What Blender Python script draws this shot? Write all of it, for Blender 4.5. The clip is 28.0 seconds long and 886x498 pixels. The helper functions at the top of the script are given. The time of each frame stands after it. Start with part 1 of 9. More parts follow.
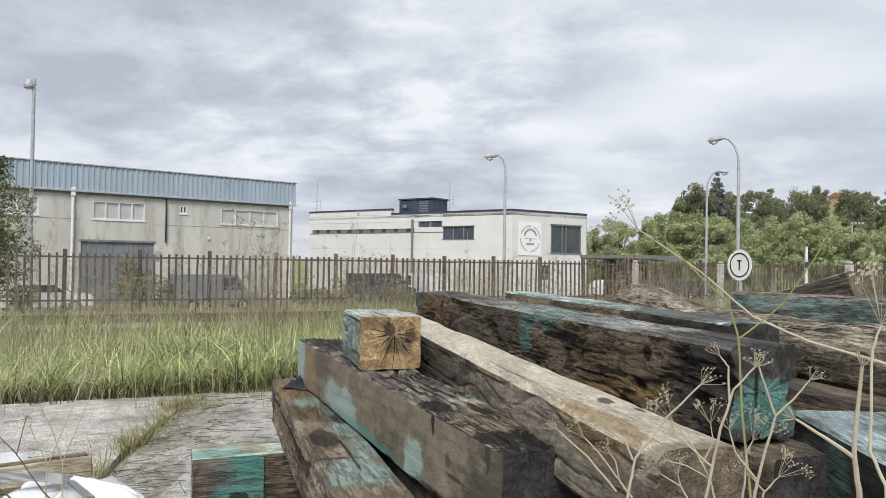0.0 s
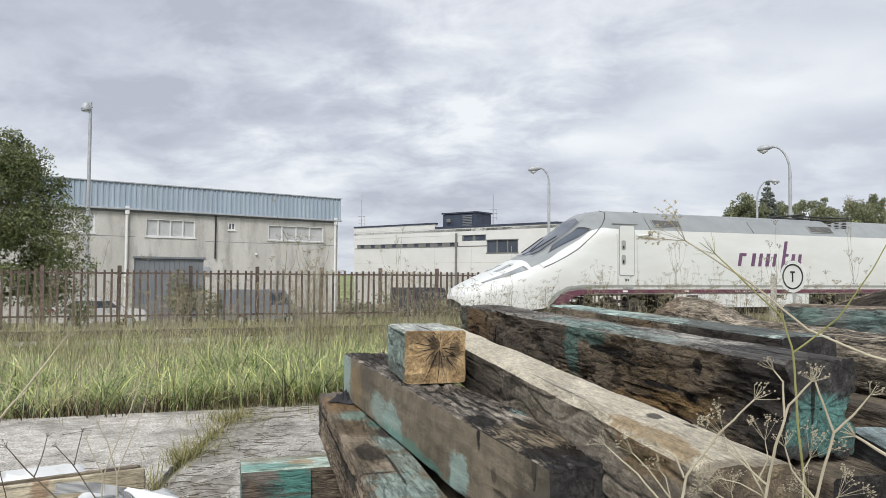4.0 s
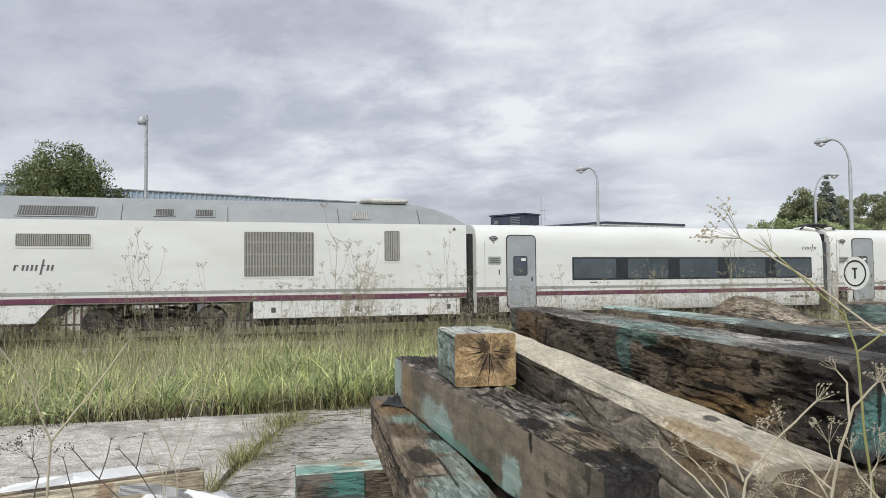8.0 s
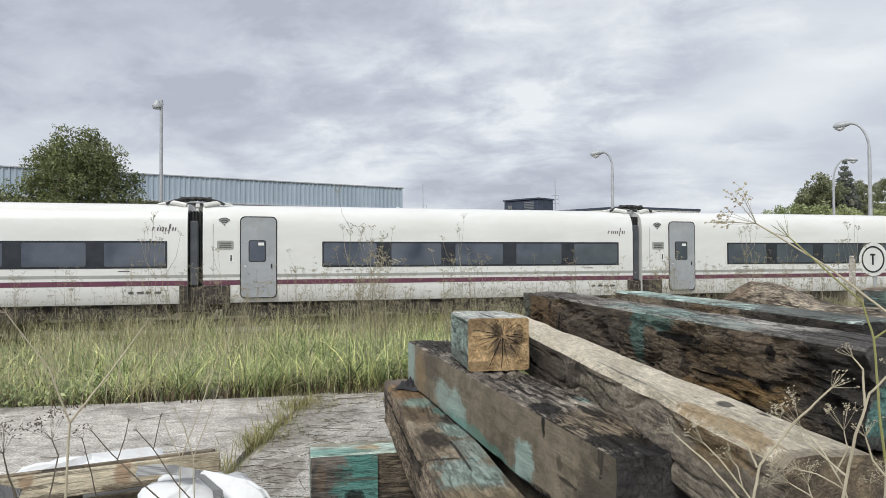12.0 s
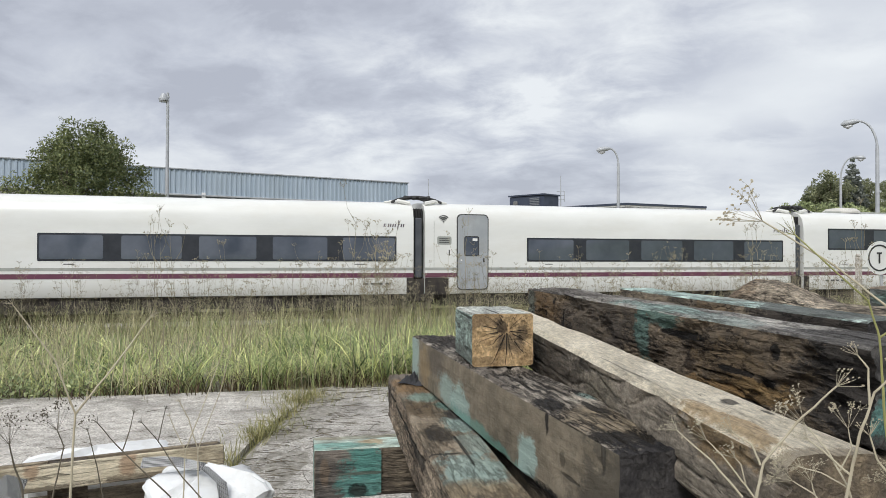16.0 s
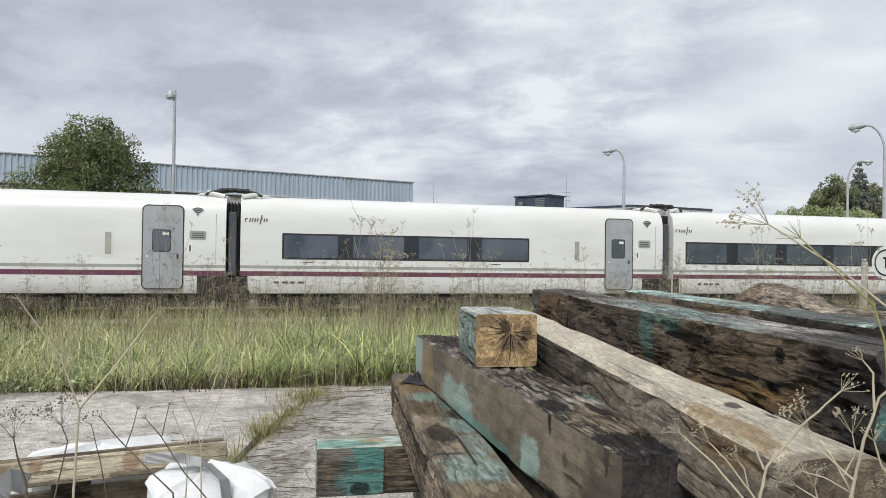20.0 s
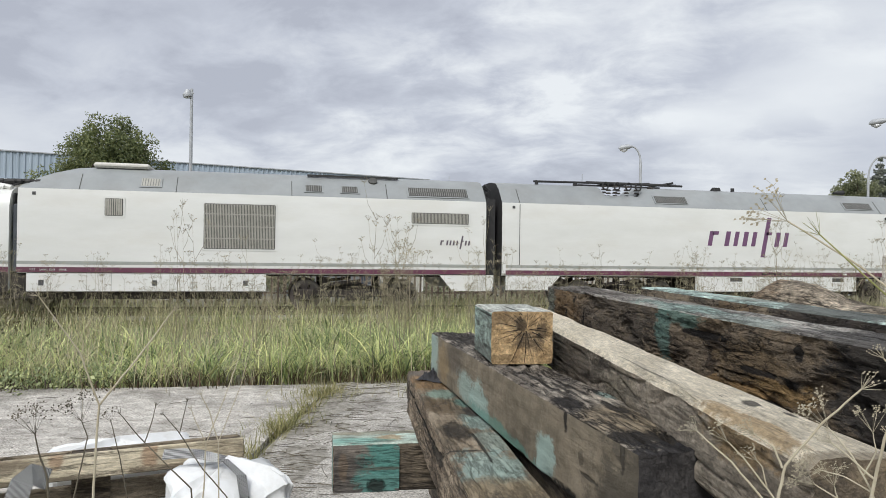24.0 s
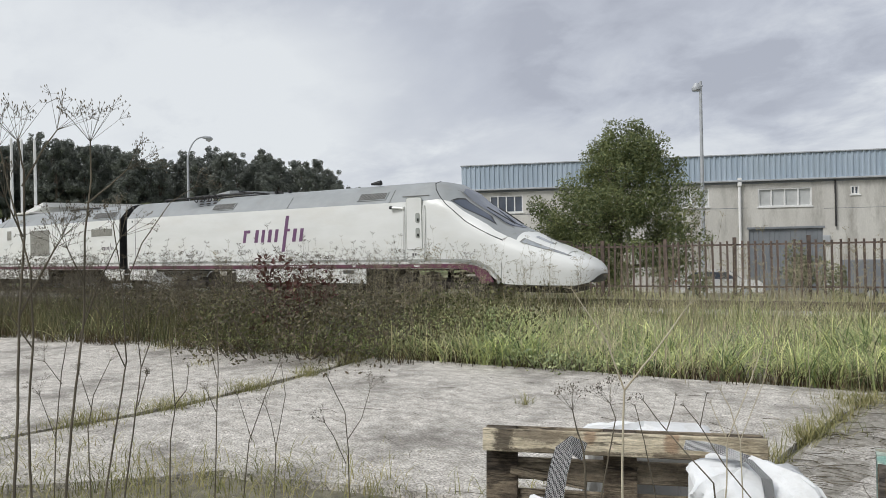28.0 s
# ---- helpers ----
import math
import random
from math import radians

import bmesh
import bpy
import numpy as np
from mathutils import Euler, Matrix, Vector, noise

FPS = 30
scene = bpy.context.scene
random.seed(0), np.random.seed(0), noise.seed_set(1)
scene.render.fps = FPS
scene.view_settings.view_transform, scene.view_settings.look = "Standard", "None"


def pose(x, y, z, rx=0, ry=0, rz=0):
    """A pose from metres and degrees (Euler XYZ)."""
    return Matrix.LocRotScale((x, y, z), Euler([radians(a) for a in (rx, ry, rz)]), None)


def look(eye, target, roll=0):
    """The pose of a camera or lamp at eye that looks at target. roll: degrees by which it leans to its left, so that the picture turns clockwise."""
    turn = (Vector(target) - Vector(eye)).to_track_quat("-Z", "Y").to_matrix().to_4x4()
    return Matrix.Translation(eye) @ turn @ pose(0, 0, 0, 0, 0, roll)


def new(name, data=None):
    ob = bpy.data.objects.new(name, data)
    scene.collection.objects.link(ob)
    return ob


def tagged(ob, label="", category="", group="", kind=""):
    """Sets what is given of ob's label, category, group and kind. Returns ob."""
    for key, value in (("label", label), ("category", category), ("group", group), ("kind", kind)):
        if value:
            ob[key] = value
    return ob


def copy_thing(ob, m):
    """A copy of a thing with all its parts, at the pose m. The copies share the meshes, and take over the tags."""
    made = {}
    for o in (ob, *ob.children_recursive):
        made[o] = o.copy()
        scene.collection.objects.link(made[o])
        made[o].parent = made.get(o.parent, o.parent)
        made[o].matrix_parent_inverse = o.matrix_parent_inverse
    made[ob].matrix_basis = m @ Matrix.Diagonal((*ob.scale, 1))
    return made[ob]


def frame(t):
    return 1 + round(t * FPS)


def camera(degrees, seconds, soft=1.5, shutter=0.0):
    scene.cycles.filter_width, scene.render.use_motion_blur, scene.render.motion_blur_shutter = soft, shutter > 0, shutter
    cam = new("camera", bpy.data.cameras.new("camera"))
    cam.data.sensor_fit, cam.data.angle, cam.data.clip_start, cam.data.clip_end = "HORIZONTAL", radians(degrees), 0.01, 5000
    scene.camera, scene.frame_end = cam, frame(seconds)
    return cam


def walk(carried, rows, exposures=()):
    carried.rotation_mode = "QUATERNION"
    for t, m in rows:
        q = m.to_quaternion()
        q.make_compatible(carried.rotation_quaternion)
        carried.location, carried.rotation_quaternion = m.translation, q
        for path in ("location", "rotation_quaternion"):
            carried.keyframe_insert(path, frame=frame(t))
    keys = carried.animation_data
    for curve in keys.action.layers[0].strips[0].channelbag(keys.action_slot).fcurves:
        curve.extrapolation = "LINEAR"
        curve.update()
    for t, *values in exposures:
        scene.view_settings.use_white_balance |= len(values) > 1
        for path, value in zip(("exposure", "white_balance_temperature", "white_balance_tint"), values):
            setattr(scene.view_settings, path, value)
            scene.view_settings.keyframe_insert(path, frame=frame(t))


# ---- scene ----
cam = camera(63.64, 28.0, soft=0.6)

# seconds, yaw, pitch, roll of a camera held at one spot
TURNS = [
    (0, 0.04, 0.98, -0.85),
    (0.5, 0.51, 1.18, -0.89),
    (1, 0.90, 1.54, -0.83),
    (1.5, 1.24, 1.83, -0.68),
    (2, 1.59, 1.88, -0.68),
    (2.5, 1.94, 1.80, -0.68),
    (3, 2.36, 1.80, -0.65),
    (3.5, 2.94, 1.91, -0.54),
    (5.5, 5.85, 2.28, 0.10),
    (6, 6.79, 2.24, 0.37),
    (6.5, 7.52, 2.20, 0.49),
    (7, 7.67, 2.21, 0.52),
    (7.5, 7.50, 2.26, 0.39),
    (8, 7.47, 2.28, 0.50),
    (8.5, 7.68, 2.16, 0.57),
    (9, 7.92, 1.89, 0.63),
    (9.5, 8.10, 1.62, 0.69),
    (10, 8.26, 1.39, 0.66),
    (10.5, 8.36, 1.26, 0.57),
    (11, 8.41, 1.19, 0.50),
    (11.5, 8.46, 1.10, 0.40),
    (12, 8.55, 1.06, 0.31),
    (12.5, 8.61, 1.05, 0.26),
    (14.5, 8.94, 0.86, 0.19),
    (15, 8.89, 0.70, 0.03),
    (15.5, 8.92, 0.61, -0.10),
    (16, 8.94, 0.67, -0.15),
    (16.5, 8.90, 0.78, -0.21),
    (17, 8.90, 0.82, -0.25),
    (17.5, 8.90, 0.72, -0.29),
    (18, 8.90, 0.50, -0.40),
    (18.5, 8.96, 0.34, -0.49),
    (19, 9.12, 0.37, -0.60),
    (19.5, 9.27, 0.55, -0.67),
    (20, 9.31, 0.65, -0.80),
    (20.5, 9.33, 0.73, -0.92),
    (21, 9.48, 0.73, -0.96),
    (21.5, 9.76, 0.69, -0.90),
    (23.5, 10.47, 0.55, -0.69),
    (24, 10.54, 0.42, -0.72),
    (24.5, 10.66, 0.39, -0.74),
    (25, 10.88, 0.41, -0.62),
    (25.5, 11.33, 0.42, -0.43),
    (26, 13.28, 0.48, 0.01),
    (26.5, 18.67, 0.61, 0.65),
    (27, 28.16, 0.57, 0.98),
    (27.5, 39.56, 0.16, 1.17),
    (28, 50.15, 0.04, 1.10),
]
EYE = (0.0, 0.0, 1.6)
PATH = [(t, pose(*EYE, 90 + p, r, y)) for t, y, p, r in TURNS]
walk(cam, PATH, exposures=[(0.0, 0.08), (3.5, 0.08), (7.0, 0.0), (26.0, 0.0), (28.0, -0.12)])

# ---- sky and light ----
SUN_DIR = (-0.10, -0.70, 0.72)


def build_world():
    world = bpy.data.worlds.new("overcast_sky")
    scene.world = world
    world.use_nodes = True
    nt = world.node_tree
    nt.nodes.clear()
    N = nt.nodes.new
    L = nt.links.new
    out = N("ShaderNodeOutputWorld")
    sky = N("ShaderNodeTexSky")
    sky.sky_type = "NISHITA"
    sky.sun_disc = False
    sky.sun_elevation = radians(45)
    sky.sun_rotation = radians(188)
    sky.air_density, sky.dust_density = 1.0, 2.0
    bg_sky = N("ShaderNodeBackground")
    bg_sky.inputs["Strength"].default_value = 0.10
    L(sky.outputs[0], bg_sky.inputs[0])
    # cloud deck: the view direction is laid on a flat layer overhead
    tc = N("ShaderNodeTexCoord")
    sep = N("ShaderNodeSeparateXYZ")
    L(tc.outputs["Generated"], sep.inputs[0])
    zz = N("ShaderNodeMath"); zz.operation = "MAXIMUM"; zz.inputs[1].default_value = 0.0
    L(sep.outputs[2], zz.inputs[0])
    za = N("ShaderNodeMath"); za.operation = "ADD"; za.inputs[1].default_value = 0.28
    L(zz.outputs[0], za.inputs[0])
    comb = N("ShaderNodeCombineXYZ")
    for i in (0, 1):
        dv = N("ShaderNodeMath"); dv.operation = "DIVIDE"
        L(sep.outputs[i], dv.inputs[0]); L(za.outputs[0], dv.inputs[1])
        L(dv.outputs[0], comb.inputs[i])

    def layer(scale, detail, dist, loc, rot=0.0, sx=1.0, rough=0.55):
        mp = N("ShaderNodeMapping")
        mp.inputs["Location"].default_value = loc
        mp.inputs["Rotation"].default_value = (0, 0, rot)
        mp.inputs["Scale"].default_value = (sx, 1, 1)
        L(comb.outputs[0], mp.inputs[0])
        nz = N("ShaderNodeTexNoise")
        nz.inputs["Scale"].default_value = scale
        nz.inputs["Detail"].default_value = detail
        nz.inputs["Roughness"].default_value = rough
        nz.inputs["Distortion"].default_value = dist
        L(mp.outputs[0], nz.inputs["Vector"])
        return nz.outputs[0]

    big = layer(1.25, 6, 0.2, (3.1, 1.7, 0), 0.2, 0.8, 0.5)
    fine = layer(4.6, 8, 0.3, (7.0, 2.0, 3), 0.2, 0.85, 0.6)
    mixv = N("ShaderNodeMix"); mixv.data_type = "FLOAT"; mixv.inputs[0].default_value = 0.36
    L(big, mixv.inputs[2]); L(fine, mixv.inputs[3])
    ramp = N("ShaderNodeValToRGB")
    cr = ramp.color_ramp
    cr.elements[0].position, cr.elements[0].color = 0.37, (0.478, 0.507, 0.585, 1)
    cr.elements[1].position, cr.elements[1].color = 0.62, (0.86, 0.895, 0.928, 1)
    e = cr.elements.new(0.46); e.color = (0.582, 0.617, 0.697, 1)
    e = cr.elements.new(0.53); e.color = (0.70, 0.735, 0.797, 1)
    # broad banks and rifts of the deck: bearing and height of the middle, half sizes (degrees), thickness
    def op(kind, u, v=None):
        x = N("ShaderNodeMath"); x.operation = kind
        for i, q in ((0, u), (1, v)):
            if isinstance(q, (int, float)):
                x.inputs[i].default_value = q
            elif q is not None:
                L(q, x.inputs[i])
        return x.outputs[0]
    az = op("MULTIPLY", op("ARCTAN2", op("MULTIPLY", sep.outputs[0], -1.0), sep.outputs[1]), 57.296)
    el = op("MULTIPLY", op("ARCSINE", sep.outputs[2]), 57.296)
    wob = op("ADD", op("MULTIPLY", op("SUBTRACT", fine, 0.5), 2.6), op("MULTIPLY", op("SUBTRACT", big, 0.5), 1.6))
    tot = mixv.outputs[0]
    for a0, e0, ra, re, k in ((22, 17, 7, 4, 0.03), (17, 11.5, 17, 4.2, -0.06), (-1, 12.8, 8, 3.4, -0.06), (11, 20, 14, 3.5, -0.03), (1, 16.2, 5, 2.2, 0.03), (-6, 10.6, 8, 1.5, 0.07),
                              (-15, 9.8, 8, 3.8, 0.08), (-22, 13.6, 10, 3.4, 0.09), (-25, 10.6, 5, 1.6, -0.06), (-16, 15.0, 9, 1.4, -0.03), (-13, 20, 14, 3, 0.02), (30, 6, 16, 4, 0.03), (-34, 15, 12, 8, 0.04),
                              (0, 15, 17, 8, -0.035), (10, 13, 20, 10, -0.025), (43, 14, 10, 7, 0.045), (72, 14, 14, 9, 0.03), (64, 13, 13, 6, 0.09), (82, 12, 16, 14, 0.10), (52, 19, 16, 3, -0.02), (38, 5, 14, 3, 0.02)):
        q = op("SQRT", op("ADD", op("POWER", op("DIVIDE", op("SUBTRACT", az, float(a0)), float(ra)), 2.0), op("POWER", op("DIVIDE", op("SUBTRACT", el, float(e0)), float(re)), 2.0)))
        rm = N("ShaderNodeMapRange"); rm.interpolation_type = "SMOOTHSTEP"
        rm.inputs["From Min"].default_value, rm.inputs["From Max"].default_value = 1.35, 0.15
        rm.inputs["To Min"].default_value, rm.inputs["To Max"].default_value = 0.0, k
        L(op("ADD", q, wob), rm.inputs["Value"])
        tot = op("ADD", tot, rm.outputs[0])
    L(tot, ramp.inputs[0])
    bg_cloud = N("ShaderNodeBackground")
    bg_cloud.inputs["Strength"].default_value = 1.0
    L(ramp.outputs[0], bg_cloud.inputs[0])
    mix = N("ShaderNodeMixShader")
    mix.inputs[0].default_value = 0.93
    L(bg_sky.outputs[0], mix.inputs[1]); L(bg_cloud.outputs[0], mix.inputs[2])
    L(mix.outputs[0], out.inputs[0])


build_world()
sun = new("sun", bpy.data.lights.new("sun", "SUN"))
sun.data.energy = 2.9
sun.data.angle = radians(22)
sun.data.color = (1.0, 0.99, 0.972)
sun.matrix_world = look(SUN_DIR, (0, 0, 0))

# ---- the plan: a straight track seen across waste ground ----
TRACK_TURN = 24.486            # degrees the track turns from the x axis
TRACK_SIDE = 19.99             # metres to the near side of the train
HALF = 1.47                    # half the train's width
TD = Vector((math.cos(radians(TRACK_TURN)), math.sin(radians(TRACK_TURN)), 0))
TN = Vector((-TD.y, TD.x, 0))
RAIL = -0.04                   # top of rail


CURVE_FROM, CURVE_R = -2.0, 176.0


def track_point(a, n, z=0.0):
    """a metres along the track's direction, n metres across it from the eye; past its bend the track swings away."""
    if a < CURVE_FROM:
        w = (CURVE_FROM - a) / CURVE_R
        c = TD * CURVE_FROM + TN * (TRACK_SIDE + HALF + CURVE_R)
        r = CURVE_R + TRACK_SIDE + HALF - n
        p = c - TD * (r * math.sin(w)) - TN * (r * math.cos(w))
    else:
        p = TD * a + TN * n
    return Vector((p.x, p.y, z))


def polar(az, dist, z=0.0):
    """A place by its bearing in degrees to the left of straight ahead, and its distance."""
    return Vector((-math.sin(radians(az)) * dist, math.cos(radians(az)) * dist, z))


# ---- materials ----
def mat(name, c1, c2=None, scale=4.0, rough=0.6, metal=0.0, bump=0.0, bscale=None, stretch=(1, 1, 1), c3=None, scale3=0.7,
        amount3=0.5, rand=0.0, island=0.0, speck=0.0, spec=0.5, trans=0.0, lo=0.35, hi=0.65):
    m = bpy.data.materials.new(name)
    m.use_nodes = True
    nt = m.node_tree
    N, L = nt.nodes.new, nt.links.new
    b = nt.nodes["Principled BSDF"]
    b.inputs["Roughness"].default_value = rough
    b.inputs["Metallic"].default_value = metal
    b.inputs["Specular IOR Level"].default_value = spec
    tc = N("ShaderNodeTexCoord")
    mp = N("ShaderNodeMapping")
    mp.inputs["Scale"].default_value = stretch
    L(tc.outputs["Object"], mp.inputs[0])
    nz = N("ShaderNodeTexNoise")
    nz.inputs["Scale"].default_value = scale
    nz.inputs["Detail"].default_value = 8
    nz.inputs["Roughness"].default_value = 0.62
    L(mp.outputs[0], nz.inputs["Vector"])
    rp = N("ShaderNodeValToRGB")
    rp.color_ramp.elements[0].position, rp.color_ramp.elements[1].position = lo, hi
    rp.color_ramp.elements[0].color = (*c1, 1)
    rp.color_ramp.elements[1].color = (*(c2 or c1), 1)
    L(nz.outputs[0], rp.inputs[0])
    col = rp.outputs[0]
    if c3:
        n3 = N("ShaderNodeTexNoise")
        n3.inputs["Scale"].default_value = scale3
        n3.inputs["Detail"].default_value = 6
        n3.inputs["Roughness"].default_value = 0.65
        L(mp.outputs[0], n3.inputs["Vector"])
        r3 = N("ShaderNodeValToRGB")
        r3.color_ramp.elements[0].position, r3.color_ramp.elements[1].position = 0.50, 0.66
        r3.color_ramp.elements[0].color = (0, 0, 0, 1)
        r3.color_ramp.elements[1].color = (amount3, amount3, amount3, 1)
        L(n3.outputs[0], r3.inputs[0])
        mx = N("ShaderNodeMix"); mx.data_type = "RGBA"
        L(r3.outputs[0], mx.inputs[0]); L(col, mx.inputs[6])
        mx.inputs[7].default_value = (*c3, 1)
        col = mx.outputs[2]
    if speck:
        ns = N("ShaderNodeTexNoise")
        ns.inputs["Scale"].default_value = scale * 28
        ns.inputs["Detail"].default_value = 5
        ns.inputs["Roughness"].default_value = 0.8
        L(mp.outputs[0], ns.inputs["Vector"])
        ms_ = N("ShaderNodeMapRange")
        ms_.inputs["From Min"].default_value, ms_.inputs["From Max"].default_value = 0.3, 0.7
        ms_.inputs["To Min"].default_value, ms_.inputs["To Max"].default_value = 1 - speck, 1 + speck
        L(ns.outputs[0], ms_.inputs["Value"])
        hv = N("ShaderNodeHueSaturation")
        L(ms_.outputs[0], hv.inputs["Value"]); L(col, hv.inputs["Color"])
        col = hv.outputs[0]
    if rand or island:
        if island:
            src = N("ShaderNodeNewGeometry").outputs["Random Per Island"]
            k = island
        else:
            src = N("ShaderNodeObjectInfo").outputs["Random"]
            k = rand
        mr = N("ShaderNodeMapRange")
        mr.inputs["To Min"].default_value, mr.inputs["To Max"].default_value = 1 - k, 1 + k
        L(src, mr.inputs["Value"])
        hs = N("ShaderNodeHueSaturation")
        L(mr.outputs[0], hs.inputs["Value"])
        L(col, hs.inputs["Color"])
        if island:
            mh = N("ShaderNodeMapRange")
            mh.inputs["To Min"].default_value, mh.inputs["To Max"].default_value = 0.5 + 0.06 * k, 0.5 - 0.06 * k
            L(src, mh.inputs["Value"]); L(mh.outputs[0], hs.inputs["Hue"])
        col = hs.outputs[0]
    L(col, b.inputs["Base Color"])
    if bump:
        nb = N("ShaderNodeTexNoise")
        nb.inputs["Scale"].default_value = bscale or scale * 4
        nb.inputs["Detail"].default_value = 8
        nb.inputs["Roughness"].default_value = 0.7
        L(mp.outputs[0], nb.inputs["Vector"])
        bp = N("ShaderNodeBump")
        bp.inputs["Strength"].default_value = min(1.0, bump)
        bp.inputs["Distance"].default_value = 0.02
        L(nb.outputs[0], bp.inputs["Height"])
        L(bp.outputs[0], b.inputs["Normal"])
        # grain also shifts the gloss a little
        rr = N("ShaderNodeMapRange")
        rr.inputs["To Min"].default_value, rr.inputs["To Max"].default_value = max(0.05, rough - 0.12), min(1, rough + 0.12)
        L(nb.outputs[0], rr.inputs["Value"]); L(rr.outputs[0], b.inputs["Roughness"])
    if trans:
        b.inputs["Subsurface Weight"].default_value = 0.0
        tb = N("ShaderNodeBsdfTranslucent")
        L(col, tb.inputs[0])
        ms = N("ShaderNodeMixShader"); ms.inputs[0].default_value = trans
        L(b.outputs[0], ms.inputs[1]); L(tb.outputs[0], ms.inputs[2])
        L(ms.outputs[0], nt.nodes["Material Output"].inputs[0])
    return m


def yard_concrete(name, dark, base, light, dirt=0.25):
    """Old cast concrete: worn paste with fine grit, scuffed pale streaks and dark stains."""
    m = bpy.data.materials.new(name)
    m.use_nodes = True
    nt = m.node_tree
    N, L = nt.nodes.new, nt.links.new
    b = nt.nodes["Principled BSDF"]
    b.inputs["Roughness"].default_value = 0.92
    b.inputs["Specular IOR Level"].default_value = 0.2
    tc = N("ShaderNodeTexCoord")

    def nz(scale, detail, rough, stretch=(1, 1, 1), rot=0.0):
        mp = N("ShaderNodeMapping")
        mp.inputs["Scale"].default_value = stretch
        mp.inputs["Rotation"].default_value = (0, 0, rot)
        L(tc.outputs["Object"], mp.inputs[0])
        n = N("ShaderNodeTexNoise")
        n.inputs["Scale"].default_value, n.inputs["Detail"].default_value, n.inputs["Roughness"].default_value = scale, detail, rough
        L(mp.outputs[0], n.inputs["Vector"])
        return n.outputs[0]

    def ramp(v, stops):
        r = N("ShaderNodeValToRGB")
        r.color_ramp.elements[0].position, r.color_ramp.elements[0].color = stops[0][0], (*stops[0][1], 1)
        r.color_ramp.elements[1].position, r.color_ramp.elements[1].color = stops[-1][0], (*stops[-1][1], 1)
        for p, c in stops[1:-1]:
            r.color_ramp.elements.new(p).color = (*c, 1)
        L(v, r.inputs[0])
        return r.outputs[0]

    def mixc(f, a, c, kind="MIX"):
        x = N("ShaderNodeMix"); x.data_type = "RGBA"; x.blend_type = kind
        for i, q in ((0, f), (6, a), (7, c)):
            if isinstance(q, tuple):
                x.inputs[i].default_value = (*q, 1)
            elif isinstance(q, float):
                x.inputs[i].default_value = q
            else:
                L(q, x.inputs[i])
        return x.outputs[2]

    w, bl = (1, 1, 1), (0, 0, 0)
    streak = nz(7.0, 10, 0.78, (0.85, 1.2, 1), -0.35)
    col = ramp(streak, [(0.38, dark), (0.5, base), (0.60, light)])
    col = mixc(ramp(nz(0.9, 8, 0.7), [(0.52 - 0.12 * dirt, bl), (0.66, w)]), col, tuple(0.62 * q for q in dark))
    grit = nz(55.0, 4, 0.7)
    col = mixc(0.85, col, ramp(grit, [(0.40, (0.50, 0.49, 0.47)), (0.5, (1, 1, 1)), (0.60, (1.45, 1.44, 1.42))]), "MULTIPLY")
    vo = N("ShaderNodeTexVoronoi"); vo.inputs["Scale"].default_value = 26.0
    L(tc.outputs["Object"], vo.inputs["Vector"])
    col = mixc(ramp(vo.outputs["Distance"], [(0.10, (0.85, 0.85, 0.85)), (0.17, bl)]), col, tuple(0.35 * q for q in dark))
    L(col, b.inputs["Base Color"])
    h = N("ShaderNodeMath"); h.operation = "ADD"
    L(grit, h.inputs[0]); L(streak, h.inputs[1])
    bp = N("ShaderNodeBump"); bp.inputs["Strength"].default_value = 0.8; bp.inputs["Distance"].default_value = 0.012
    L(h.outputs[0], bp.inputs["Height"]); L(bp.outputs[0], b.inputs["Normal"])
    return m


M = {}
M["concrete"] = yard_concrete("worn_concrete", (0.345, 0.322, 0.287), (0.495, 0.468, 0.425), (0.645, 0.617, 0.567))
M["dirtyconcrete"] = yard_concrete("dirty_concrete", (0.27, 0.252, 0.222), (0.41, 0.388, 0.35), (0.53, 0.508, 0.468), 0.3)
M["soil"] = mat("dry_soil", (0.15, 0.138, 0.10), (0.31, 0.285, 0.22), 9.0, 0.95, bump=1.0, bscale=45, speck=0.35, c3=(0.14, 0.155, 0.07), scale3=0.5, amount3=0.8)


def meadow_far(m):
    """Away from the yard the bare soil gives way to rough pasture."""
    nt = m.node_tree
    N, L = nt.nodes.new, nt.links.new
    b = nt.nodes["Principled BSDF"]
    old = b.inputs["Base Color"].links[0].from_socket
    tc = N("ShaderNodeTexCoord")
    ln = N("ShaderNodeVectorMath"); ln.operation = "LENGTH"
    L(tc.outputs["Object"], ln.inputs[0])
    rm = N("ShaderNodeMapRange")
    rm.inputs["From Min"].default_value, rm.inputs["From Max"].default_value = 66, 84
    L(ln.outputs["Value"], rm.inputs["Value"])
    nz = N("ShaderNodeTexNoise"); nz.inputs["Scale"].default_value = 0.35; nz.inputs["Detail"].default_value = 10; nz.inputs["Roughness"].default_value = 0.7
    L(tc.outputs["Object"], nz.inputs["Vector"])
    rp = N("ShaderNodeValToRGB")
    rp.color_ramp.elements[0].position, rp.color_ramp.elements[0].color = 0.38, (0.10, 0.12, 0.05, 1)
    rp.color_ramp.elements[1].position, rp.color_ramp.elements[1].color = 0.60, (0.30, 0.34, 0.13, 1)
    L(nz.outputs[0], rp.inputs[0])
    mx = N("ShaderNodeMix"); mx.data_type = "RGBA"
    L(rm.outputs[0], mx.inputs[0]); L(old, mx.inputs[6]); L(rp.outputs[0], mx.inputs[7])
    L(mx.outputs[2], b.inputs["Base Color"])


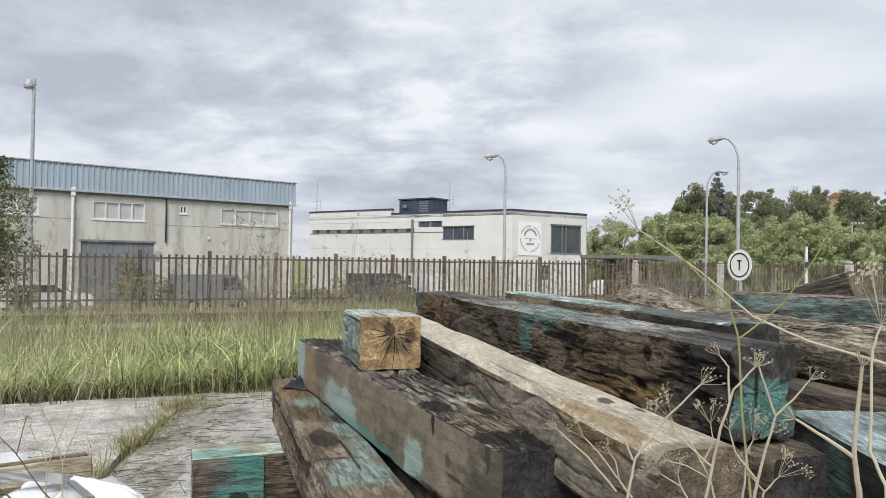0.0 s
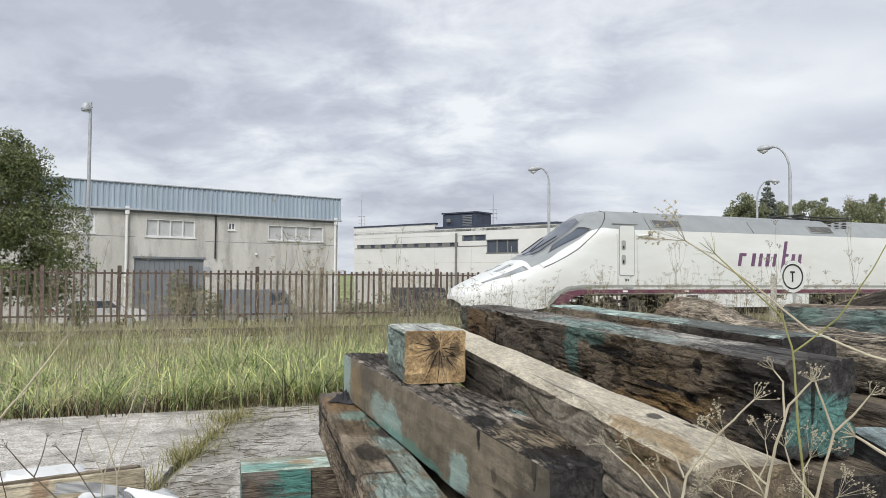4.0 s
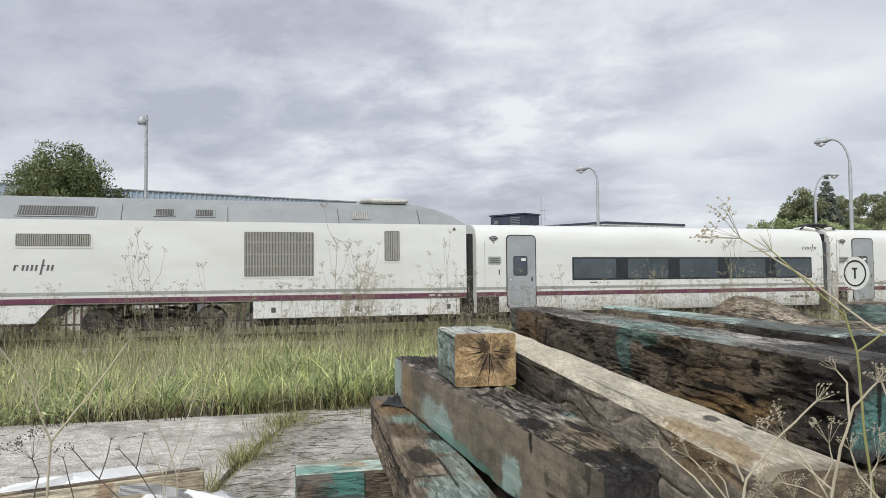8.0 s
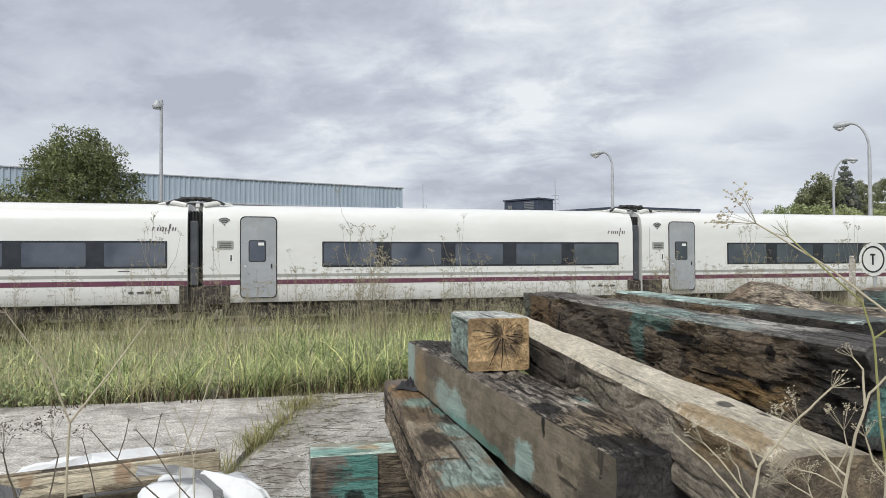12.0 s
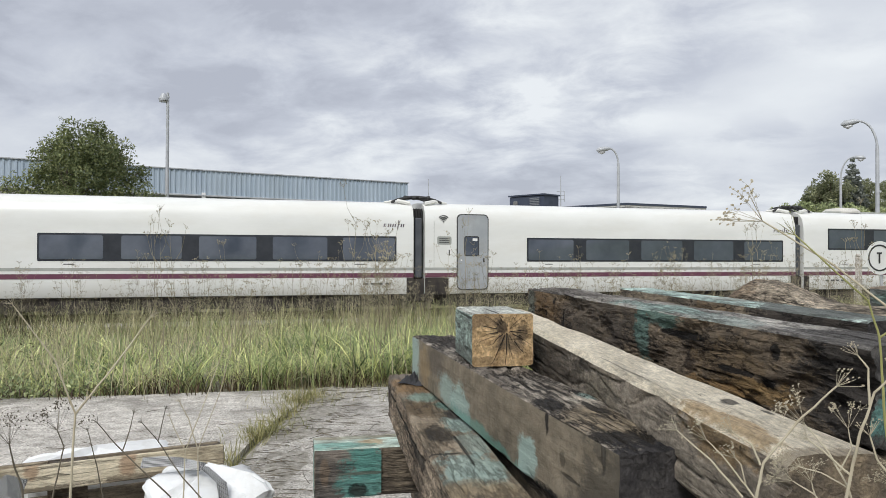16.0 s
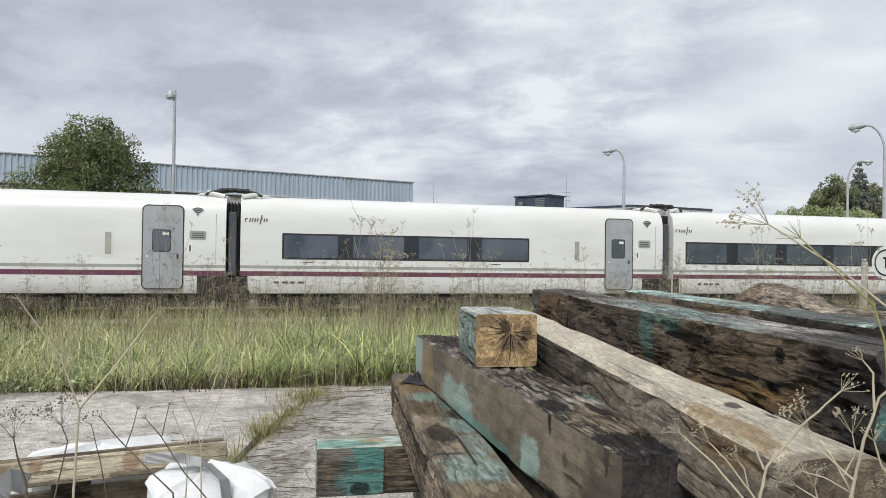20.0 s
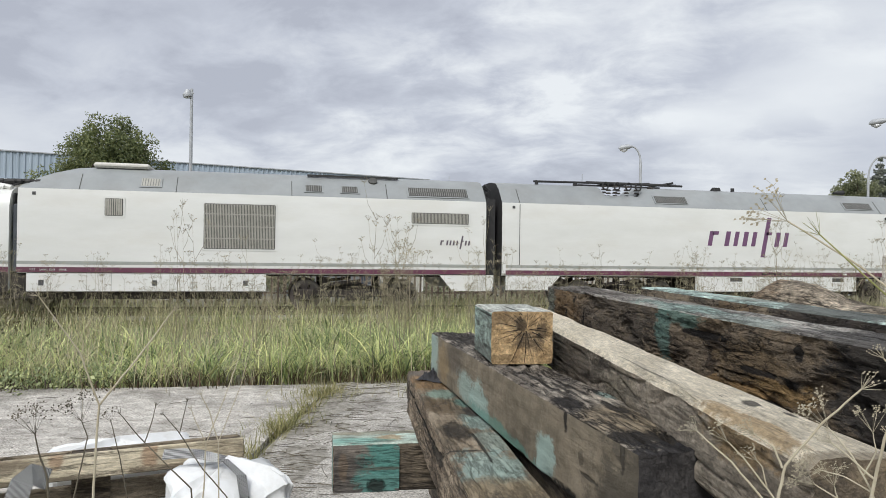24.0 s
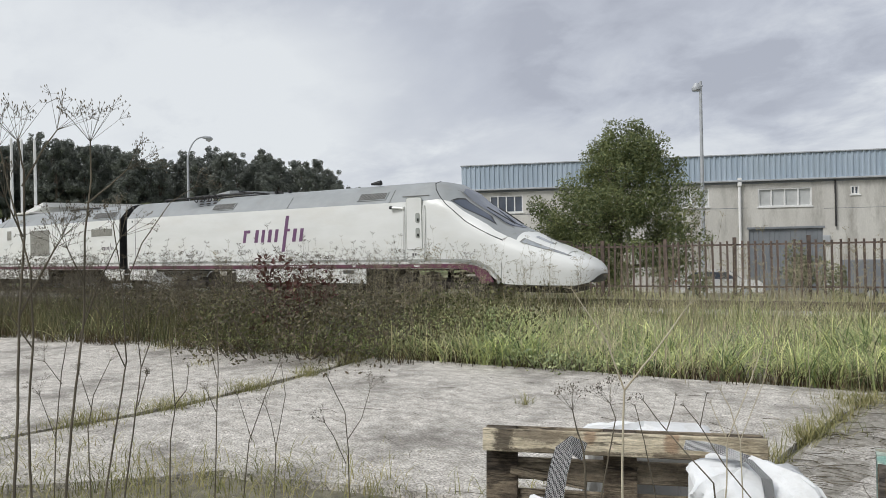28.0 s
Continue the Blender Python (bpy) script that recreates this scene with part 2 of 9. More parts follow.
meadow_far(M["soil"])
M["ballast"] = mat("ballast", (0.22, 0.205, 0.185), (0.50, 0.48, 0.45), 14, 0.95, bump=1.0, bscale=30)
M["stone"] = mat("ballast_stone", (0.20, 0.18, 0.16), (0.38, 0.36, 0.33), 9, 0.9, bump=0.4, island=0.35)
M["rail"] = mat("rusty_rail", (0.085, 0.066, 0.052), (0.17, 0.14, 0.11), 12, 0.7, 0.4, 0.4)
M["white"] = mat("train_white", (0.665, 0.67, 0.64), (0.735, 0.74, 0.715), 1.1, 0.32, bump=0.02, bscale=3, c3=(0.60, 0.58, 0.52), scale3=0.8, amount3=0.35, stretch=(0.4, 1, 1.4))
M["roofgrey"] = mat("train_grey", (0.25, 0.265, 0.265), (0.30, 0.315, 0.315), 1.3, 0.42, bump=0.02, bscale=4, c3=(0.22, 0.22, 0.205), scale3=0.9, amount3=0.4)
M["midgrey"] = mat("stripe_grey", (0.29, 0.305, 0.28), (0.36, 0.37, 0.34), 3, 0.4)
M["purple"] = mat("stripe_purple", (0.115, 0.035, 0.065), (0.15, 0.052, 0.085), 2.5, 0.4, c3=(0.12, 0.07, 0.07), amount3=0.5)
M["logo"] = mat("logo_purple", (0.14, 0.065, 0.135), (0.165, 0.08, 0.16), 3, 0.4)
M["logogrey"] = mat("logo_grey", (0.11, 0.09, 0.11), (0.15, 0.12, 0.14), 3, 0.4)
M["doorgrey"] = mat("door_grey", (0.30, 0.32, 0.335), (0.36, 0.38, 0.395), 1.6, 0.38, c3=(0.25, 0.25, 0.24), scale3=1.5, amount3=0.5)
M["glass"] = mat("tinted_glass", (0.05, 0.062, 0.085), (0.085, 0.10, 0.128), 0.9, 0.05, spec=1.0)
M["glassframe"] = mat("window_band", (0.022, 0.025, 0.032), (0.032, 0.036, 0.044), 3, 0.25, spec=0.5)
M["black"] = mat("black_rubber", (0.018, 0.018, 0.019), (0.035, 0.034, 0.033), 6, 0.7)
M["under"] = mat("dirty_underframe", (0.020, 0.017, 0.015), (0.055, 0.045, 0.037), 5, 0.85, bump=0.4)
M["steel"] = mat("wheel_steel", (0.13, 0.11, 0.10), (0.24, 0.22, 0.20), 5, 0.5, 0.7)
M["mesh"] = mat("grille_mesh", (0.34, 0.33, 0.29), (0.42, 0.41, 0.365), 4, 0.6, 0.3)
M["meshdark"] = mat("grille_dark", (0.05, 0.05, 0.047), (0.09, 0.088, 0.08), 6, 0.7)
M["print"] = mat("dark_print", (0.06, 0.06, 0.06), (0.09, 0.09, 0.09), 5, 0.6)
M["whiteprint"] = mat("white_print", (0.7, 0.7, 0.68), (0.8, 0.8, 0.78), 5, 0.5)
M["lens"] = mat("lamp_lens", (0.25, 0.27, 0.28), (0.38, 0.4, 0.41), 3, 0.12)
M["rust"] = mat("rusty_steel", (0.085, 0.062, 0.052), (0.17, 0.125, 0.10), 7, 0.85, 0.1, 0.5, c3=(0.035, 0.028, 0.026), scale3=3, amount3=0.8, rand=0.25)
M["render"] = mat("stained_render", (0.47, 0.455, 0.415), (0.58, 0.565, 0.52), 0.5, 0.92, bump=0.2, bscale=20, c3=(0.27, 0.255, 0.225), scale3=0.75, amount3=0.7, stretch=(1.6, 1.6, 0.4), speck=0.12)
M["cladding"] = mat("blue_cladding", (0.33, 0.40, 0.47), (0.40, 0.47, 0.535), 0.8, 0.5, 0.1, c3=(0.28, 0.33, 0.37), scale3=0.6, amount3=0.4, stretch=(1, 1, 0.3))
M["gate"] = mat("grey_gate", (0.16, 0.175, 0.19), (0.215, 0.23, 0.245), 1.0, 0.6)
M["plasticwhite"] = mat("white_plastic", (0.66, 0.66, 0.64), (0.76, 0.76, 0.74), 2, 0.45)
M["blind"] = mat("window_blind", (0.42, 0.43, 0.42), (0.52, 0.53, 0.52), 1.5, 0.35)
M["officewhite"] = mat("office_panel", (0.64, 0.635, 0.605), (0.71, 0.705, 0.675), 0.6, 0.75, bump=0.05, c3=(0.66, 0.645, 0.60), scale3=0.4, amount3=0.4)
M["darkblue"] = mat("dark_blue_metal", (0.035, 0.045, 0.07), (0.055, 0.068, 0.10), 1.5, 0.5)
M["greyframe"] = mat("grey_frame", (0.15, 0.15, 0.14), (0.2, 0.2, 0.19), 3, 0.6)
M["emblem"] = mat("emblem_grey", (0.24, 0.27, 0.31), (0.30, 0.33, 0.37), 3, 0.6)
M["galv"] = mat("galvanised_pole", (0.34, 0.355, 0.37), (0.44, 0.455, 0.47), 3, 0.5, 0.1)
M["lampglass"] = mat("lamp_glass", (0.35, 0.36, 0.36), (0.5, 0.5, 0.5), 4, 0.2)
M["signwhite"] = mat("sign_white", (0.80, 0.80, 0.78), (0.86, 0.86, 0.84), 3, 0.5)
M["signblack"] = mat("sign_black", (0.02, 0.02, 0.02), (0.035, 0.035, 0.035), 3, 0.5)
M["signred"] = mat("sign_red", (0.42, 0.03, 0.03), (0.5, 0.05, 0.05), 3, 0.5)
M["carwhite"] = mat("car_white", (0.6, 0.6, 0.59), (0.7, 0.7, 0.69), 1, 0.25)
M["cardark"] = mat("car_dark", (0.05, 0.055, 0.065), (0.09, 0.095, 0.105), 1, 0.25)
M["tyre"] = mat("tyre", (0.02, 0.02, 0.02), (0.035, 0.035, 0.035), 5, 0.9)
M["grass"] = mat("green_grass", (0.21, 0.285, 0.10), (0.57, 0.645, 0.31), 1.3, 0.55, island=0.75, trans=0.3, spec=0.3, c3=(0.46, 0.43, 0.24), scale3=0.5, amount3=0.7)
M["drygrass"] = mat("dry_grass", (0.36, 0.33, 0.19), (0.60, 0.55, 0.37), 1.2, 0.8, island=0.35, trans=0.2, spec=0.2)
M["stalk"] = mat("dry_stalk", (0.19, 0.165, 0.11), (0.40, 0.36, 0.25), 2.0, 0.85, island=0.3, spec=0.2)
M["palestalk"] = mat("pale_stalk", (0.40, 0.35, 0.25), (0.55, 0.50, 0.38), 6.0, 0.8, spec=0.3, bump=0.3)
M["greenstalk"] = mat("green_stalk", (0.22, 0.225, 0.075), (0.34, 0.33, 0.14), 6.0, 0.6, spec=0.3)
M["darkstalk"] = mat("brown_stalk", (0.085, 0.074, 0.055), (0.17, 0.147, 0.108), 8.0, 0.85, spec=0.2)
M["leaf"] = mat("tree_leaf", (0.15, 0.165, 0.095), (0.30, 0.315, 0.18), 0.8, 0.5, island=0.4, trans=0.25, spec=0.35)
M["leafpale"] = mat("pale_leaf", (0.26, 0.31, 0.15), (0.50, 0.54, 0.30), 0.5, 0.55, island=0.35, trans=0.25, spec=0.3)
M["leafdark"] = mat("dark_leaf", (0.115, 0.127, 0.112), (0.21, 0.225, 0.195), 0.4, 0.6, island=0.35, trans=0.15, spec=0.25)
M["leafred"] = mat("red_leaf", (0.06, 0.02, 0.018), (0.11, 0.045, 0.03), 2, 0.6, island=0.4, trans=0.2)
M["bark"] = mat("bark", (0.07, 0.055, 0.04), (0.15, 0.12, 0.095), 6, 0.9, bump=0.7)
M["pallet"] = mat("pallet_wood", (0.30, 0.25, 0.165), (0.52, 0.45, 0.32), 6, 0.85, bump=0.4, stretch=(0.2, 3, 3), c3=(0.11, 0.085, 0.06), scale3=2.6, amount3=0.9, rand=0.2, speck=0.15)
M["bag"] = mat("white_bag", (0.66, 0.67, 0.67), (0.78, 0.79, 0.79), 5, 0.75, bump=0.6, bscale=14, c3=(0.52, 0.51, 0.47), scale3=6, amount3=0.5)
M["cloth"] = mat("black_cloth", (0.02, 0.02, 0.022), (0.04, 0.04, 0.045), 9, 0.95, bump=0.5)
M["roofhouse"] = mat("house_roof", (0.30, 0.14, 0.09), (0.4, 0.2, 0.13), 2, 0.85)
M["wallhouse"] = mat("house_wall", (0.42, 0.33, 0.2), (0.5, 0.4, 0.26), 1, 0.9)
# the last, near black: tarred wood and the shade inside splits and holes
TEAL, PALETEAL, TARSHADE = (0.12, 0.27, 0.235), (0.33, 0.435, 0.395), (0.022, 0.019, 0.017)


def aged(name, dark, base, light, spots=(), patch=2.6, grain=0.6, checks=0.5, pits=0.4, relief=1.0, crackle=0.0, lo=0.40, hi=0.60, seed=0.0, soft=0.28, along=1.0):
    """Weathered timber, grain along its local x. Each spot is a stain, or a hollow with its shade coloured in: centre,
    radii, colour, strength.
    """
    m = bpy.data.materials.new(name)
    m.use_nodes = True
    nt = m.node_tree
    N, L = nt.nodes.new, nt.links.new
    b = nt.nodes["Principled BSDF"]
    b.inputs["Specular IOR Level"].default_value = 0.25
    tc = N("ShaderNodeTexCoord")

    def nz(scale, stretch, detail=8, rough=0.65, loc=0.0, dist=0.0):
        mp = N("ShaderNodeMapping")
        mp.inputs["Scale"].default_value = stretch
        mp.inputs["Location"].default_value = (loc * 1.3 + seed, seed * 0.7 + loc, loc * 0.6)
        L(tc.outputs["Object"], mp.inputs[0])
        n = N("ShaderNodeTexNoise")
        n.inputs["Scale"].default_value = scale
        n.inputs["Detail"].default_value = detail
        n.inputs["Roughness"].default_value = rough
        n.inputs["Distortion"].default_value = dist
        L(mp.outputs[0], n.inputs["Vector"])
        return n.outputs[0]

    def rng(v, a, c, to0=0.0, to1=1.0):
        r = N("ShaderNodeMapRange"); r.interpolation_type = "SMOOTHSTEP"
        for k, q in (("From Min", a), ("From Max", c), ("To Min", to0), ("To Max", to1)):
            r.inputs[k].default_value = q
        L(v, r.inputs["Value"])
        return r.outputs[0]

    def op(kind, a, c):
        x = N("ShaderNodeMath"); x.operation = kind
        for i, q in ((0, a), (1, c)):
            if isinstance(q, float):
                x.inputs[i].default_value = q
            else:
                L(q, x.inputs[i])
        return x.outputs[0]

    def mixc(f, a, c, kind="MIX"):
        x = N("ShaderNodeMix"); x.data_type = "RGBA"; x.blend_type = kind
        for i, q in ((0, f), (6, a), (7, c)):
            if isinstance(q, tuple):
                x.inputs[i].default_value = (*q, 1)
            elif isinstance(q, float):
                x.inputs[i].default_value = q
            else:
                L(q, x.inputs[i])
        return x.outputs[2]

    dark, base, light = (tuple(min(0.85, 1.6 * q) for q in c) for c in (dark, base, light))
    fibre = nz(30, (0.26 * along, 2.1, 2.1), 8, 0.72)
    fine = nz(60, (0.5 * along, 2.0, 2.0), 6, 0.78, 4.0)
    tone = nz(patch, (0.8, 1.5, 1.5), 10, 0.66, 2.0, 0.35)
    mid = nz(patch * 4.2, (0.55 * min(along, 2.5), 1.5, 1.5), 9, 0.7, 8.0, 0.3)
    v = op("ADD", op("MULTIPLY", tone, 0.62), op("MULTIPLY", mid, 0.38))
    rp = N("ShaderNodeValToRGB")
    cr = rp.color_ramp
    cr.elements[0].position, cr.elements[0].color = lo, (*dark, 1)
    cr.elements[1].position, cr.elements[1].color = hi, (*light, 1)
    e = cr.elements.new((lo + hi) / 2); e.color = (*base, 1)
    L(v, rp.inputs[0])
    col = rp.outputs[0]
    wob = op("ADD", op("MULTIPLY", op("SUBTRACT", nz(9, (0.8, 1.2, 1.2), 10, 0.8, 17.0), 0.5), 4.2), op("MULTIPLY", op("SUBTRACT", fibre, 0.5), 0.9))
    depth = None
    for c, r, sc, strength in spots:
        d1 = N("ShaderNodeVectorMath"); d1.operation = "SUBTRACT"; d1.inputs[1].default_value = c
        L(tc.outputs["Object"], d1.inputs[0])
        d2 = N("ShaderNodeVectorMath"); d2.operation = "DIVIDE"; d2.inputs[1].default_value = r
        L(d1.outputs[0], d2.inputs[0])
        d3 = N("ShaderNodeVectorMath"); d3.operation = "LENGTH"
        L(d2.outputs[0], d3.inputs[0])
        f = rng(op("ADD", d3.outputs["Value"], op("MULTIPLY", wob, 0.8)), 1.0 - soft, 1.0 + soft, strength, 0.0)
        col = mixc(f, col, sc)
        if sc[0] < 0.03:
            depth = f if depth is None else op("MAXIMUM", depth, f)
    g2 = op("ADD", op("MULTIPLY", fibre, 0.55), op("MULTIPLY", fine, 0.45))
    shade = N("ShaderNodeValToRGB")
    shade.color_ramp.elements[0].position, shade.color_ramp.elements[0].color = 0.40, (0.24, 0.235, 0.23, 1)
    shade.color_ramp.elements[1].position, shade.color_ramp.elements[1].color = 0.60, (1.75, 1.72, 1.68, 1)
    L(g2, shade.inputs[0])
    col = mixc(grain, col, shade.outputs[0], "MULTIPLY")
    # drying checks along the grain, and small pits
    sh = nz(6.0, (0.14, 2.4, 2.4), 6, 0.6, 21.0, 0.5)
    line = op("MULTIPLY", rng(sh, 0.488, 0.498), rng(sh, 0.512, 0.502))
    line = op("MULTIPLY", op("MULTIPLY", line, rng(nz(3.0, (0.6, 1.2, 1.2), 4, 0.6, 27.0), 0.42, 0.58)), checks)
    pit = op("MULTIPLY", rng(nz(34, (0.5, 1.0, 1.0), 5, 0.6, 33.0), 0.66, 0.72), pits)
    crack = op("MAXIMUM", line, pit)
    # hair checks: long thin cells along the grain, broken up by a mask
    mh = N("ShaderNodeMapping")
    mh.inputs["Scale"].default_value = (4.2, 46.0, 46.0)
    mh.inputs["Location"].default_value = (seed, seed * 0.4, 0)
    L(tc.outputs["Object"], mh.inputs[0])
    hw = N("ShaderNodeTexNoise"); hw.inputs["Scale"].default_value = 1.6; hw.inputs["Detail"].default_value = 5
    L(mh.outputs[0], hw.inputs["Vector"])
    hv = N("ShaderNodeVectorMath"); hv.operation = "MULTIPLY_ADD"; hv.inputs[1].default_value = (1.2, 1.2, 1.2)
    L(hw.outputs["Color"], hv.inputs[0]); L(mh.outputs[0], hv.inputs[2])
    ho = N("ShaderNodeTexVoronoi"); ho.feature = "DISTANCE_TO_EDGE"; ho.inputs["Scale"].default_value = 1.0
    L(hv.outputs[0], ho.inputs["Vector"])
    hair = op("MULTIPLY", rng(ho.outputs["Distance"], 0.02, 0.13, 1.0, 0.0), rng(nz(5.5, (0.45, 1.3, 1.3), 6, 0.65, 51.0), 0.44, 0.60))
    crack = op("MAXIMUM", crack, op("MULTIPLY", hair, min(1.0, checks * 0.95)))
    if crackle:
        # a net of deep weather cracks, long with the grain
        mp = N("ShaderNodeMapping")
        mp.inputs["Scale"].default_value = (5.0, 19.0, 19.0)
        L(tc.outputs["Object"], mp.inputs[0])
        wv = N("ShaderNodeTexNoise"); wv.inputs["Scale"].default_value = 2.2; wv.inputs["Detail"].default_value = 6; wv.inputs["Roughness"].default_value = 0.7
        L(mp.outputs[0], wv.inputs["Vector"])
        va = N("ShaderNodeVectorMath"); va.operation = "MULTIPLY_ADD"; va.inputs[1].default_value = (1.6, 1.6, 1.6)
        L(wv.outputs["Color"], va.inputs[0]); L(mp.outputs[0], va.inputs[2])
        vo = N("ShaderNodeTexVoronoi"); vo.feature = "DISTANCE_TO_EDGE"; vo.inputs["Scale"].default_value = 1.0
        L(va.outputs[0], vo.inputs["Vector"])
        net = op("MULTIPLY", rng(vo.outputs["Distance"], 0.02, 0.10, 1.0, 0.0), rng(nz(4.5, (0.6, 1.3, 1.3), 6, 0.65, 45.0), 0.42, 0.56))
        crack = op("MAXIMUM", crack, op("MULTIPLY", net, crackle))
    # cracks and pits turn near black: tar, and the shade of their depth
    col = mixc(crack, col, (0.016, 0.013, 0.011))
    L(col, b.inputs["Base Color"])
    L(rng(fibre, 0.2, 0.8, 0.62, 0.92), b.inputs["Roughness"])
    h = op("ADD", op("MULTIPLY", g2, 0.9), op("MULTIPLY", mid, 1.4))
    h = op("SUBTRACT", h, op("MULTIPLY", crack, 1.2))
    if depth is not None:
        h = op("SUBTRACT", h, op("MULTIPLY", depth, 1.5))
    bp = N("ShaderNodeBump"); bp.inputs["Strength"].default_value = 1.0; bp.inputs["Distance"].default_value = 0.016 * relief
    L(h, bp.inputs["Height"]); L(bp.outputs[0], b.inputs["Normal"])
    return m


M["tarred"] = aged("tarred_end", (0.020, 0.019, 0.02), (0.036, 0.034, 0.034), (0.06, 0.056, 0.054), (), 4.0, 0.6, 0.4, 0.2, 0.6)
M["endgrain"] = aged("end_grain", (0.20, 0.13, 0.066), (0.32, 0.22, 0.115), (0.45, 0.325, 0.18), [
    ((0.46, 0.128, -0.05), (0.3, 0.022, 0.03), (0.06, 0.045, 0.032), 0.85), ((0.46, 0.165, -0.125), (0.3, 0.07, 0.035), (0.16, 0.12, 0.08), 0.7), ((0.46, 0.22, -0.09), (0.3, 0.025, 0.05), (0.09, 0.066, 0.045), 0.75), ((0.46, 0.03, -0.03), (0.3, 0.08, 0.025), (0.25, 0.18, 0.11), 0.6), ((0.46, 0.06, -0.2), (0.3, 0.06, 0.02), (0.22, 0.15, 0.08), 0.6)], 9.0, 0.45, 0.0, 0.5, 1.0, seed=61.0)
M["neardark"] = aged("dark_teal_end", (0.025, 0.024, 0.024), (0.05, 0.047, 0.045), (0.09, 0.085, 0.08), [((2.6, 0.15, -0.185), (0.4, 0.14, 0.085), (0.14, 0.30, 0.27), 0.85), ((2.6, 0.10, -0.10), (0.4, 0.006, 0.09), TARSHADE, 0.9)], 5.0, 0.5, 0.4, 0.3, 0.8, seed=63.0)
M["oldbrown"] = aged("old_brown_timber", (0.05, 0.042, 0.034), (0.11, 0.09, 0.066), (0.19, 0.155, 0.115), (), 2.4, 0.6, 0.7, 0.4, 1.0, seed=51.0)
M["endtan"] = aged("sawn_timber_end", (0.06, 0.05, 0.04), (0.13, 0.105, 0.078), (0.22, 0.175, 0.12), (), 6.0, 0.4, 0.2, 0.4, 1.2, seed=55.0)
M["tealend"] = aged("teal_stained_end", (0.05, 0.055, 0.05), (0.13, 0.175, 0.158), (0.27, 0.37, 0.335), (), 5.0, 0.5, 0.3, 0.3, 0.8, seed=58.0)
M["crackblack"] = mat("crack_black", (0.010, 0.009, 0.008), (0.02, 0.017, 0.014), 9, 0.95)


# ---- mesh helpers ----
class Geo:
    """Vertices and faces of one mesh."""

    def __init__(self):
        self.v, self.f = [], []

    def quad(self, a, b, c, d):
        n = len(self.v)
        self.v += [tuple(a), tuple(b), tuple(c), tuple(d)]
        self.f.append((n, n + 1, n + 2, n + 3))

    def box(self, x0, x1, y0, y1, z0, z1, m=None, bev=0.0):
        """A box with its upright edges and top edges chamfered by bev."""
        n = len(self.v)
        if bev <= 0:
            pts = [(x, y, z) for z in (z0, z1) for x, y in ((x0, y0), (x1, y0), (x1, y1), (x0, y1))]
            fs = [(3, 2, 1, 0), (4, 5, 6, 7), (0, 1, 5, 4), (1, 2, 6, 5), (2, 3, 7, 6), (3, 0, 4, 7)]
        else:
            b = min(bev, abs(x1 - x0) * 0.45, abs(y1 - y0) * 0.45, abs(z1 - z0) * 0.45)
            ring = lambda i: [(x0 + i, y0), (x1 - i, y0), (x1, y0 + i), (x1, y1 - i), (x1 - i, y1), (x0 + i, y1), (x0, y1 - i), (x0, y0 + i)]
            inner = [(min(max(x, x0 + b), x1 - b), min(max(y, y0 + b), y1 - b)) for x, y in ring(b)]
            pts = [(x, y, z0) for x, y in inner] + [(x, y, z0 + b) for x, y in ring(b)] + [(x, y, z1 - b) for x, y in ring(b)] + [(x, y, z1) for x, y in inner]
            fs = [tuple(reversed(range(8))), tuple(range(24, 32))]
            for k in range(3):
                for i in range(8):
                    j = (i + 1) % 8
                    fs.append((k * 8 + i, k * 8 + j, k * 8 + 8 + j, k * 8 + 8 + i))
        if m is not None:
            pts = [tuple(m @ Vector(p)) for p in pts]
        self.v += pts
        self.f += [tuple(n + i for i in f) for f in fs]
        return self

    def tube(self, pts, radii, sides=8, cap=True):
        """A round bar along a line of points."""
        pts = [Vector(p) for p in pts]
        if not isinstance(radii, (list, tuple)):
            radii = [radii] * len(pts)
        n0 = len(self.v)
        u = None
        for i, p in enumerate(pts):
            d = (pts[min(i + 1, len(pts) - 1)] - pts[max(i - 1, 0)])
            d = d.normalized() if d.length > 1e-9 else Vector((0, 0, 1))
            if u is None:
                u = d.orthogonal()
            u = u - d * u.dot(d)
            u = u.normalized() if u.length > 1e-6 else d.orthogonal().normalized()
            w = d.cross(u)
            for k in range(sides):
                a = 2 * math.pi * k / sides
                self.v.append(tuple(p + (u * math.cos(a) + w * math.sin(a)) * radii[i]))
        for i in range(len(pts) - 1):
            for k in range(sides):
                j = (k + 1) % sides
                a = n0 + i * sides
                self.f.append((a + k, a + j, a + sides + j, a + sides + k))
        if cap:
            self.f.append(tuple(n0 + k for k in reversed(range(sides))))
            e = n0 + (len(pts) - 1) * sides
            self.f.append(tuple(e + k for k in range(sides)))
        return self

    def prism(self, poly, axis, lo, hi):
        """A flat outline in two coordinates, drawn out along the third axis (0 x, 1 y, 2 z)."""
        n = len(self.v)
        k = len(poly)
        for h in (lo, hi):
            for p in poly:
                q = list(p)
                q.insert(axis, h)
                self.v.append(tuple(q))
        self.f.append(tuple(n + i for i in range(k)))
        self.f.append(tuple(n + k + i for i in reversed(range(k))))
        for i in range(k):
            j = (i + 1) % k
            self.f.append((n + i, n + k + i, n + k + j, n + j))
        return self

    def grid(self, rows):
        """A skin over rows of points, all of one length."""
        n = len(self.v)
        w = len(rows[0])
        for r in rows:
            self.v += [tuple(p) for p in r]
        for i in range(len(rows) - 1):
            for j in range(w - 1):
                a = n + i * w + j
                self.f.append((a, a + 1, a + w + 1, a + w))
        return self

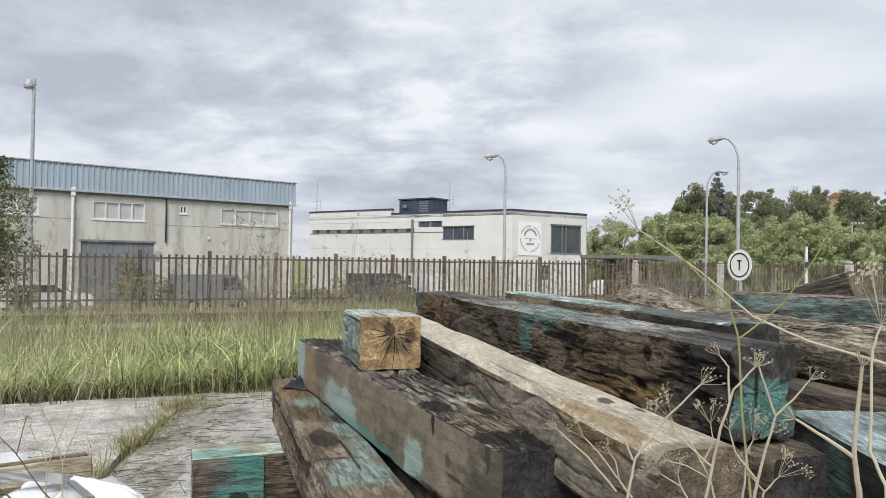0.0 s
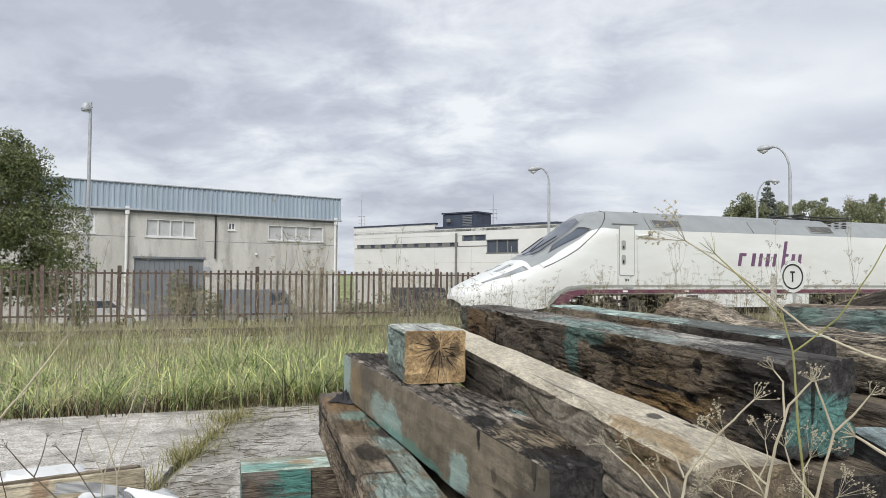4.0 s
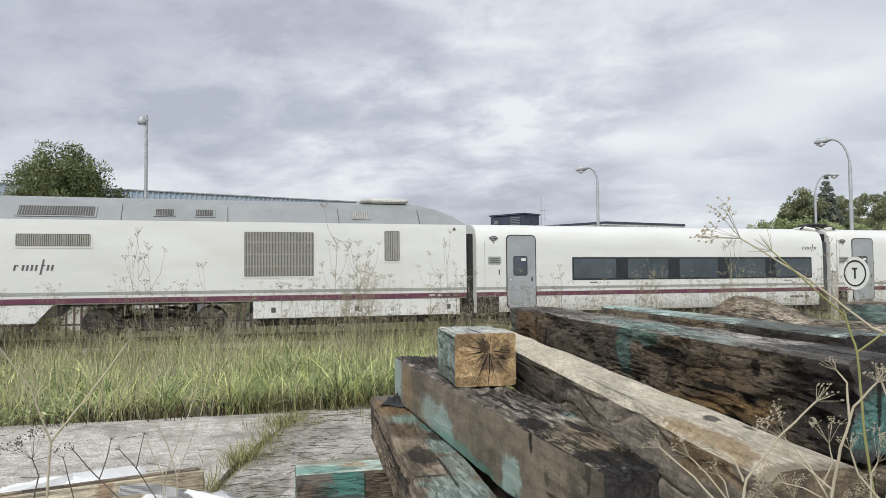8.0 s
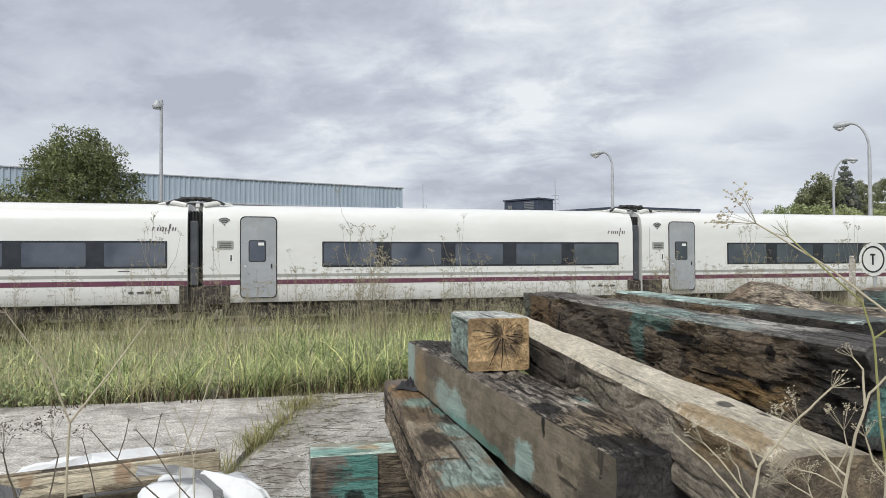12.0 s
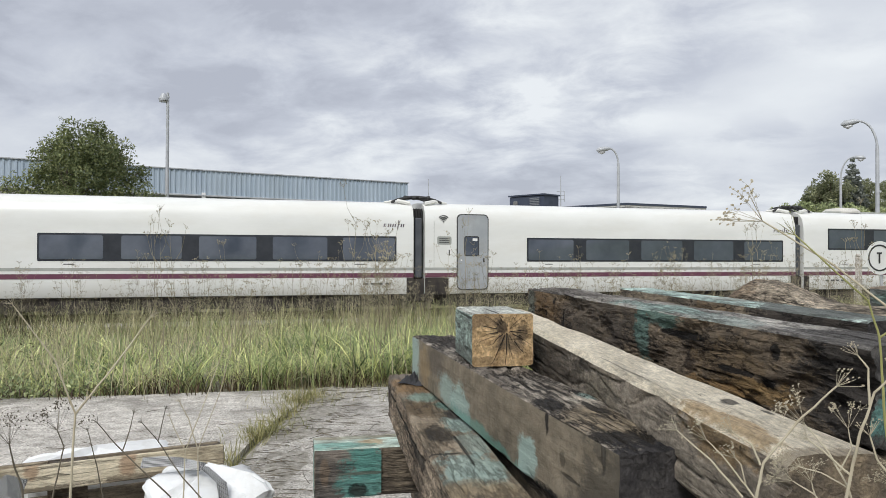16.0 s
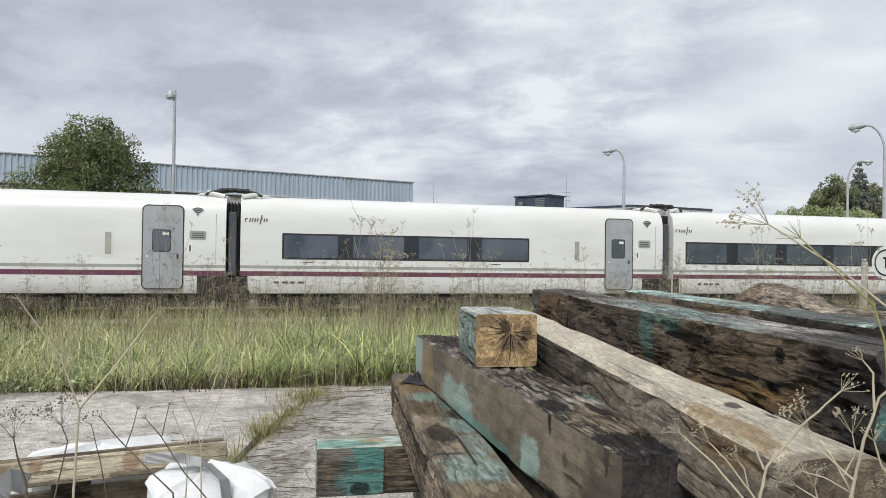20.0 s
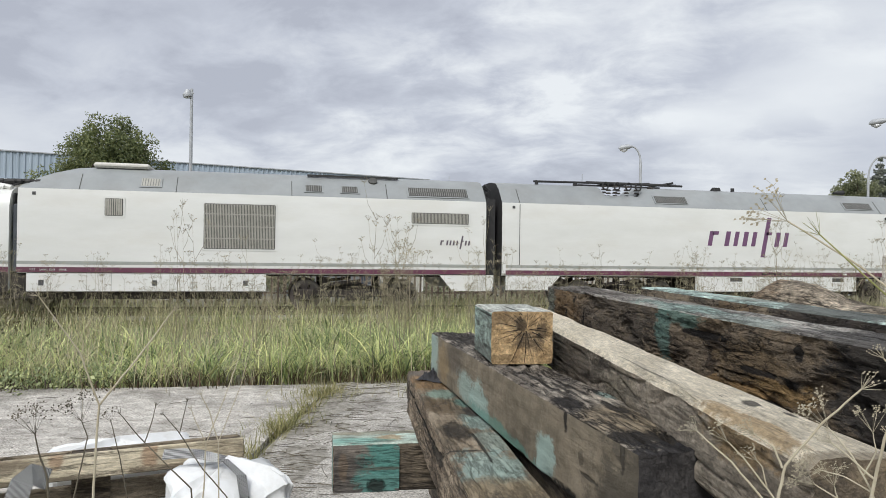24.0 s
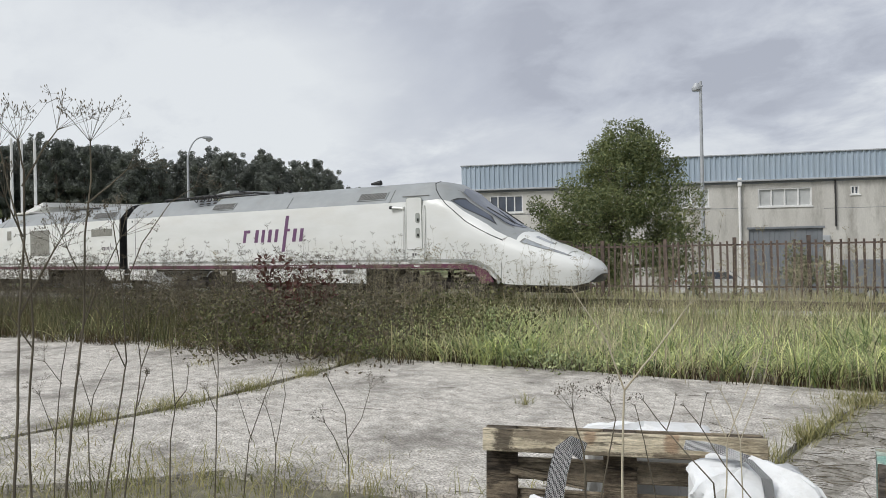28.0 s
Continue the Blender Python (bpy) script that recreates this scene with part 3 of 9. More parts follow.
    def mesh(self, name, smooth=False):
        me = bpy.data.meshes.new(name)
        me.from_pydata(self.v, [], self.f)
        me.validate()
        bm = bmesh.new()
        bm.from_mesh(me)
        bmesh.ops.recalc_face_normals(bm, faces=bm.faces)
        bm.to_mesh(me)
        bm.free()
        if smooth:
            me.polygons.foreach_set("use_smooth", [True] * len(me.polygons))
            me.set_sharp_from_angle(angle=radians(38))
        return me


def part(name, geo, material, parent=None, label="", smooth=False):
    me = geo if isinstance(geo, bpy.types.Mesh) else geo.mesh(name, smooth)
    if not me.materials:
        me.materials.append(material)
    ob = new(name, me)
    if parent is not None:
        ob.parent = parent
    if label:
        ob["label"] = label
    return ob


def thing(name, label, category, m=None, group="", kind=""):
    ob = new(name)
    ob.empty_display_size = 0.2
    if m is not None:
        ob.matrix_basis = m
    return tagged(ob, label, category, group, kind)


def fast_mesh(name, verts, quads, material):
    """A mesh of many quads from arrays."""
    me = bpy.data.meshes.new(name)
    verts = np.asarray(verts, dtype=np.float32).reshape(-1, 3)
    quads = np.asarray(quads, dtype=np.int32).reshape(-1, 4)
    me.vertices.add(len(verts))
    me.vertices.foreach_set("co", verts.ravel())
    me.loops.add(quads.size)
    me.loops.foreach_set("vertex_index", quads.ravel())
    me.polygons.add(len(quads))
    me.polygons.foreach_set("loop_start", np.arange(0, quads.size, 4, dtype=np.int32))
    me.update(calc_edges=True)
    me.validate()
    me.materials.append(material)
    return me


# ---- ground ----
def smooth(v, lo, hi):
    t = max(0.0, min(1.0, (v - lo) / (hi - lo)))
    return t * t * (3 - 2 * t)


def ground_z(x, y):
    p = Vector((x, y, 0))
    n = p.dot(TN)
    dist = p.length
    az = math.degrees(math.atan2(-x, y))
    z = -0.05 - 0.08 * smooth(n, 8.8, 10.5) - 0.12 * smooth(n, 17.0, 18.5)
    z -= 0.95 * smooth(n, 27.0, 34.0)
    if dist > 60:
        z += 15.0 * smooth(dist, 75, 185) * smooth(-az, 10, 21) * (1 - smooth(-az, 100, 140))
        z += 8.0 * smooth(dist, 90, 150) * smooth(az, 48, 66) * (1 - smooth(az, 120, 150))
    return z + 0.02 * noise.noise((x * 0.7, y * 0.7, 0))


def build_ground():
    g = Geo()
    steps = [0]
    w = 1.0
    while steps[-1] < 1500:
        steps.append(steps[-1] + w)
        w *= 1.0 if steps[-1] < 36 else 1.13
    ax = [-s for s in reversed(steps[1:])] + steps
    rows = [[(*(TD * a + TN * n).to_2d(), ground_z(*(TD * a + TN * n).to_2d())) for a in ax] for n in ax]
    g.grid(rows)
    ob = part("ground", g, M["soil"], smooth=True)
    tagged(ob, "dry brown soil of waste ground with patches of low green", "ground", kind="structure")


build_ground()


def slab(poly, material, label, seed):
    """A cast concrete slab with uneven edges."""
    rnd = random.Random(seed)
    pts = []
    for i, p in enumerate(poly):
        q = poly[(i + 1) % len(poly)]
        k = max(2, int((Vector(q) - Vector(p)).length / 0.35))
        for j in range(k):
            t = j / k
            pts.append((p[0] + (q[0] - p[0]) * t + rnd.uniform(-0.035, 0.035), p[1] + (q[1] - p[1]) * t + rnd.uniform(-0.035, 0.035)))
    g = Geo().prism(pts, 2, -0.14, 0.0)
    ob = part("concrete_slab", g, material)
    return tagged(ob, label, "slab", "slabs of the yard", "structure")


slab([(-8.92, 6.05), (-6.2, 7.15), (-2.88, 8.3), (-2.62, 5.9), (-2.36, 4.2), (-3.42, 3.08), (-4.27, 2.55), (-5.11, 2.1), (-5.5, 1.4), (-6.0, 0.6), (-7.22, 0.2), (-7.5, 2.55), (-8.05, 4.14)], M["concrete"], "pale worn concrete slab with scattered grit and hairline cracks", 3)
slab([(-9.06, 6.1), (-8.2, 4.1), (-7.64, 2.5), (-7.35, 0.2), (-7.3, -4.0), (-22, -8), (-24, 0.5), (-13.6, 4.75)], M["concrete"], "pale concrete slab with weeds along its joint", 4)
slab([(-2.72, 8.35), (2.6, 10.2), (4.4, 6.0), (2.6, 0.4), (-1.6, 1.2), (-2.2, 4.1), (-2.48, 5.9)], M["dirtyconcrete"], "dirty concrete slab strewn with soil and dead stems", 5)

# loose stones on the slabs
_st = [Geo(), Geo()]


def pebble(g, p, r, rnd):
    n = len(g.v)
    for k, (h, s) in enumerate(((0.0, 0.8), (0.5, 1.0), (0.9, 0.5))):
        for i in range(6):
            a = i * math.pi / 3 + k * 0.4
            q = s * r * rnd.uniform(0.75, 1.15)
            g.v.append((p[0] + math.cos(a) * q, p[1] + math.sin(a) * q * 0.8, p[2] + h * r * 0.8))
    for k in (0, 1):
        for i in range(6):
            j = (i + 1) % 6
            g.f.append((n + k * 6 + i, n + k * 6 + j, n + k * 6 + 6 + j, n + k * 6 + 6 + i))
    g.f.append(tuple(n + 12 + i for i in range(6)))


rs = random.Random(11)
gp = Geo()
for _ in range(1900):
    az, d = rs.uniform(-5, 85), rs.uniform(3.2, 9.0)
    p = polar(az, d)
    if p.dot(TN) < 8.9:
        pebble(gp, (p.x, p.y, -0.002), rs.choice((0.003, 0.004, 0.006, 0.006, 0.009, 0.014)) * rs.uniform(0.6, 1.1), rs)
tagged(part("gravel", gp, M["stone"]), "loose grey grit and small stones on the concrete", "gravel", kind="stuff")

# ---- track ----
def build_track():
    g = Geo()
    n0 = TRACK_SIDE + HALF
    prof = [(-2.6, -0.30), (-1.75, -0.17), (1.75, -0.17), (2.6, -0.30)]
    g.grid([[track_point(a, n0 + y, z) for y, z in prof] for a in range(-160, 171, 5)])
    tagged(part("ballast_bed", g, M["ballast"]), "pale grey ballast under the track", "ballast", kind="structure")
    for k, off in enumerate((-0.8, 0.8)):
        r = Geo()
        for pr in ([(-0.07, -0.18), (0.07, -0.18), (0.07, -0.165), (-0.07, -0.165)], [(-0.012, -0.165), (0.012, -0.165), (0.012, -0.08), (-0.012, -0.08)], [(-0.036, -0.08), (0.036, -0.08), (0.034, 0.0), (-0.034, 0.0)]):
            stations = [-160 + 4 * i for i in range(41)] + [170]
            r.grid([[track_point(a, n0 + off + y, RAIL + z) for y, z in pr + pr[:1]] for a in stations])
        tagged(part("rail", r, M["rail"]), "rust-brown steel rail in the ballast", "rail", "rails of the track", "structure")
    sl = Geo()
    for i in range(-130, 140):
        e = track_point(i * 0.6 + 0.3, n0) - track_point(i * 0.6 - 0.3, n0)
        m = Matrix.Translation(track_point(i * 0.6, n0)) @ Matrix.Rotation(math.atan2(e.y, e.x), 4, "Z")
        sl.box(-0.12, 0.12, -1.25, 1.25, -0.26, -0.19, m)
    sl_ob = part("sleepers", sl, M["under"])
    tagged(sl_ob, "dark sleepers bedded in ballast under the rails", "sleepers", kind="stuff")
    # an old kerb beam along the near side of the track
    for i in range(26):
        a0 = -22 + i * 2.4
        kb = Geo().box(0.01, 2.39, -0.09, 0.09, -0.32, -0.02 + 0.012 * math.sin(i * 2.1), bev=0.015)
        ob = part("kerb_beam", kb, M["under"])
        ob.matrix_basis = Matrix.Translation(track_point(a0, 17.6)) @ pose(0, 0, 0, 0, 0, TRACK_TURN)
        tagged(ob, "dark weathered edging beam beside the ballast", "beam", "edging beams along the track")


build_track()

# ---- fence ----
def build_fence():
    n, top, base = 26.0, 1.70, -0.45
    m0 = Matrix.Translation(track_point(0, n)) @ pose(0, 0, 0, 0, 0, TRACK_TURN)
    f = thing("picket_fence", "long rusty steel picket fence with two crossbars behind the track", "fence", m0)
    pitch = 0.2243
    rnd = random.Random(2)
    picket = Geo().prism([(-0.035, -0.010), (0.035, -0.010), (0.035, 0.0), (-0.025, 0.0), (-0.025, 0.025), (-0.035, 0.025)], 2, base, top).mesh("picket")
    picket.materials.append(M["rust"])
    post = Geo().prism([(-0.06, -0.06), (0.06, -0.06), (0.06, 0.06), (-0.06, 0.06)], 2, base - 0.1, top + 0.13).mesh("post")
    post.materials.append(M["rust"])
    i0, i1 = -38, 262
    for i in range(i0, i1):
        tall = (i % 10) == 3
        o = part("post" if tall else "picket", post if tall else picket, M["rust"], f)
        o.matrix_basis = pose(i * pitch + rnd.uniform(-0.012, 0.012), 0, rnd.uniform(-0.03, 0.02), rnd.uniform(-0.8, 0.8), rnd.uniform(-1.0, 1.0), 0)
    g = Geo()
    for i in range(i1, i1 + 240):
        g.box(i * pitch - 0.033, i * pitch + 0.033, -0.012, 0.012, base, top + rnd.uniform(-0.04, 0.03))
    o = part("far_pickets", g, M["rust"], f)
    o["kind"] = "stuff"
    for z in (1.57, 0.15):
        part("crossbar", Geo().box(i0 * pitch, (i1 + 240) * pitch, 0.012, 0.06, z - 0.03, z + 0.03), M["rust"], f)


build_fence()

# ---- warehouse ----
WT = 39.37
WD = 45.0


def build_warehouse():
    m0 = pose(0, 0, 0, 0, 0, WT)
    d = Vector((math.cos(radians(WT)), math.sin(radians(WT)), 0))
    n = Vector((-d.y, d.x, 0))
    wm = Matrix.Translation(n * WD) @ m0
    w = thing("warehouse", "stained grey rendered warehouse with blue-grey ribbed metal cladding above", "warehouse", wm)
    x0, x1, dep, base = -7.1, 23.3, 16.0, -1.6
    openings = [(-5.5, -3.4, 3.84, 4.92), (3.6, 7.72, 3.86, 4.92), (10.48, 13.42, 3.76, 4.84), (15.5, 15.97, 4.34, 4.84), (18.16, 22.2, 3.78, 4.82)]
    gate = (9.9, 14.0, base, 2.46)
    # front wall cut round its openings
    cuts = openings + [gate]
    xs = sorted({x0, x1, *[c[0] for c in cuts], *[c[1] for c in cuts]})
    g = Geo()
    for a, b in zip(xs, xs[1:]):
        mid = (a + b) / 2
        zs = [base]
        for c in sorted([c for c in cuts if c[0] < mid < c[1]], key=lambda c: c[2]):
            zs += [c[2], c[3]]
        zs.append(5.42)
        for lo, hi in zip(zs[::2], zs[1::2]):
            if hi - lo > 0.01:
                part("wall_panel", Geo().box(a, b, 0.0, 0.3, lo, hi), M["render"], w)
    part("end_wall", Geo().box(x1 - 0.3, x1, 0.3, dep, base, 5.4), M["render"], w)
    part("end_wall", Geo().box(x0, x0 + 0.3, 0.3, dep, base, 5.4), M["render"], w)
    part("back_wall", Geo().box(x0, x1, dep, dep + 0.3, base, 6.7), M["render"], w)
    part("roof", Geo().box(x0 + 0.1, x1 - 0.1, 0.1, dep, 6.55, 6.68), M["cladding"], w)
    # ribbed cladding, one long sheet with trapezoid ribs
    def ribs(a, b, y, flip):
        out = []
        k = int((b - a) / 0.30)
        p = (b - a) / k
        for i in range(k):
            s = a + i * p
            out += [(s, y), (s + p * 0.55, y), (s + p * 0.63, y - 0.05), (s + p * 0.92, y - 0.05)]
        out.append((b, y))
        return out
    r = ribs(x0 - 0.15, x1 + 0.15, -0.14, 0)
    part("cladding", Geo().grid([[(x, y, z) for x, y in r] for z in (5.36, 6.84)]), M["cladding"], w)
    r2 = ribs(-0.14, dep, x1 + 0.15, 0)
    part("end_cladding", Geo().grid([[(y + 0.0, x, z) for x, y in r2] for z in (5.36, 6.84)]), M["cladding"], w)
    part("coping", Geo().box(x0 - 0.2, x1 + 0.22, -0.24, 0.1, 6.84, 6.9), M["galv"], w)
    part("gutter", Geo().box(x0 - 0.15, x1 + 0.18, -0.26, -0.05, 5.26, 5.37, bev=0.02), M["galv"], w)
    # grey strip laid on the wall as the shade below the gutter
    part("shadow_gap", Geo().box(x0, x1, -0.03, -0.003, 5.14, 5.26), M["gate"], w)
    part("wall_joint", Geo().box(x0, 9.9, -0.006, 0.01, 3.70, 3.73), M["gate"], w)
    part("wall_joint", Geo().box(14.05, x1, -0.006, 0.01, 3.56, 3.585), M["gate"], w)
    for i, (a, b, lo, hi) in enumerate(openings):
        win = part("window", Geo().box(a + 0.04, b - 0.04, 0.12, 0.15, lo + 0.04, hi - 0.04), M["glass"] if i in (0, 3) else M["blind"], w, "window with pale blinds in white frame")
        fr = Geo()
        t = 0.07
        for q in ((a, b, lo, lo + t), (a, b, hi - t, hi), (a, a + t, lo + t, hi - t), (b - t, b, lo + t, hi - t)):
            fr.box(q[0], q[1], 0.02, 0.12, q[2], q[3])
        k = 1 if b - a < 0.6 else 3
        for j in range(1, k + 1):
            s = a + (b - a) * j / (k + 1)
            part("mullion", Geo().box(s - 0.035, s + 0.035, 0.03, 0.12, lo + t, hi - t), M["plasticwhite"], win)
        part("window_frame", fr, M["plasticwhite"], win)
        part("sill", Geo().box(a - 0.06, b + 0.06, -0.05, 0.02, lo - 0.07, lo), M["plasticwhite"] if i != 4 else M["render"], win)
    # sliding gate of upright boards
    for j in range(14):
        s = gate[0] + (gate[1] - gate[0]) * j / 14
        part("gate_board", Geo().box(s + 0.006, s + 4.1 / 14 - 0.006, 0.10, 0.14, base, 2.44), M["gate"], w)
    part("lintel", Geo().box(gate[0] - 0.1, gate[1] + 0.1, -0.03, 0.06, 2.44, 2.56), M["gate"], w)
    for x, dark in ((9.42, False), (14.66, True), (23.05, False)):
        mt = M["black"] if dark else M["plasticwhite"]
        p = part("downpipe", Geo().tube([(x, -0.10, 5.2), (x, -0.10, 2.5 if dark else base)], 0.05 if dark else 0.085, 10), mt, w, smooth=True)
        if not dark:
            part("hopper", Geo().box(x - 0.12, x + 0.12, -0.24, -0.01, 5.0, 5.5, bev=0.03), M["plasticwhite"], p)
            for z in (1.0, 2.6, 4.1):
                part("bracket", Geo().box(x - 0.11, x + 0.11, -0.12, 0.0, z, z + 0.05), M["galv"], p)
    part("meter_box", Geo().box(13.95, 14.35, -0.12, 0.0, 1.5, 2.0, bev=0.02), M["galv"], w)
    part("wall_lamp", Geo().box(17.3, 17.45, -0.12, 0.0, 2.75, 2.9, bev=0.03), M["plasticwhite"], w)


build_warehouse()


# ---- office ----
def build_office():
    c, l, r = Vector((5.24, 54.75, 0)), Vector((-12.75, 67.6, 0)), Vector((11.8, 59.2, 0))
    back = l + (r - c) * 1.35
    o = thing("office_building", "two-storey cream panel office with dark blue roof edge", "office", None)
    base, top = -1.6, 5.55

    def wall(name, a, b, cuts, t=0.25):
        d = (b - a)
        ln = d.length
        mw = Matrix.Translation(a) @ Matrix.Rotation(math.atan2(d.y, d.x), 4, "Z")
        g = Geo()
        xs = sorted({0.0, ln, *[q[0] for q in cuts], *[q[1] for q in cuts]})
        for p0, p1 in zip(xs, xs[1:]):
            mid = (p0 + p1) / 2
            zs = [base]
            for q in sorted([q for q in cuts if q[0] < mid < q[1]], key=lambda q: q[2]):
                zs += [q[2], q[3]]
            zs.append(top)
            for lo, hi in zip(zs[::2], zs[1::2]):
                if hi - lo > 0.01:
                    part(name, Geo().box(p0, p1, 0, t, lo, hi, mw), M["officewhite"], o)
        return mw, ln

    ln = (c - l).length
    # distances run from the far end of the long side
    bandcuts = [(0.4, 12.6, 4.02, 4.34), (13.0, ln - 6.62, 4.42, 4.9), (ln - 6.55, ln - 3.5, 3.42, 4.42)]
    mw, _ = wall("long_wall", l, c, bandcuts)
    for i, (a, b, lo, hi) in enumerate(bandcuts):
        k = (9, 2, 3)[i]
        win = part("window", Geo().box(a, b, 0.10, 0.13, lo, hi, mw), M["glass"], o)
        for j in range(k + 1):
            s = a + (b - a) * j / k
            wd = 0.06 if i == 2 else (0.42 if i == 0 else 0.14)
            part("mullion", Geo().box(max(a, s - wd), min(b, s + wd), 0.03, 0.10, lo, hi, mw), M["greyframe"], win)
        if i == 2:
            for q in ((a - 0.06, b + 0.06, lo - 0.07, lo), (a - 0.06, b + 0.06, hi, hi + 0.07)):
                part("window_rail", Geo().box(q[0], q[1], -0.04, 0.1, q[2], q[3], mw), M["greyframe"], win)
    part("window_band", Geo().box(0.1, 15.6, -0.02, -0.004, 3.95, 4.02, mw), M["greyframe"], o)
    part("window_band", Geo().box(0.1, 15.6, -0.02, -0.004, 4.92, 4.97, mw), M["officewhite"], o)
    part("downpipe", Geo().tube([mw @ Vector((12.45, -0.1, 5.1)), mw @ Vector((12.45, -0.1, base))], 0.1, 8), M["greyframe"], o, smooth=True)
    part("plinth", Geo().box(0, ln, -0.02, -0.003, base, 1.75, mw), M["render"], o)
    for z in (2.6,):
        part("panel_joint", Geo().box(0, ln, -0.006, -0.002, z, z + 0.02, mw), M["render"], o)
    for s in range(2, int(ln), 4):
        part("panel_joint", Geo().box(s, s + 0.02, -0.006, -0.002, 1.76, 3.94, mw), M["render"], o)
    mr, lr = wall("short_wall", c, r, [(3.98, 7.34, 2.38, 4.68), (2.9, 3.85, 0.2, 1.4)])
    win = part("corner_window", Geo().box(3.98, 7.34, 0.1, 0.13, 2.38, 4.68, mr), M["glass"], o)
    for s in (3.98, 5.2, 5.6, 7.24):
        part("mullion", Geo().box(s, s + 0.1, 0.0, 0.1, 2.42, 4.6, mr), M["greyframe"], win)
    for z0, z1 in ((4.6, 4.72), (2.3, 2.42)):
        part("window_rail", Geo().box(3.9, 7.42, -0.04, 0.1, z0, z1, mr), M["greyframe"], win)
    part("lower_window", Geo().box(2.95, 3.8, 0.08, 0.12, 0.25, 1.35, mr), M["glass"], o)
    # round emblem board
    sg = part("emblem_board", Geo().box(0.64, 2.94, -0.05, -0.003, 2.14, 4.74, mr), M["signwhite"], o, "white board with a grey round emblem")
    em = Geo()
    cx, cz = 1.79, 3.45
    for k in range(40):
        a0, a1 = k * math.pi / 20, (k + 0.62) * math.pi / 20
        if k % 10 in (8, 9):
            continue
        p = []
        for rr, a in ((0.93, a0), (1.05, a0), (1.05, a1), (0.93, a1)):
            p.append(mr @ Vector((cx + rr * math.cos(a), -0.056, cz + rr * math.sin(a))))
        em.quad(*p)
    for k in range(8):
        a = math.pi * (0.12 + 0.76 * k / 7)
        q = Vector((cx + 0.62 * math.cos(a), -0.056, cz + 0.1 + 0.62 * math.sin(a)))
        em.quad(*[mr @ (q + Vector((dx * 0.09, 0, dz * 0.1))) for dx, dz in ((-1, -1), (1, -1), (1, 1), (-1, 1))])
    for z, h, w2 in ((3.42, 0.05, 0.62), (2.95, 0.16, 0.4), (3.2, 0.3, 0.08)):
        em.quad(*[mr @ Vector((cx + sx * w2, -0.056, z + sz * h)) for sx, sz in ((-1, 0), (1, 0), (1, 1), (-1, 1))])
    part("emblem", em, M["emblem"], sg)
    # flat roof, parapet edge and the higher rear part
    g = Geo().prism([(p.x, p.y) for p in (l, c, r, back)], 2, top - 0.3, top - 0.1)
    part("roof", g, M["greyframe"], o)
    part("parapet", Geo().box(10.07, ln + 0.05, -0.05, 0.3, top, top + 0.16, mw), M["darkblue"], o)
    part("parapet", Geo().box(-0.02, lr + 0.05, -0.05, 0.3, top, top + 0.16, mr), M["darkblue"], o)
    part("raised_wall", Geo().box(0, 10.06, -0.01, 0.3, top, top + 0.42, mw), M["officewhite"], o)
    part("raised_edge", Geo().box(-0.05, 10.1, -0.06, 0.32, top + 0.42, top + 0.55, mw), M["darkblue"], o)
    part("back_wall", Geo().prism([(l.x, l.y), (l.x + 0.3, l.y + 0.2), (back.x + 0.3, back.y), (back.x, back.y)], 2, base, top), M["officewhite"], o)
    part("rear_wall", Geo().prism([(back.x, back.y), (r.x, r.y), (r.x + 0.1, r.y + 0.3), (back.x, back.y + 0.3)], 2, base, top), M["officewhite"], o)
    pl = thing("plant_room", "dark blue metal plant box on the office roof", "plant room", mw)
    pl.matrix_basis = mw
    part("body", Geo().prism([(0.9, 5.3), (0.9, 6.82), (3.0, 6.92), (3.0, 5.3)], 0, 10.2, 13.85), M["darkblue"], pl)
    part("roof_edge", Geo().box(10.1, 13.95, 0.8, 3.1, 6.86, 6.98), M["darkblue"], pl)
    for k in range(8):
        part("louvre", Geo().box(12.4, 13.4, 0.84, 0.9, 5.6 + k * 0.14, 5.68 + k * 0.14), M["gate"], pl)
    part("wall_lamp", Geo().box(10.7, 11.1, 0.7, 0.9, 6.1, 6.45, bev=0.05), M["greyframe"], pl)
    for az, d0, z0, z1 in ((10.13, 68.5, 5.7, 9.1), (-0.42, 62.0, 5.9, 8.6)):
        b = polar(az, d0)
        ant = thing("antenna", "thin metal mast on the office roof", "antenna", Matrix.Translation((b.x, b.y, 0)))
        part("mast", Geo().tube([(0, 0, z0 - 0.4), (0, 0, z1)], [0.05, 0.03], 6), M["galv"], ant)
        for k in range(3):
            part("arm", Geo().tube([(-0.35, 0, z0 + 0.7 + 0.35 * k), (0.35, 0, z0 + 0.7 + 0.35 * k)], 0.025, 5), M["galv"], ant)
        part("whip", Geo().tube([(0.32, 0, z0 + 0.5), (0.32, 0, z0 + 1.4)], 0.025, 5), M["galv"], ant)


build_office()


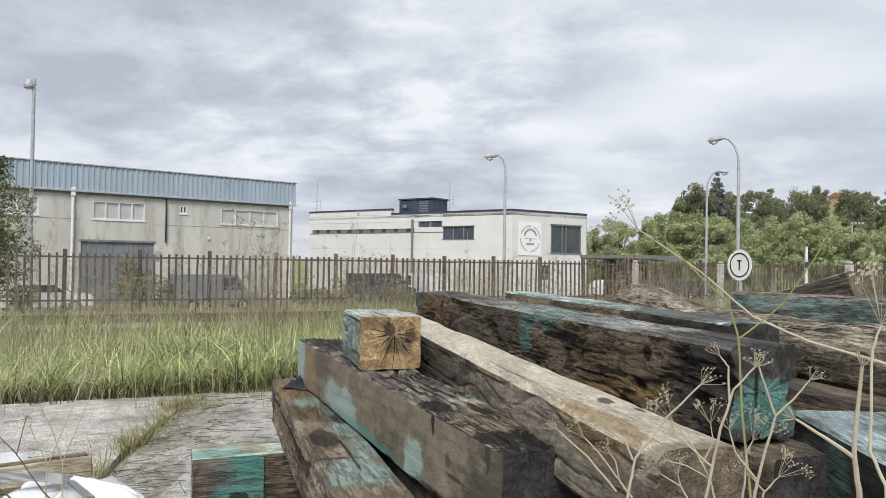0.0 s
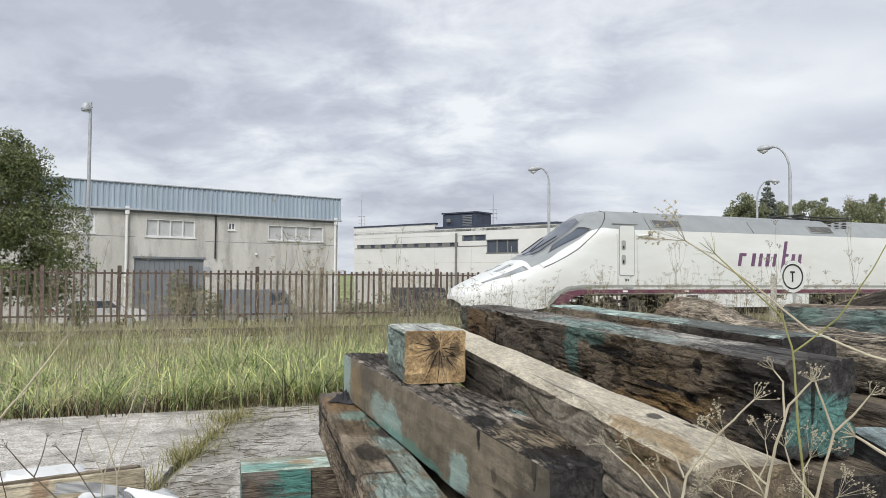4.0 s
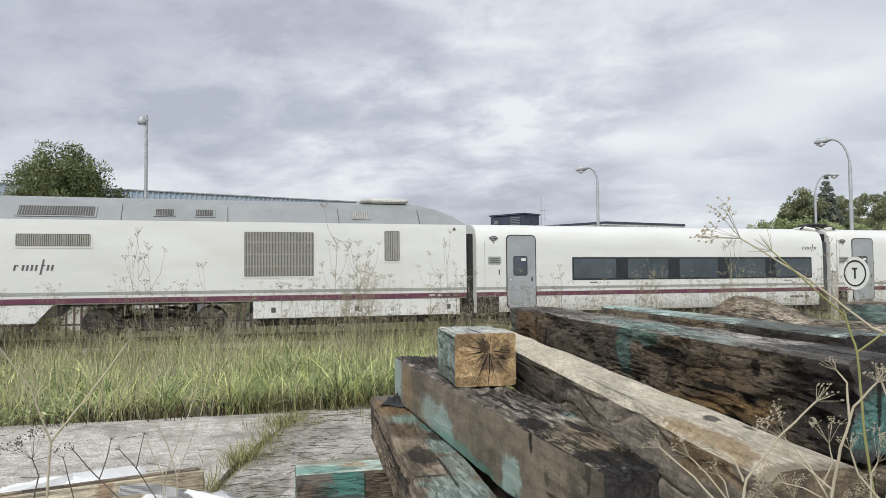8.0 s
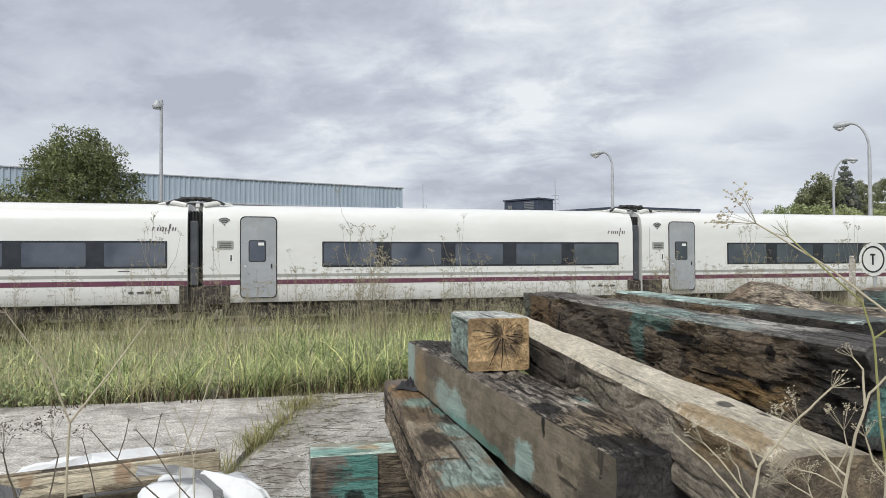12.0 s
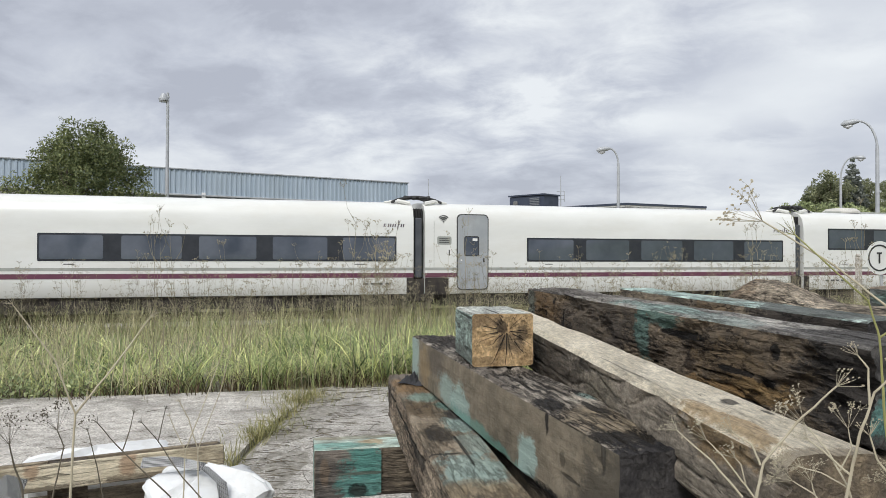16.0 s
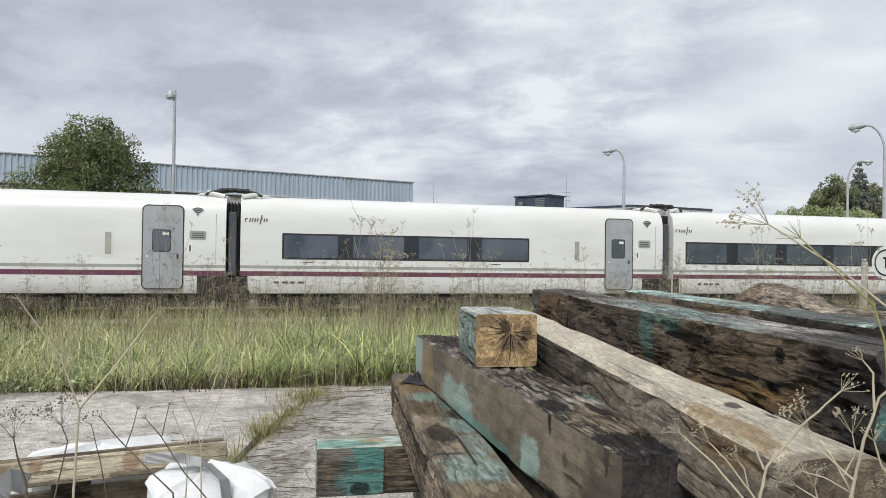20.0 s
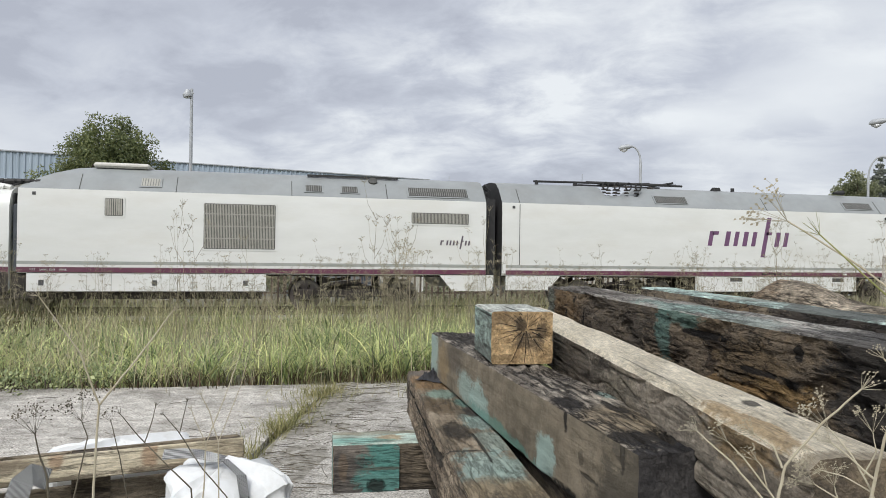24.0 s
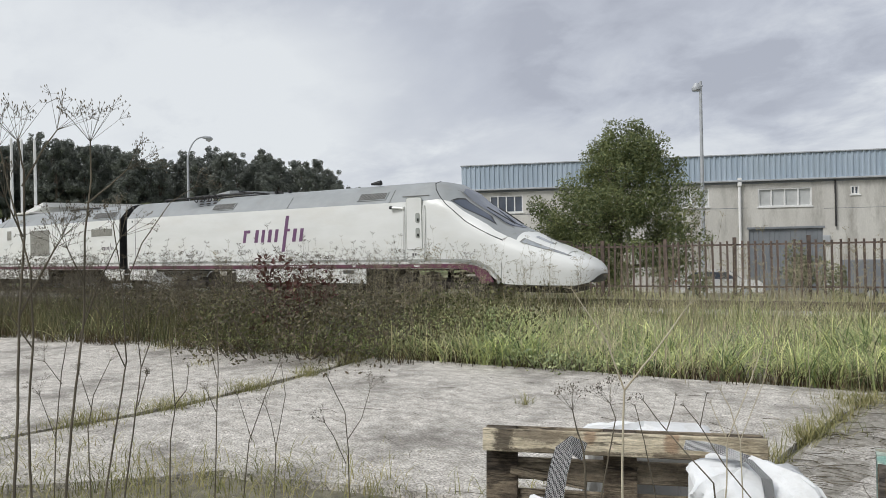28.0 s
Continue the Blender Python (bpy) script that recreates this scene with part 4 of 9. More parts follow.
def street_lamp(az, dist, ztop, arm_deg, arm, label, flood=False):
    b = polar(az, dist)
    z0 = ground_z(b.x, b.y) - 0.1
    t = thing("street_lamp", label, "street lamp", Matrix.Translation((b.x, b.y, z0)) @ pose(0, 0, 0, 0, 0, arm_deg), "street lamps")
    h = ztop - z0
    if flood:
        part("pole", Geo().tube([(0, 0, 0), (0, 0, h)], [0.11, 0.07], 10), M["galv"], t, smooth=True)
        part("head", Geo().tube([(0.18, 0, h - 0.42), (0.2, 0, h - 0.3), (0.2, 0, h - 0.05)], [0.22, 0.24, 0.1], 12), M["galv"], t, smooth=True)
        part("lamp_glass", Geo().tube([(0.18, 0, h - 0.48), (0.18, 0, h - 0.42)], [0.16, 0.2], 12), M["lampglass"], t, smooth=True)
        part("bracket", Geo().box(-0.1, 0.14, -0.05, 0.05, h - 0.25, h - 0.18), M["galv"], t)
        return t
    pts = [(0, 0, 0), (0, 0, h - arm * 1.35)]
    for k in range(1, 9):
        a = k / 8 * math.pi / 2
        pts.append((arm * 0.72 * (1 - math.cos(a)), 0, h - arm * 1.35 + arm * 1.3 * math.sin(a)))
    part("pole", Geo().tube(pts, [0.12, 0.085] + [0.06] * 8, 10), M["galv"], t, smooth=True)
    e = pts[-1]
    head = part("head", Geo().tube([(e[0] - 0.05, 0, e[2]), (e[0] + 0.2, 0, e[2] - 0.02), (e[0] + 0.6, 0, e[2] - 0.08), (e[0] + 0.78, 0, e[2] - 0.12)], [0.07, 0.15, 0.17, 0.05], 10), M["galv"], t, smooth=True)
    part("lamp_glass", Geo().tube([(e[0] + 0.25, 0, e[2] - 0.2), (e[0] + 0.45, 0, e[2] - 0.26), (e[0] + 0.68, 0, e[2] - 0.2)], [0.05, 0.12, 0.05], 8), M["lampglass"], head, smooth=True)
    return t


street_lamp(30.1, 38.0, 9.75, 200, 1.0, "tall grey steel pole with a round floodlight", True)
street_lamp(-4.85, 45.0, 8.35, 185, 0.75, "grey steel street lamp with a curved arm")
street_lamp(-22.4, 42.0, 8.65, 160, 1.15, "grey steel street lamp with a curved arm")
street_lamp(-20.2, 62.0, 9.3, -20, 1.2, "grey steel street lamp behind the fence with a curved arm")
street_lamp(69.7, 60.0, 11.0, 70, 1.6, "grey steel street lamp beyond the train with a curved arm")
for az in (79.8, 80.6, 81.2):
    b = polar(az, 48)
    pl = thing("mast", "slim white steel mast", "mast", Matrix.Translation((b.x, b.y, ground_z(b.x, b.y) - 0.1)), "white masts")
    part("shaft", Geo().tube([(0, 0, 0), (0, 0, 8.7)], [0.1, 0.07], 8), M["plasticwhite"], pl, smooth=True)
    part("cap", Geo().tube([(0, 0, 8.7), (0, 0, 8.85)], [0.09, 0.03], 8), M["plasticwhite"], pl, smooth=True)


# ---- train ----
PITCH = 13.195
COACH = 12.86


def bar(g, x0, x1, z0, z1, y, t=0.006, side=-1):
    """A thin plate on a car's side, proud of it."""
    ya, yb = sorted((side * y, side * (y + t)))
    g.box(x0, x1, ya, yb, z0, z1)
    return g


def rounded_plate(g, x0, x1, z0, z1, y, t, side, r=0.1, seg=4):
    """A thin plate with round corners on a car's side."""
    pts = []
    for cx, cz, a0 in ((x1 - r, z1 - r, 0), (x0 + r, z1 - r, 90), (x0 + r, z0 + r, 180), (x1 - r, z0 + r, 270)):
        for k in range(seg + 1):
            a = radians(a0 + 90 * k / seg)
            pts.append((cx + r * math.cos(a), cz + r * math.sin(a)))
    ya, yb = sorted((side * y, side * (y + t)))
    g.prism(pts, 1, ya, yb)
    return g


SEC = [(-1.36, 0.58), (-1.455, 0.75), (-1.47, 1.05), (-1.47, 1.8), (-1.47, 2.5), (-1.455, 2.75), (-1.39, 2.98), (-1.26, 3.13), (-1.0, 3.225), (-0.5, 3.275), (0.0, 3.285)]


def shell(sec, xs):
    full = sec + [(-y, z) for y, z in reversed(sec[:-1])]
    g = Geo().grid([[(x, y, z) for y, z in full] for x in xs])
    for x in (xs[0], xs[-1]):
        n = len(g.v)
        g.v += [(x, y, z) for y, z in full]
        g.f.append(tuple(range(n, n + len(full))))
    return g


def wordmark(parent, x0, z0, w, side, material, flip):
    """The operator's mark as plain slanted blocks of its colour."""
    h = w * 0.155
    spans = [(0.0, 0.05, 0, 1), (0.06, 0.13, 0.76, 1)]
    for a in (0.20, 0.42, 0.82):
        spans += [(a, a + 0.055, 0, 1), (a + 0.11, a + 0.16, 0, 1)]
    spans += [(0.65, 0.70, -0.75, 2.0), (0.72, 0.79, 0.8, 1.0)]
    for a, b, lo, hi in spans:
        if flip:
            a, b = 1 - b, 1 - a
        sl = (-0.03 if flip else 0.03) * w
        zz0, zz1 = z0 + lo * h, z0 + hi * h
        xa, xb = x0 + a * w, x0 + b * w
        poly = [(xa, zz0), (xb - 0.0, zz0), (xb + sl * (hi - lo), zz1), (xa + sl * (hi - lo), zz1)]
        ya, yb = sorted((side * 1.472, side * 1.477))
        part("mark_block", Geo().prism(poly, 1, ya, yb), material, parent)


def wheelset(parent, x, r=0.44):
    w = part("wheelset", Geo().tube([(0, -0.86, 0), (0, 0.86, 0)], 0.08, 10), M["steel"], parent, smooth=True)
    w.matrix_basis = pose(x, 0, r)
    for s in (-1, 1):
        g = Geo().tube([(0, s * 0.72, 0), (0, s * 0.74, 0), (0, s * 0.85, 0), (0, s * 0.87, 0)], [r * 0.7, r + 0.02, r, r * 0.72], 20)
        part("wheel", g, M["steel"], w, smooth=True)
        # spoke ribs show the turning
        h = Geo()
        for k in range(3):
            h.box(-r * 0.66, r * 0.66, s * 0.87 - 0.01, s * 0.87 + 0.012, -0.03, 0.03, Matrix.Rotation(k * math.pi / 3, 4, "Y"))
        part("wheel_disc", h, M["under"], w)
    return w


def bogie(parent, x):
    b = part("bogie_frame", Geo().box(x - 1.75, x + 1.75, -1.12, -0.98, 0.38, 0.62, bev=0.04).box(x - 1.75, x + 1.75, 0.98, 1.12, 0.38, 0.62, bev=0.04).box(x - 0.4, x + 0.4, -0.98, 0.98, 0.4, 0.7), M["under"], parent)
    for dx in (-1.4, 1.4):
        wheelset(parent, x + dx)
        for s in (-1, 1):
            part("axle_box", Geo().box(x + dx - 0.2, x + dx + 0.2, s * 1.14 - 0.09, s * 1.14 + 0.09, 0.28, 0.62, bev=0.04), M["under"], b)
            part("spring", Geo().tube([(x + dx * 0.62, s * 1.1, 0.62), (x + dx * 0.62, s * 1.1, 0.95)], 0.11, 10), M["under"], b)
    for s in (-1, 1):
        part("damper", Geo().tube([(x - 0.9, s * 1.2, 0.75), (x + 0.1, s * 1.2, 0.85)], 0.05, 8), M["under"], b)
        part("brake_unit", Geo().box(x - 0.35, x + 0.35, s * 1.18 - 0.08, s * 1.18 + 0.08, 0.3, 0.55, bev=0.03), M["under"], b)


def stripes(parent, x0, x1, hh=1.47, sides=(-1, 1)):
    for s in sides:
        part("grey_stripe", bar(Geo(), x0, x1, 1.265, 1.345, hh, 0.004, s), M["midgrey"], parent)
        part("purple_stripe", bar(Geo(), x0, x1, 1.06, 1.19, hh, 0.005, s), M["purple"], parent)


def bars_of_print(parent, x0, w, z, side, material, h=0.055, k=4):
    g = Geo()
    for i in range(k):
        a = x0 + w * i / k
        bar(g, a, a + w / k * (0.78 if i % 2 else 0.6), z, z + h, 1.472, 0.003, side)
    part("number_bars", g, material, parent)


def coach(label, door, band, panes, logo, far_end, slot=None, panel=None, zwin=(1.52, 2.235), wifi=None, L=COACH):
    """A low coach. All x from its left end as seen by the eye; far_end: its door is at the right end."""
    c = thing("passenger_coach", label, "train coach", None, "cars of the train")
    part("body_shell", shell(SEC, [0, 0.04, L - 0.04, L]), M["white"], c, smooth=True)
    part("underframe", Geo().box(0.5, L - 0.5, -1.2, 1.2, 0.22, 0.6), M["under"], c)
    for i in range(5):
        part("equipment_box", Geo().box(1.2 + i * 2.2, 2.6 + i * 2.2, -1.28, -0.4, 0.12, 0.5, bev=0.03), M["under"], c)
    # dark cut-outs in the skirt beside the couplings
    for s in (-1, 1):
        part("skirt_recess", bar(Geo(), -0.002, 0.7 if not far_end else 0.2, 0.56, 1.055, 1.47, 0.012, s), M["under"], c)
        part("skirt_recess", bar(Geo(), L - (0.2 if not far_end else 0.72), L + 0.002, 0.56, 1.055, 1.47, 0.012, s), M["under"], c)
    stripes(c, 0.0, L)
    for s in (-1, 1):
        b = part("window_band", rounded_plate(Geo(), band[0], band[1], zwin[0], zwin[1], 1.470, 0.006, s, 0.03), M["glassframe"], c, "dark tinted window band")
        n = panes
        gap = 0.43
        pw = ((band[1] - band[0]) - gap * (n - 1) - 0.1) / n
        for i in range(n):
            x = band[0] + 0.05 + i * (pw + gap)
            part("window_pane", rounded_plate(Geo(), x, x + pw, zwin[0] + 0.05, zwin[1] - 0.05, 1.477, 0.006, s, 0.05), M["glass"], b)
        d = part("door", rounded_plate(Geo(), door[0], door[1], 0.72, 2.88, 1.470, 0.018, s, 0.12), M["doorgrey"], c, "grey sliding door")
        dm = (door[0] + door[1]) / 2 - 0.03
        part("door_seal", rounded_plate(Geo(), door[0] - 0.03, door[1] + 0.03, 0.69, 2.91, 1.470, 0.008, s, 0.14), M["black"], d)
        part("door_window", rounded_plate(Geo(), dm - 0.21, dm + 0.2, 1.70, 2.24, 1.489, 0.006, s, 0.05), M["glass"], d)
        part("door_window_seal", rounded_plate(Geo(), dm - 0.235, dm + 0.225, 1.675, 2.265, 1.489, 0.003, s, 0.06), M["black"], d)
        part("sticker", bar(Geo(), dm + 0.02, dm + 0.17, 2.12, 2.2, 1.496, 0.003, s), M["whiteprint"], d)
        part("handle", bar(Geo(), door[1] - 0.14, door[1] - 0.10, 1.5, 1.62, 1.489, 0.012, s), M["black"], d)
        part("push_button", bar(Geo(), door[0] + 0.09, door[0] + 0.13, 1.54, 1.58, 1.489, 0.01, s), M["whiteprint"], d)
        px = panel if panel else (0.36, 0.79)
        p = part("vent_panel", rounded_plate(Geo(), px[0], px[1], 2.01, 2.25, 1.471, 0.008, s, 0.05), M["midgrey"], c)
        for k in range(3):
            part("vent_slot", bar(Geo(), px[0] + 0.06, px[1] - 0.06, 2.06 + k * 0.055, 2.085 + k * 0.055, 1.48, 0.004, s), M["print"], p)
        if slot:
            sp = part("vent_slot_frame", rounded_plate(Geo(), slot[0], slot[1], 1.55, 2.22, 1.471, 0.008, s, 0.05), M["white"], c)
            part("vent_grille", rounded_plate(Geo(), slot[0] + 0.035, slot[1] - 0.035, 1.6, 2.17, 1.48, 0.004, s, 0.03), M["mesh"], sp)
        # arcs of a radio symbol
        wx = wifi if wifi else 0.55
        g = Geo()
        for r in (0.07, 0.125, 0.18):
            for k in range(6):
                a0, a1 = radians(45 + 15 * k), radians(45 + 15 * (k + 1))
                poly = [(wx + q * math.cos(a), 2.66 + q * math.sin(a)) for q, a in ((r, a0), (r + 0.028, a0), (r + 0.028, a1), (r, a1))]
                ya, yb = sorted((s * 1.462, s * 1.474))
                g.prism(poly, 1, ya, yb)
        bar(g, wx - 0.02, wx + 0.02, 2.66, 2.7, 1.464, 0.009, s)
        part("radio_symbol", g, M["print"], c)
        wordmark(c, logo[0], logo[1], logo[2], s, M["logogrey"], s > 0)
        bars_of_print(c, 0.9 if far_end else L - 1.45, 0.85 if not far_end else 0.85, 0.86, s, M["print"])
        seam = 0.26 if not far_end else L - 0.26
        part("panel_seam", bar(Geo(), seam, seam + 0.012, 1.36, 2.7, 1.470, 0.003, s), M["midgrey"], c)
        dx = door[0] - 0.32 if not far_end else door[1] + 0.12
        part("lock_plate", rounded_plate(Geo(), dx, dx + 0.13, 1.66, 1.92, 1.471, 0.006, s, 0.03), M["whiteprint"], c)
        part("lock_keyhole", bar(Geo(), dx + 0.045, dx + 0.085, 1.7, 1.86, 1.478, 0.004, s), M["print"], c)
        for xa, xb in ((band[0] + 0.6, band[0] + 0.85), (band[1] - 1.2, band[1] - 0.9)):
            part("data_bar", bar(Geo(), xa, xb, 1.43, 1.453, 1.471, 0.003, s), M["print"], c)
    # bellows, running gear and roof cables at the right end
    bl = part("gangway_bellows", Geo().box(L, L + 0.335, -1.18, 1.18, 0.95, 3.0), M["black"], c)
    for k in range(4):
        part("bellows_rib", Geo().box(L + 0.03 + k * 0.085, L + 0.06 + k * 0.085, -1.26, 1.26, 0.93, 3.06, bev=0.01), M["black"], bl)
    part("light_column", Geo().box(L + 0.06, L + 0.27, -1.40, -1.3, 1.05, 2.78, bev=0.03), M["cardark"], bl)
    part("running_gear", Geo().box(L - 0.55, L + 0.88, -1.15, 1.15, 0.4, 0.98, bev=0.05), M["under"], c)
    part("suspension_tower", Geo().box(L - 0.3, L + 0.64, -1.36, -1.15, 0.35, 1.03, bev=0.04), M["under"], c)
    wheelset(c, L + 0.17)
    roof_cables(c, L + 0.17)
    return c


def roof_cables(c, x):
    for s, sp in ((-1, 0.75), (-0.8, 0.6), (-0.55, 0.55)):
        pts = [(x + sp * t, s * 1.05 - 0.05 * abs(t), 3.24 + 0.17 * (1 - abs(t) ** 2.2) ) for t in (-1, -0.75, -0.4, -0.1, 0, 0.1, 0.4, 0.75, 1)]
        part("roof_cable", Geo().tube(pts, 0.04, 7), M["black"], c, smooth=True)
    for dx in (-0.33, -0.08, 0.12, 0.36):
        part("cable_coupling", Geo().tube([(x + dx - 0.05, -1.07, 3.38), (x + dx + 0.05, -1.07, 3.38)], 0.062, 8), M["black"], c)
    for s in (-1, 1):
        pts = [(x + s * 0.22, -1.18, 3.2), (x + s * 0.55, -1.1, 3.28), (x + s * 0.95, -1.0, 3.245)]
        part("cable_cover", Geo().tube(pts, [0.07, 0.06, 0.02], 7), M["white"], c, smooth=True)


HSEC = [(-1.40, 1.03), (-1.465, 1.1), (-1.47, 1.6), (-1.47, 2.3), (-1.468, 2.9), (-1.44, 3.19), (-1.30, 3.37), (-1.08, 3.62), (-0.82, 3.80), (-0.42, 3.875), (0.0, 3.885)]


def grille(parent, x0, x1, z0, z1, side, dark=False, bars=0, vertical=False):
    g = part("grille_frame", rounded_plate(Geo(), x0, x1, z0, z1, 1.470, 0.010, side, 0.04), M["white"], parent, "framed ventilation grille")
    part("grille_mesh", rounded_plate(Geo(), x0 + 0.05, x1 - 0.05, z0 + 0.05, z1 - 0.05, 1.481, 0.004, side, 0.03), M["meshdark"], g)
    b = Geo()
    k = bars or int((z1 - z0) / 0.06)
    for i in range(k):
        if vertical:
            a = x0 + 0.06 + (x1 - x0 - 0.12) * i / k
            bar(b, a, a + (x1 - x0) / k * 0.55, z0 + 0.06, z1 - 0.06, 1.486, 0.006, side)
        else:
            a = z0 + 0.06 + (z1 - z0 - 0.12) * i / k
            bar(b, x0 + 0.06, x1 - 0.06, a, a + (z1 - z0) / k * 0.55, 1.486, 0.006, side)
    if vertical and z1 - z0 > 1:
        for q in (0.25, 0.5, 0.75):
            bar(b, x0 + 0.06, x1 - 0.06, z0 + (z1 - z0) * q - 0.012, z0 + (z1 - z0) * q + 0.012, 1.493, 0.004, side)
    part("grille_slats", b, M["mesh"], g)


def roof_grille(parent, x0, x1, side, lo=0.18, hi=0.78, mesh="meshdark"):
    """A grille on the sloping shoulder of the roof, between the two kinks of the section."""
    a, b = Vector((0, side * 1.44, 3.19)), Vector((0, side * 1.08, 3.62))
    nrm = Vector((0, side * 0.77, 0.64))
    p0, p1 = a.lerp(b, lo), a.lerp(b, hi)

    def plate(d, s0, s1, q0, q1):
        g = Geo()
        lo_, hi_ = p0.lerp(p1, q0), p0.lerp(p1, q1)
        pts = [Vector((s0, lo_.y, lo_.z)), Vector((s1, lo_.y, lo_.z)), Vector((s1, hi_.y, hi_.z)), Vector((s0, hi_.y, hi_.z))]
        g.v += [tuple(p + nrm * 0.004) for p in pts] + [tuple(p + nrm * d) for p in pts]
        g.f += [(4, 5, 6, 7), (0, 1, 5, 4), (1, 2, 6, 5), (2, 3, 7, 6), (3, 0, 4, 7)]
        return g
    f = part("roof_grille", plate(0.03, x0 - 0.05, x1 + 0.05, -0.12, 1.12), M["roofgrey"], parent, "grey framed roof grille")
    part("grille_mesh", plate(0.036, x0, x1, 0.0, 1.0), M[mesh], f)
    k = max(4, int((x1 - x0) / 0.06))
    g = Geo()
    for i in range(k):
        s = x0 + (x1 - x0) * (i + 0.3) / k
        q = plate(0.042, s, s + 0.02, 0.04, 0.96)
        n = len(g.v)
        g.v += q.v
        g.f += [tuple(n + j for j in t) for t in q.f]
    part("grille_slats", g, M["greyframe"], f)


def tech_car(vent=2.48):
    """A motor van. x runs from its coach end to its power-car end; vent: the foot of its small grille."""
    c = thing("generator_car", "white and grey generator car with large ventilation grilles", "train car", None, "cars of the train")
    L = 12.34
    lower, upper = HSEC[:6], HSEC[5:]
    part("body_sides", shell_open(lower, [0, 0.05, L - 0.05, L]), M["white"], c, smooth=True)
    # roof that dips and rounds down to the coach end
    rows = []
    xs = [0.0, 0.12, 0.35, 0.7, 1.15, 1.6, 2.2, L]
    for x in xs:
        t = min(1.0, x / 1.6)
        k = 0.25 + 0.75 * math.sin(t * math.pi / 2) ** 0.8
        row = [(x, y, 3.19 + (z - 3.19) * k) for y, z in upper]
        rows.append(row + [(x, -y, z) for _, y, z in reversed(row[:-1])])
    part("roof", Geo().grid(rows), M["roofgrey"], c, smooth=True)
    for x in (0.001, L - 0.001):
        rr = [(y, 3.19 + (z - 3.19) * (0.25 if x < 1 else 1)) for y, z in upper]
        full = lower + rr[1:]
        full = full + [(-y, z) for y, z in reversed(full[:-1])]
        g = Geo()
        g.v += [(x, y, z) for y, z in full]
        g.f.append(tuple(range(len(full))))
        part("end_wall", g, M["black"] if x > 1 else M["white"], c)
    part("floor", Geo().box(0.1, L - 0.1, -1.35, 1.35, 0.98, 1.04), M["under"], c)
    stripes(c, 0.0, L)
    for s in (-1, 1):
        grille(c, 1.98, 2.52, vent, 3.03, s, True, 8, True)
        grille(c, 4.42, 6.38, 1.66, 2.97, s, False, 46, True)
        grille(c, 10.06, 11.85, 2.46, 2.87, s, False, 40, True)
        wordmark(c, 10.95, 1.90, 0.9, s, M["logogrey"], s > 0)
        for x0, x1 in ((7.14, 7.58), (8.14, 8.58)):
            roof_grille(c, x0, x1, s, 0.30, 0.72)
        roof_grille(c, 2.88, 3.34, s, 0.3, 0.8, "mesh")
        roof_grille(c, 10.05, 11.8, s, 0.22, 0.80)
        for x in (1.4, 3.75, 6.75, 9.4):
            a = Geo()
            a.prism([(s * 1.445, 3.19), (s * 1.085, 3.622), (s * 1.08, 3.632), (s * 1.45, 3.2)], 0, x, x + 0.02)
            part("roof_seam", a, M["meshdark"], c)
        # skirts
        part("skirt", bar(Geo(), 0.22, 6.1, 0.57, 1.04, 1.40, 0.05, s), M["white"], c)
        part("skirt", Geo().prism([(10.95, 1.04), (11.35, 0.58), (12.55, 0.58), (12.6, 1.04)], 1, *sorted((s * 1.40, s * 1.45))), M["white"], c)
        for x in (0.5, 3.2, 5.5):
            part("skirt_latch", bar(Geo(), x, x + 0.12, 0.72, 0.86, 1.45, 0.006, s), M["print"], c)
        part("hatch_seam", bar(bar(Geo(), 2.2, 2.215, 0.58, 1.03, 1.45, 0.003, s), 4.2, 4.215, 0.58, 1.03, 1.45, 0.003, s), M["midgrey"], c)
        bars_of_print(c, 0.3, 0.9, 1.10, s, M["whiteprint"], 0.05)
        part("warning_mark", bar(Geo(), 0.33, 0.41, 3.02, 3.1, 1.455, 0.01, s), M["print"], c)
    part("exhaust_hood", Geo().box(1.6, 3.0, -0.85, 0.85, 3.84, 3.98, bev=0.05), M["render"], c, "beige exhaust hood")
    part("roof_rail", Geo().box(7.2, 9.8, -0.9, -0.84, 3.80, 3.86), M["black"], c)
    part("fan", Geo().tube([(9.05, -0.98, 3.7), (9.05, -1.02, 3.74)], 0.13, 12), M["meshdark"], c)
    bogie(c, 8.6)
    part("underframe", Geo().box(0.6, 6.0, -1.2, 1.2, 0.35, 0.98), M["under"], c)
    part("coupling_bellows", Geo().box(L, L + 0.36, -1.2, 1.2, 0.9, 3.3), M["black"], c)
    part("coach_bellows", Geo().box(-0.33, 0.0, -1.15, 1.15, 0.95, 2.95), M["black"], c)
    part("running_gear", Geo().box(-0.6, 0.3, -1.2, 1.2, 0.4, 0.98, bev=0.05), M["under"], c)
    wheelset(c, -0.16)
    roof_cables(c, -0.17)
    for k in range(3):
        pts = [(L + 0.18 + 0.1 * math.sin(i * 1.9 + k), -0.9 + 0.12 * k, 3.2 + 0.09 * i) for i in range(7)]
        part("jumper_cable", Geo().tube(pts, 0.03, 6), M["black"], c, smooth=True)
    return c


def shell_open(sec, xs):
    """Two side skins from one half section and its mirror image."""
    g = Geo()
    g.grid([[(x, y, z) for y, z in sec] for x in xs])
    g.grid([[(x, -y, z) for y, z in sec] for x in xs])
    return g


def interp(tab, x):
    if x <= tab[0][0]:
        return tab[0][1]
    for (a, u), (b, v) in zip(tab, tab[1:]):
        if x <= b:
            return u + (v - u) * (x - a) / (b - a)
    return tab[-1][1]


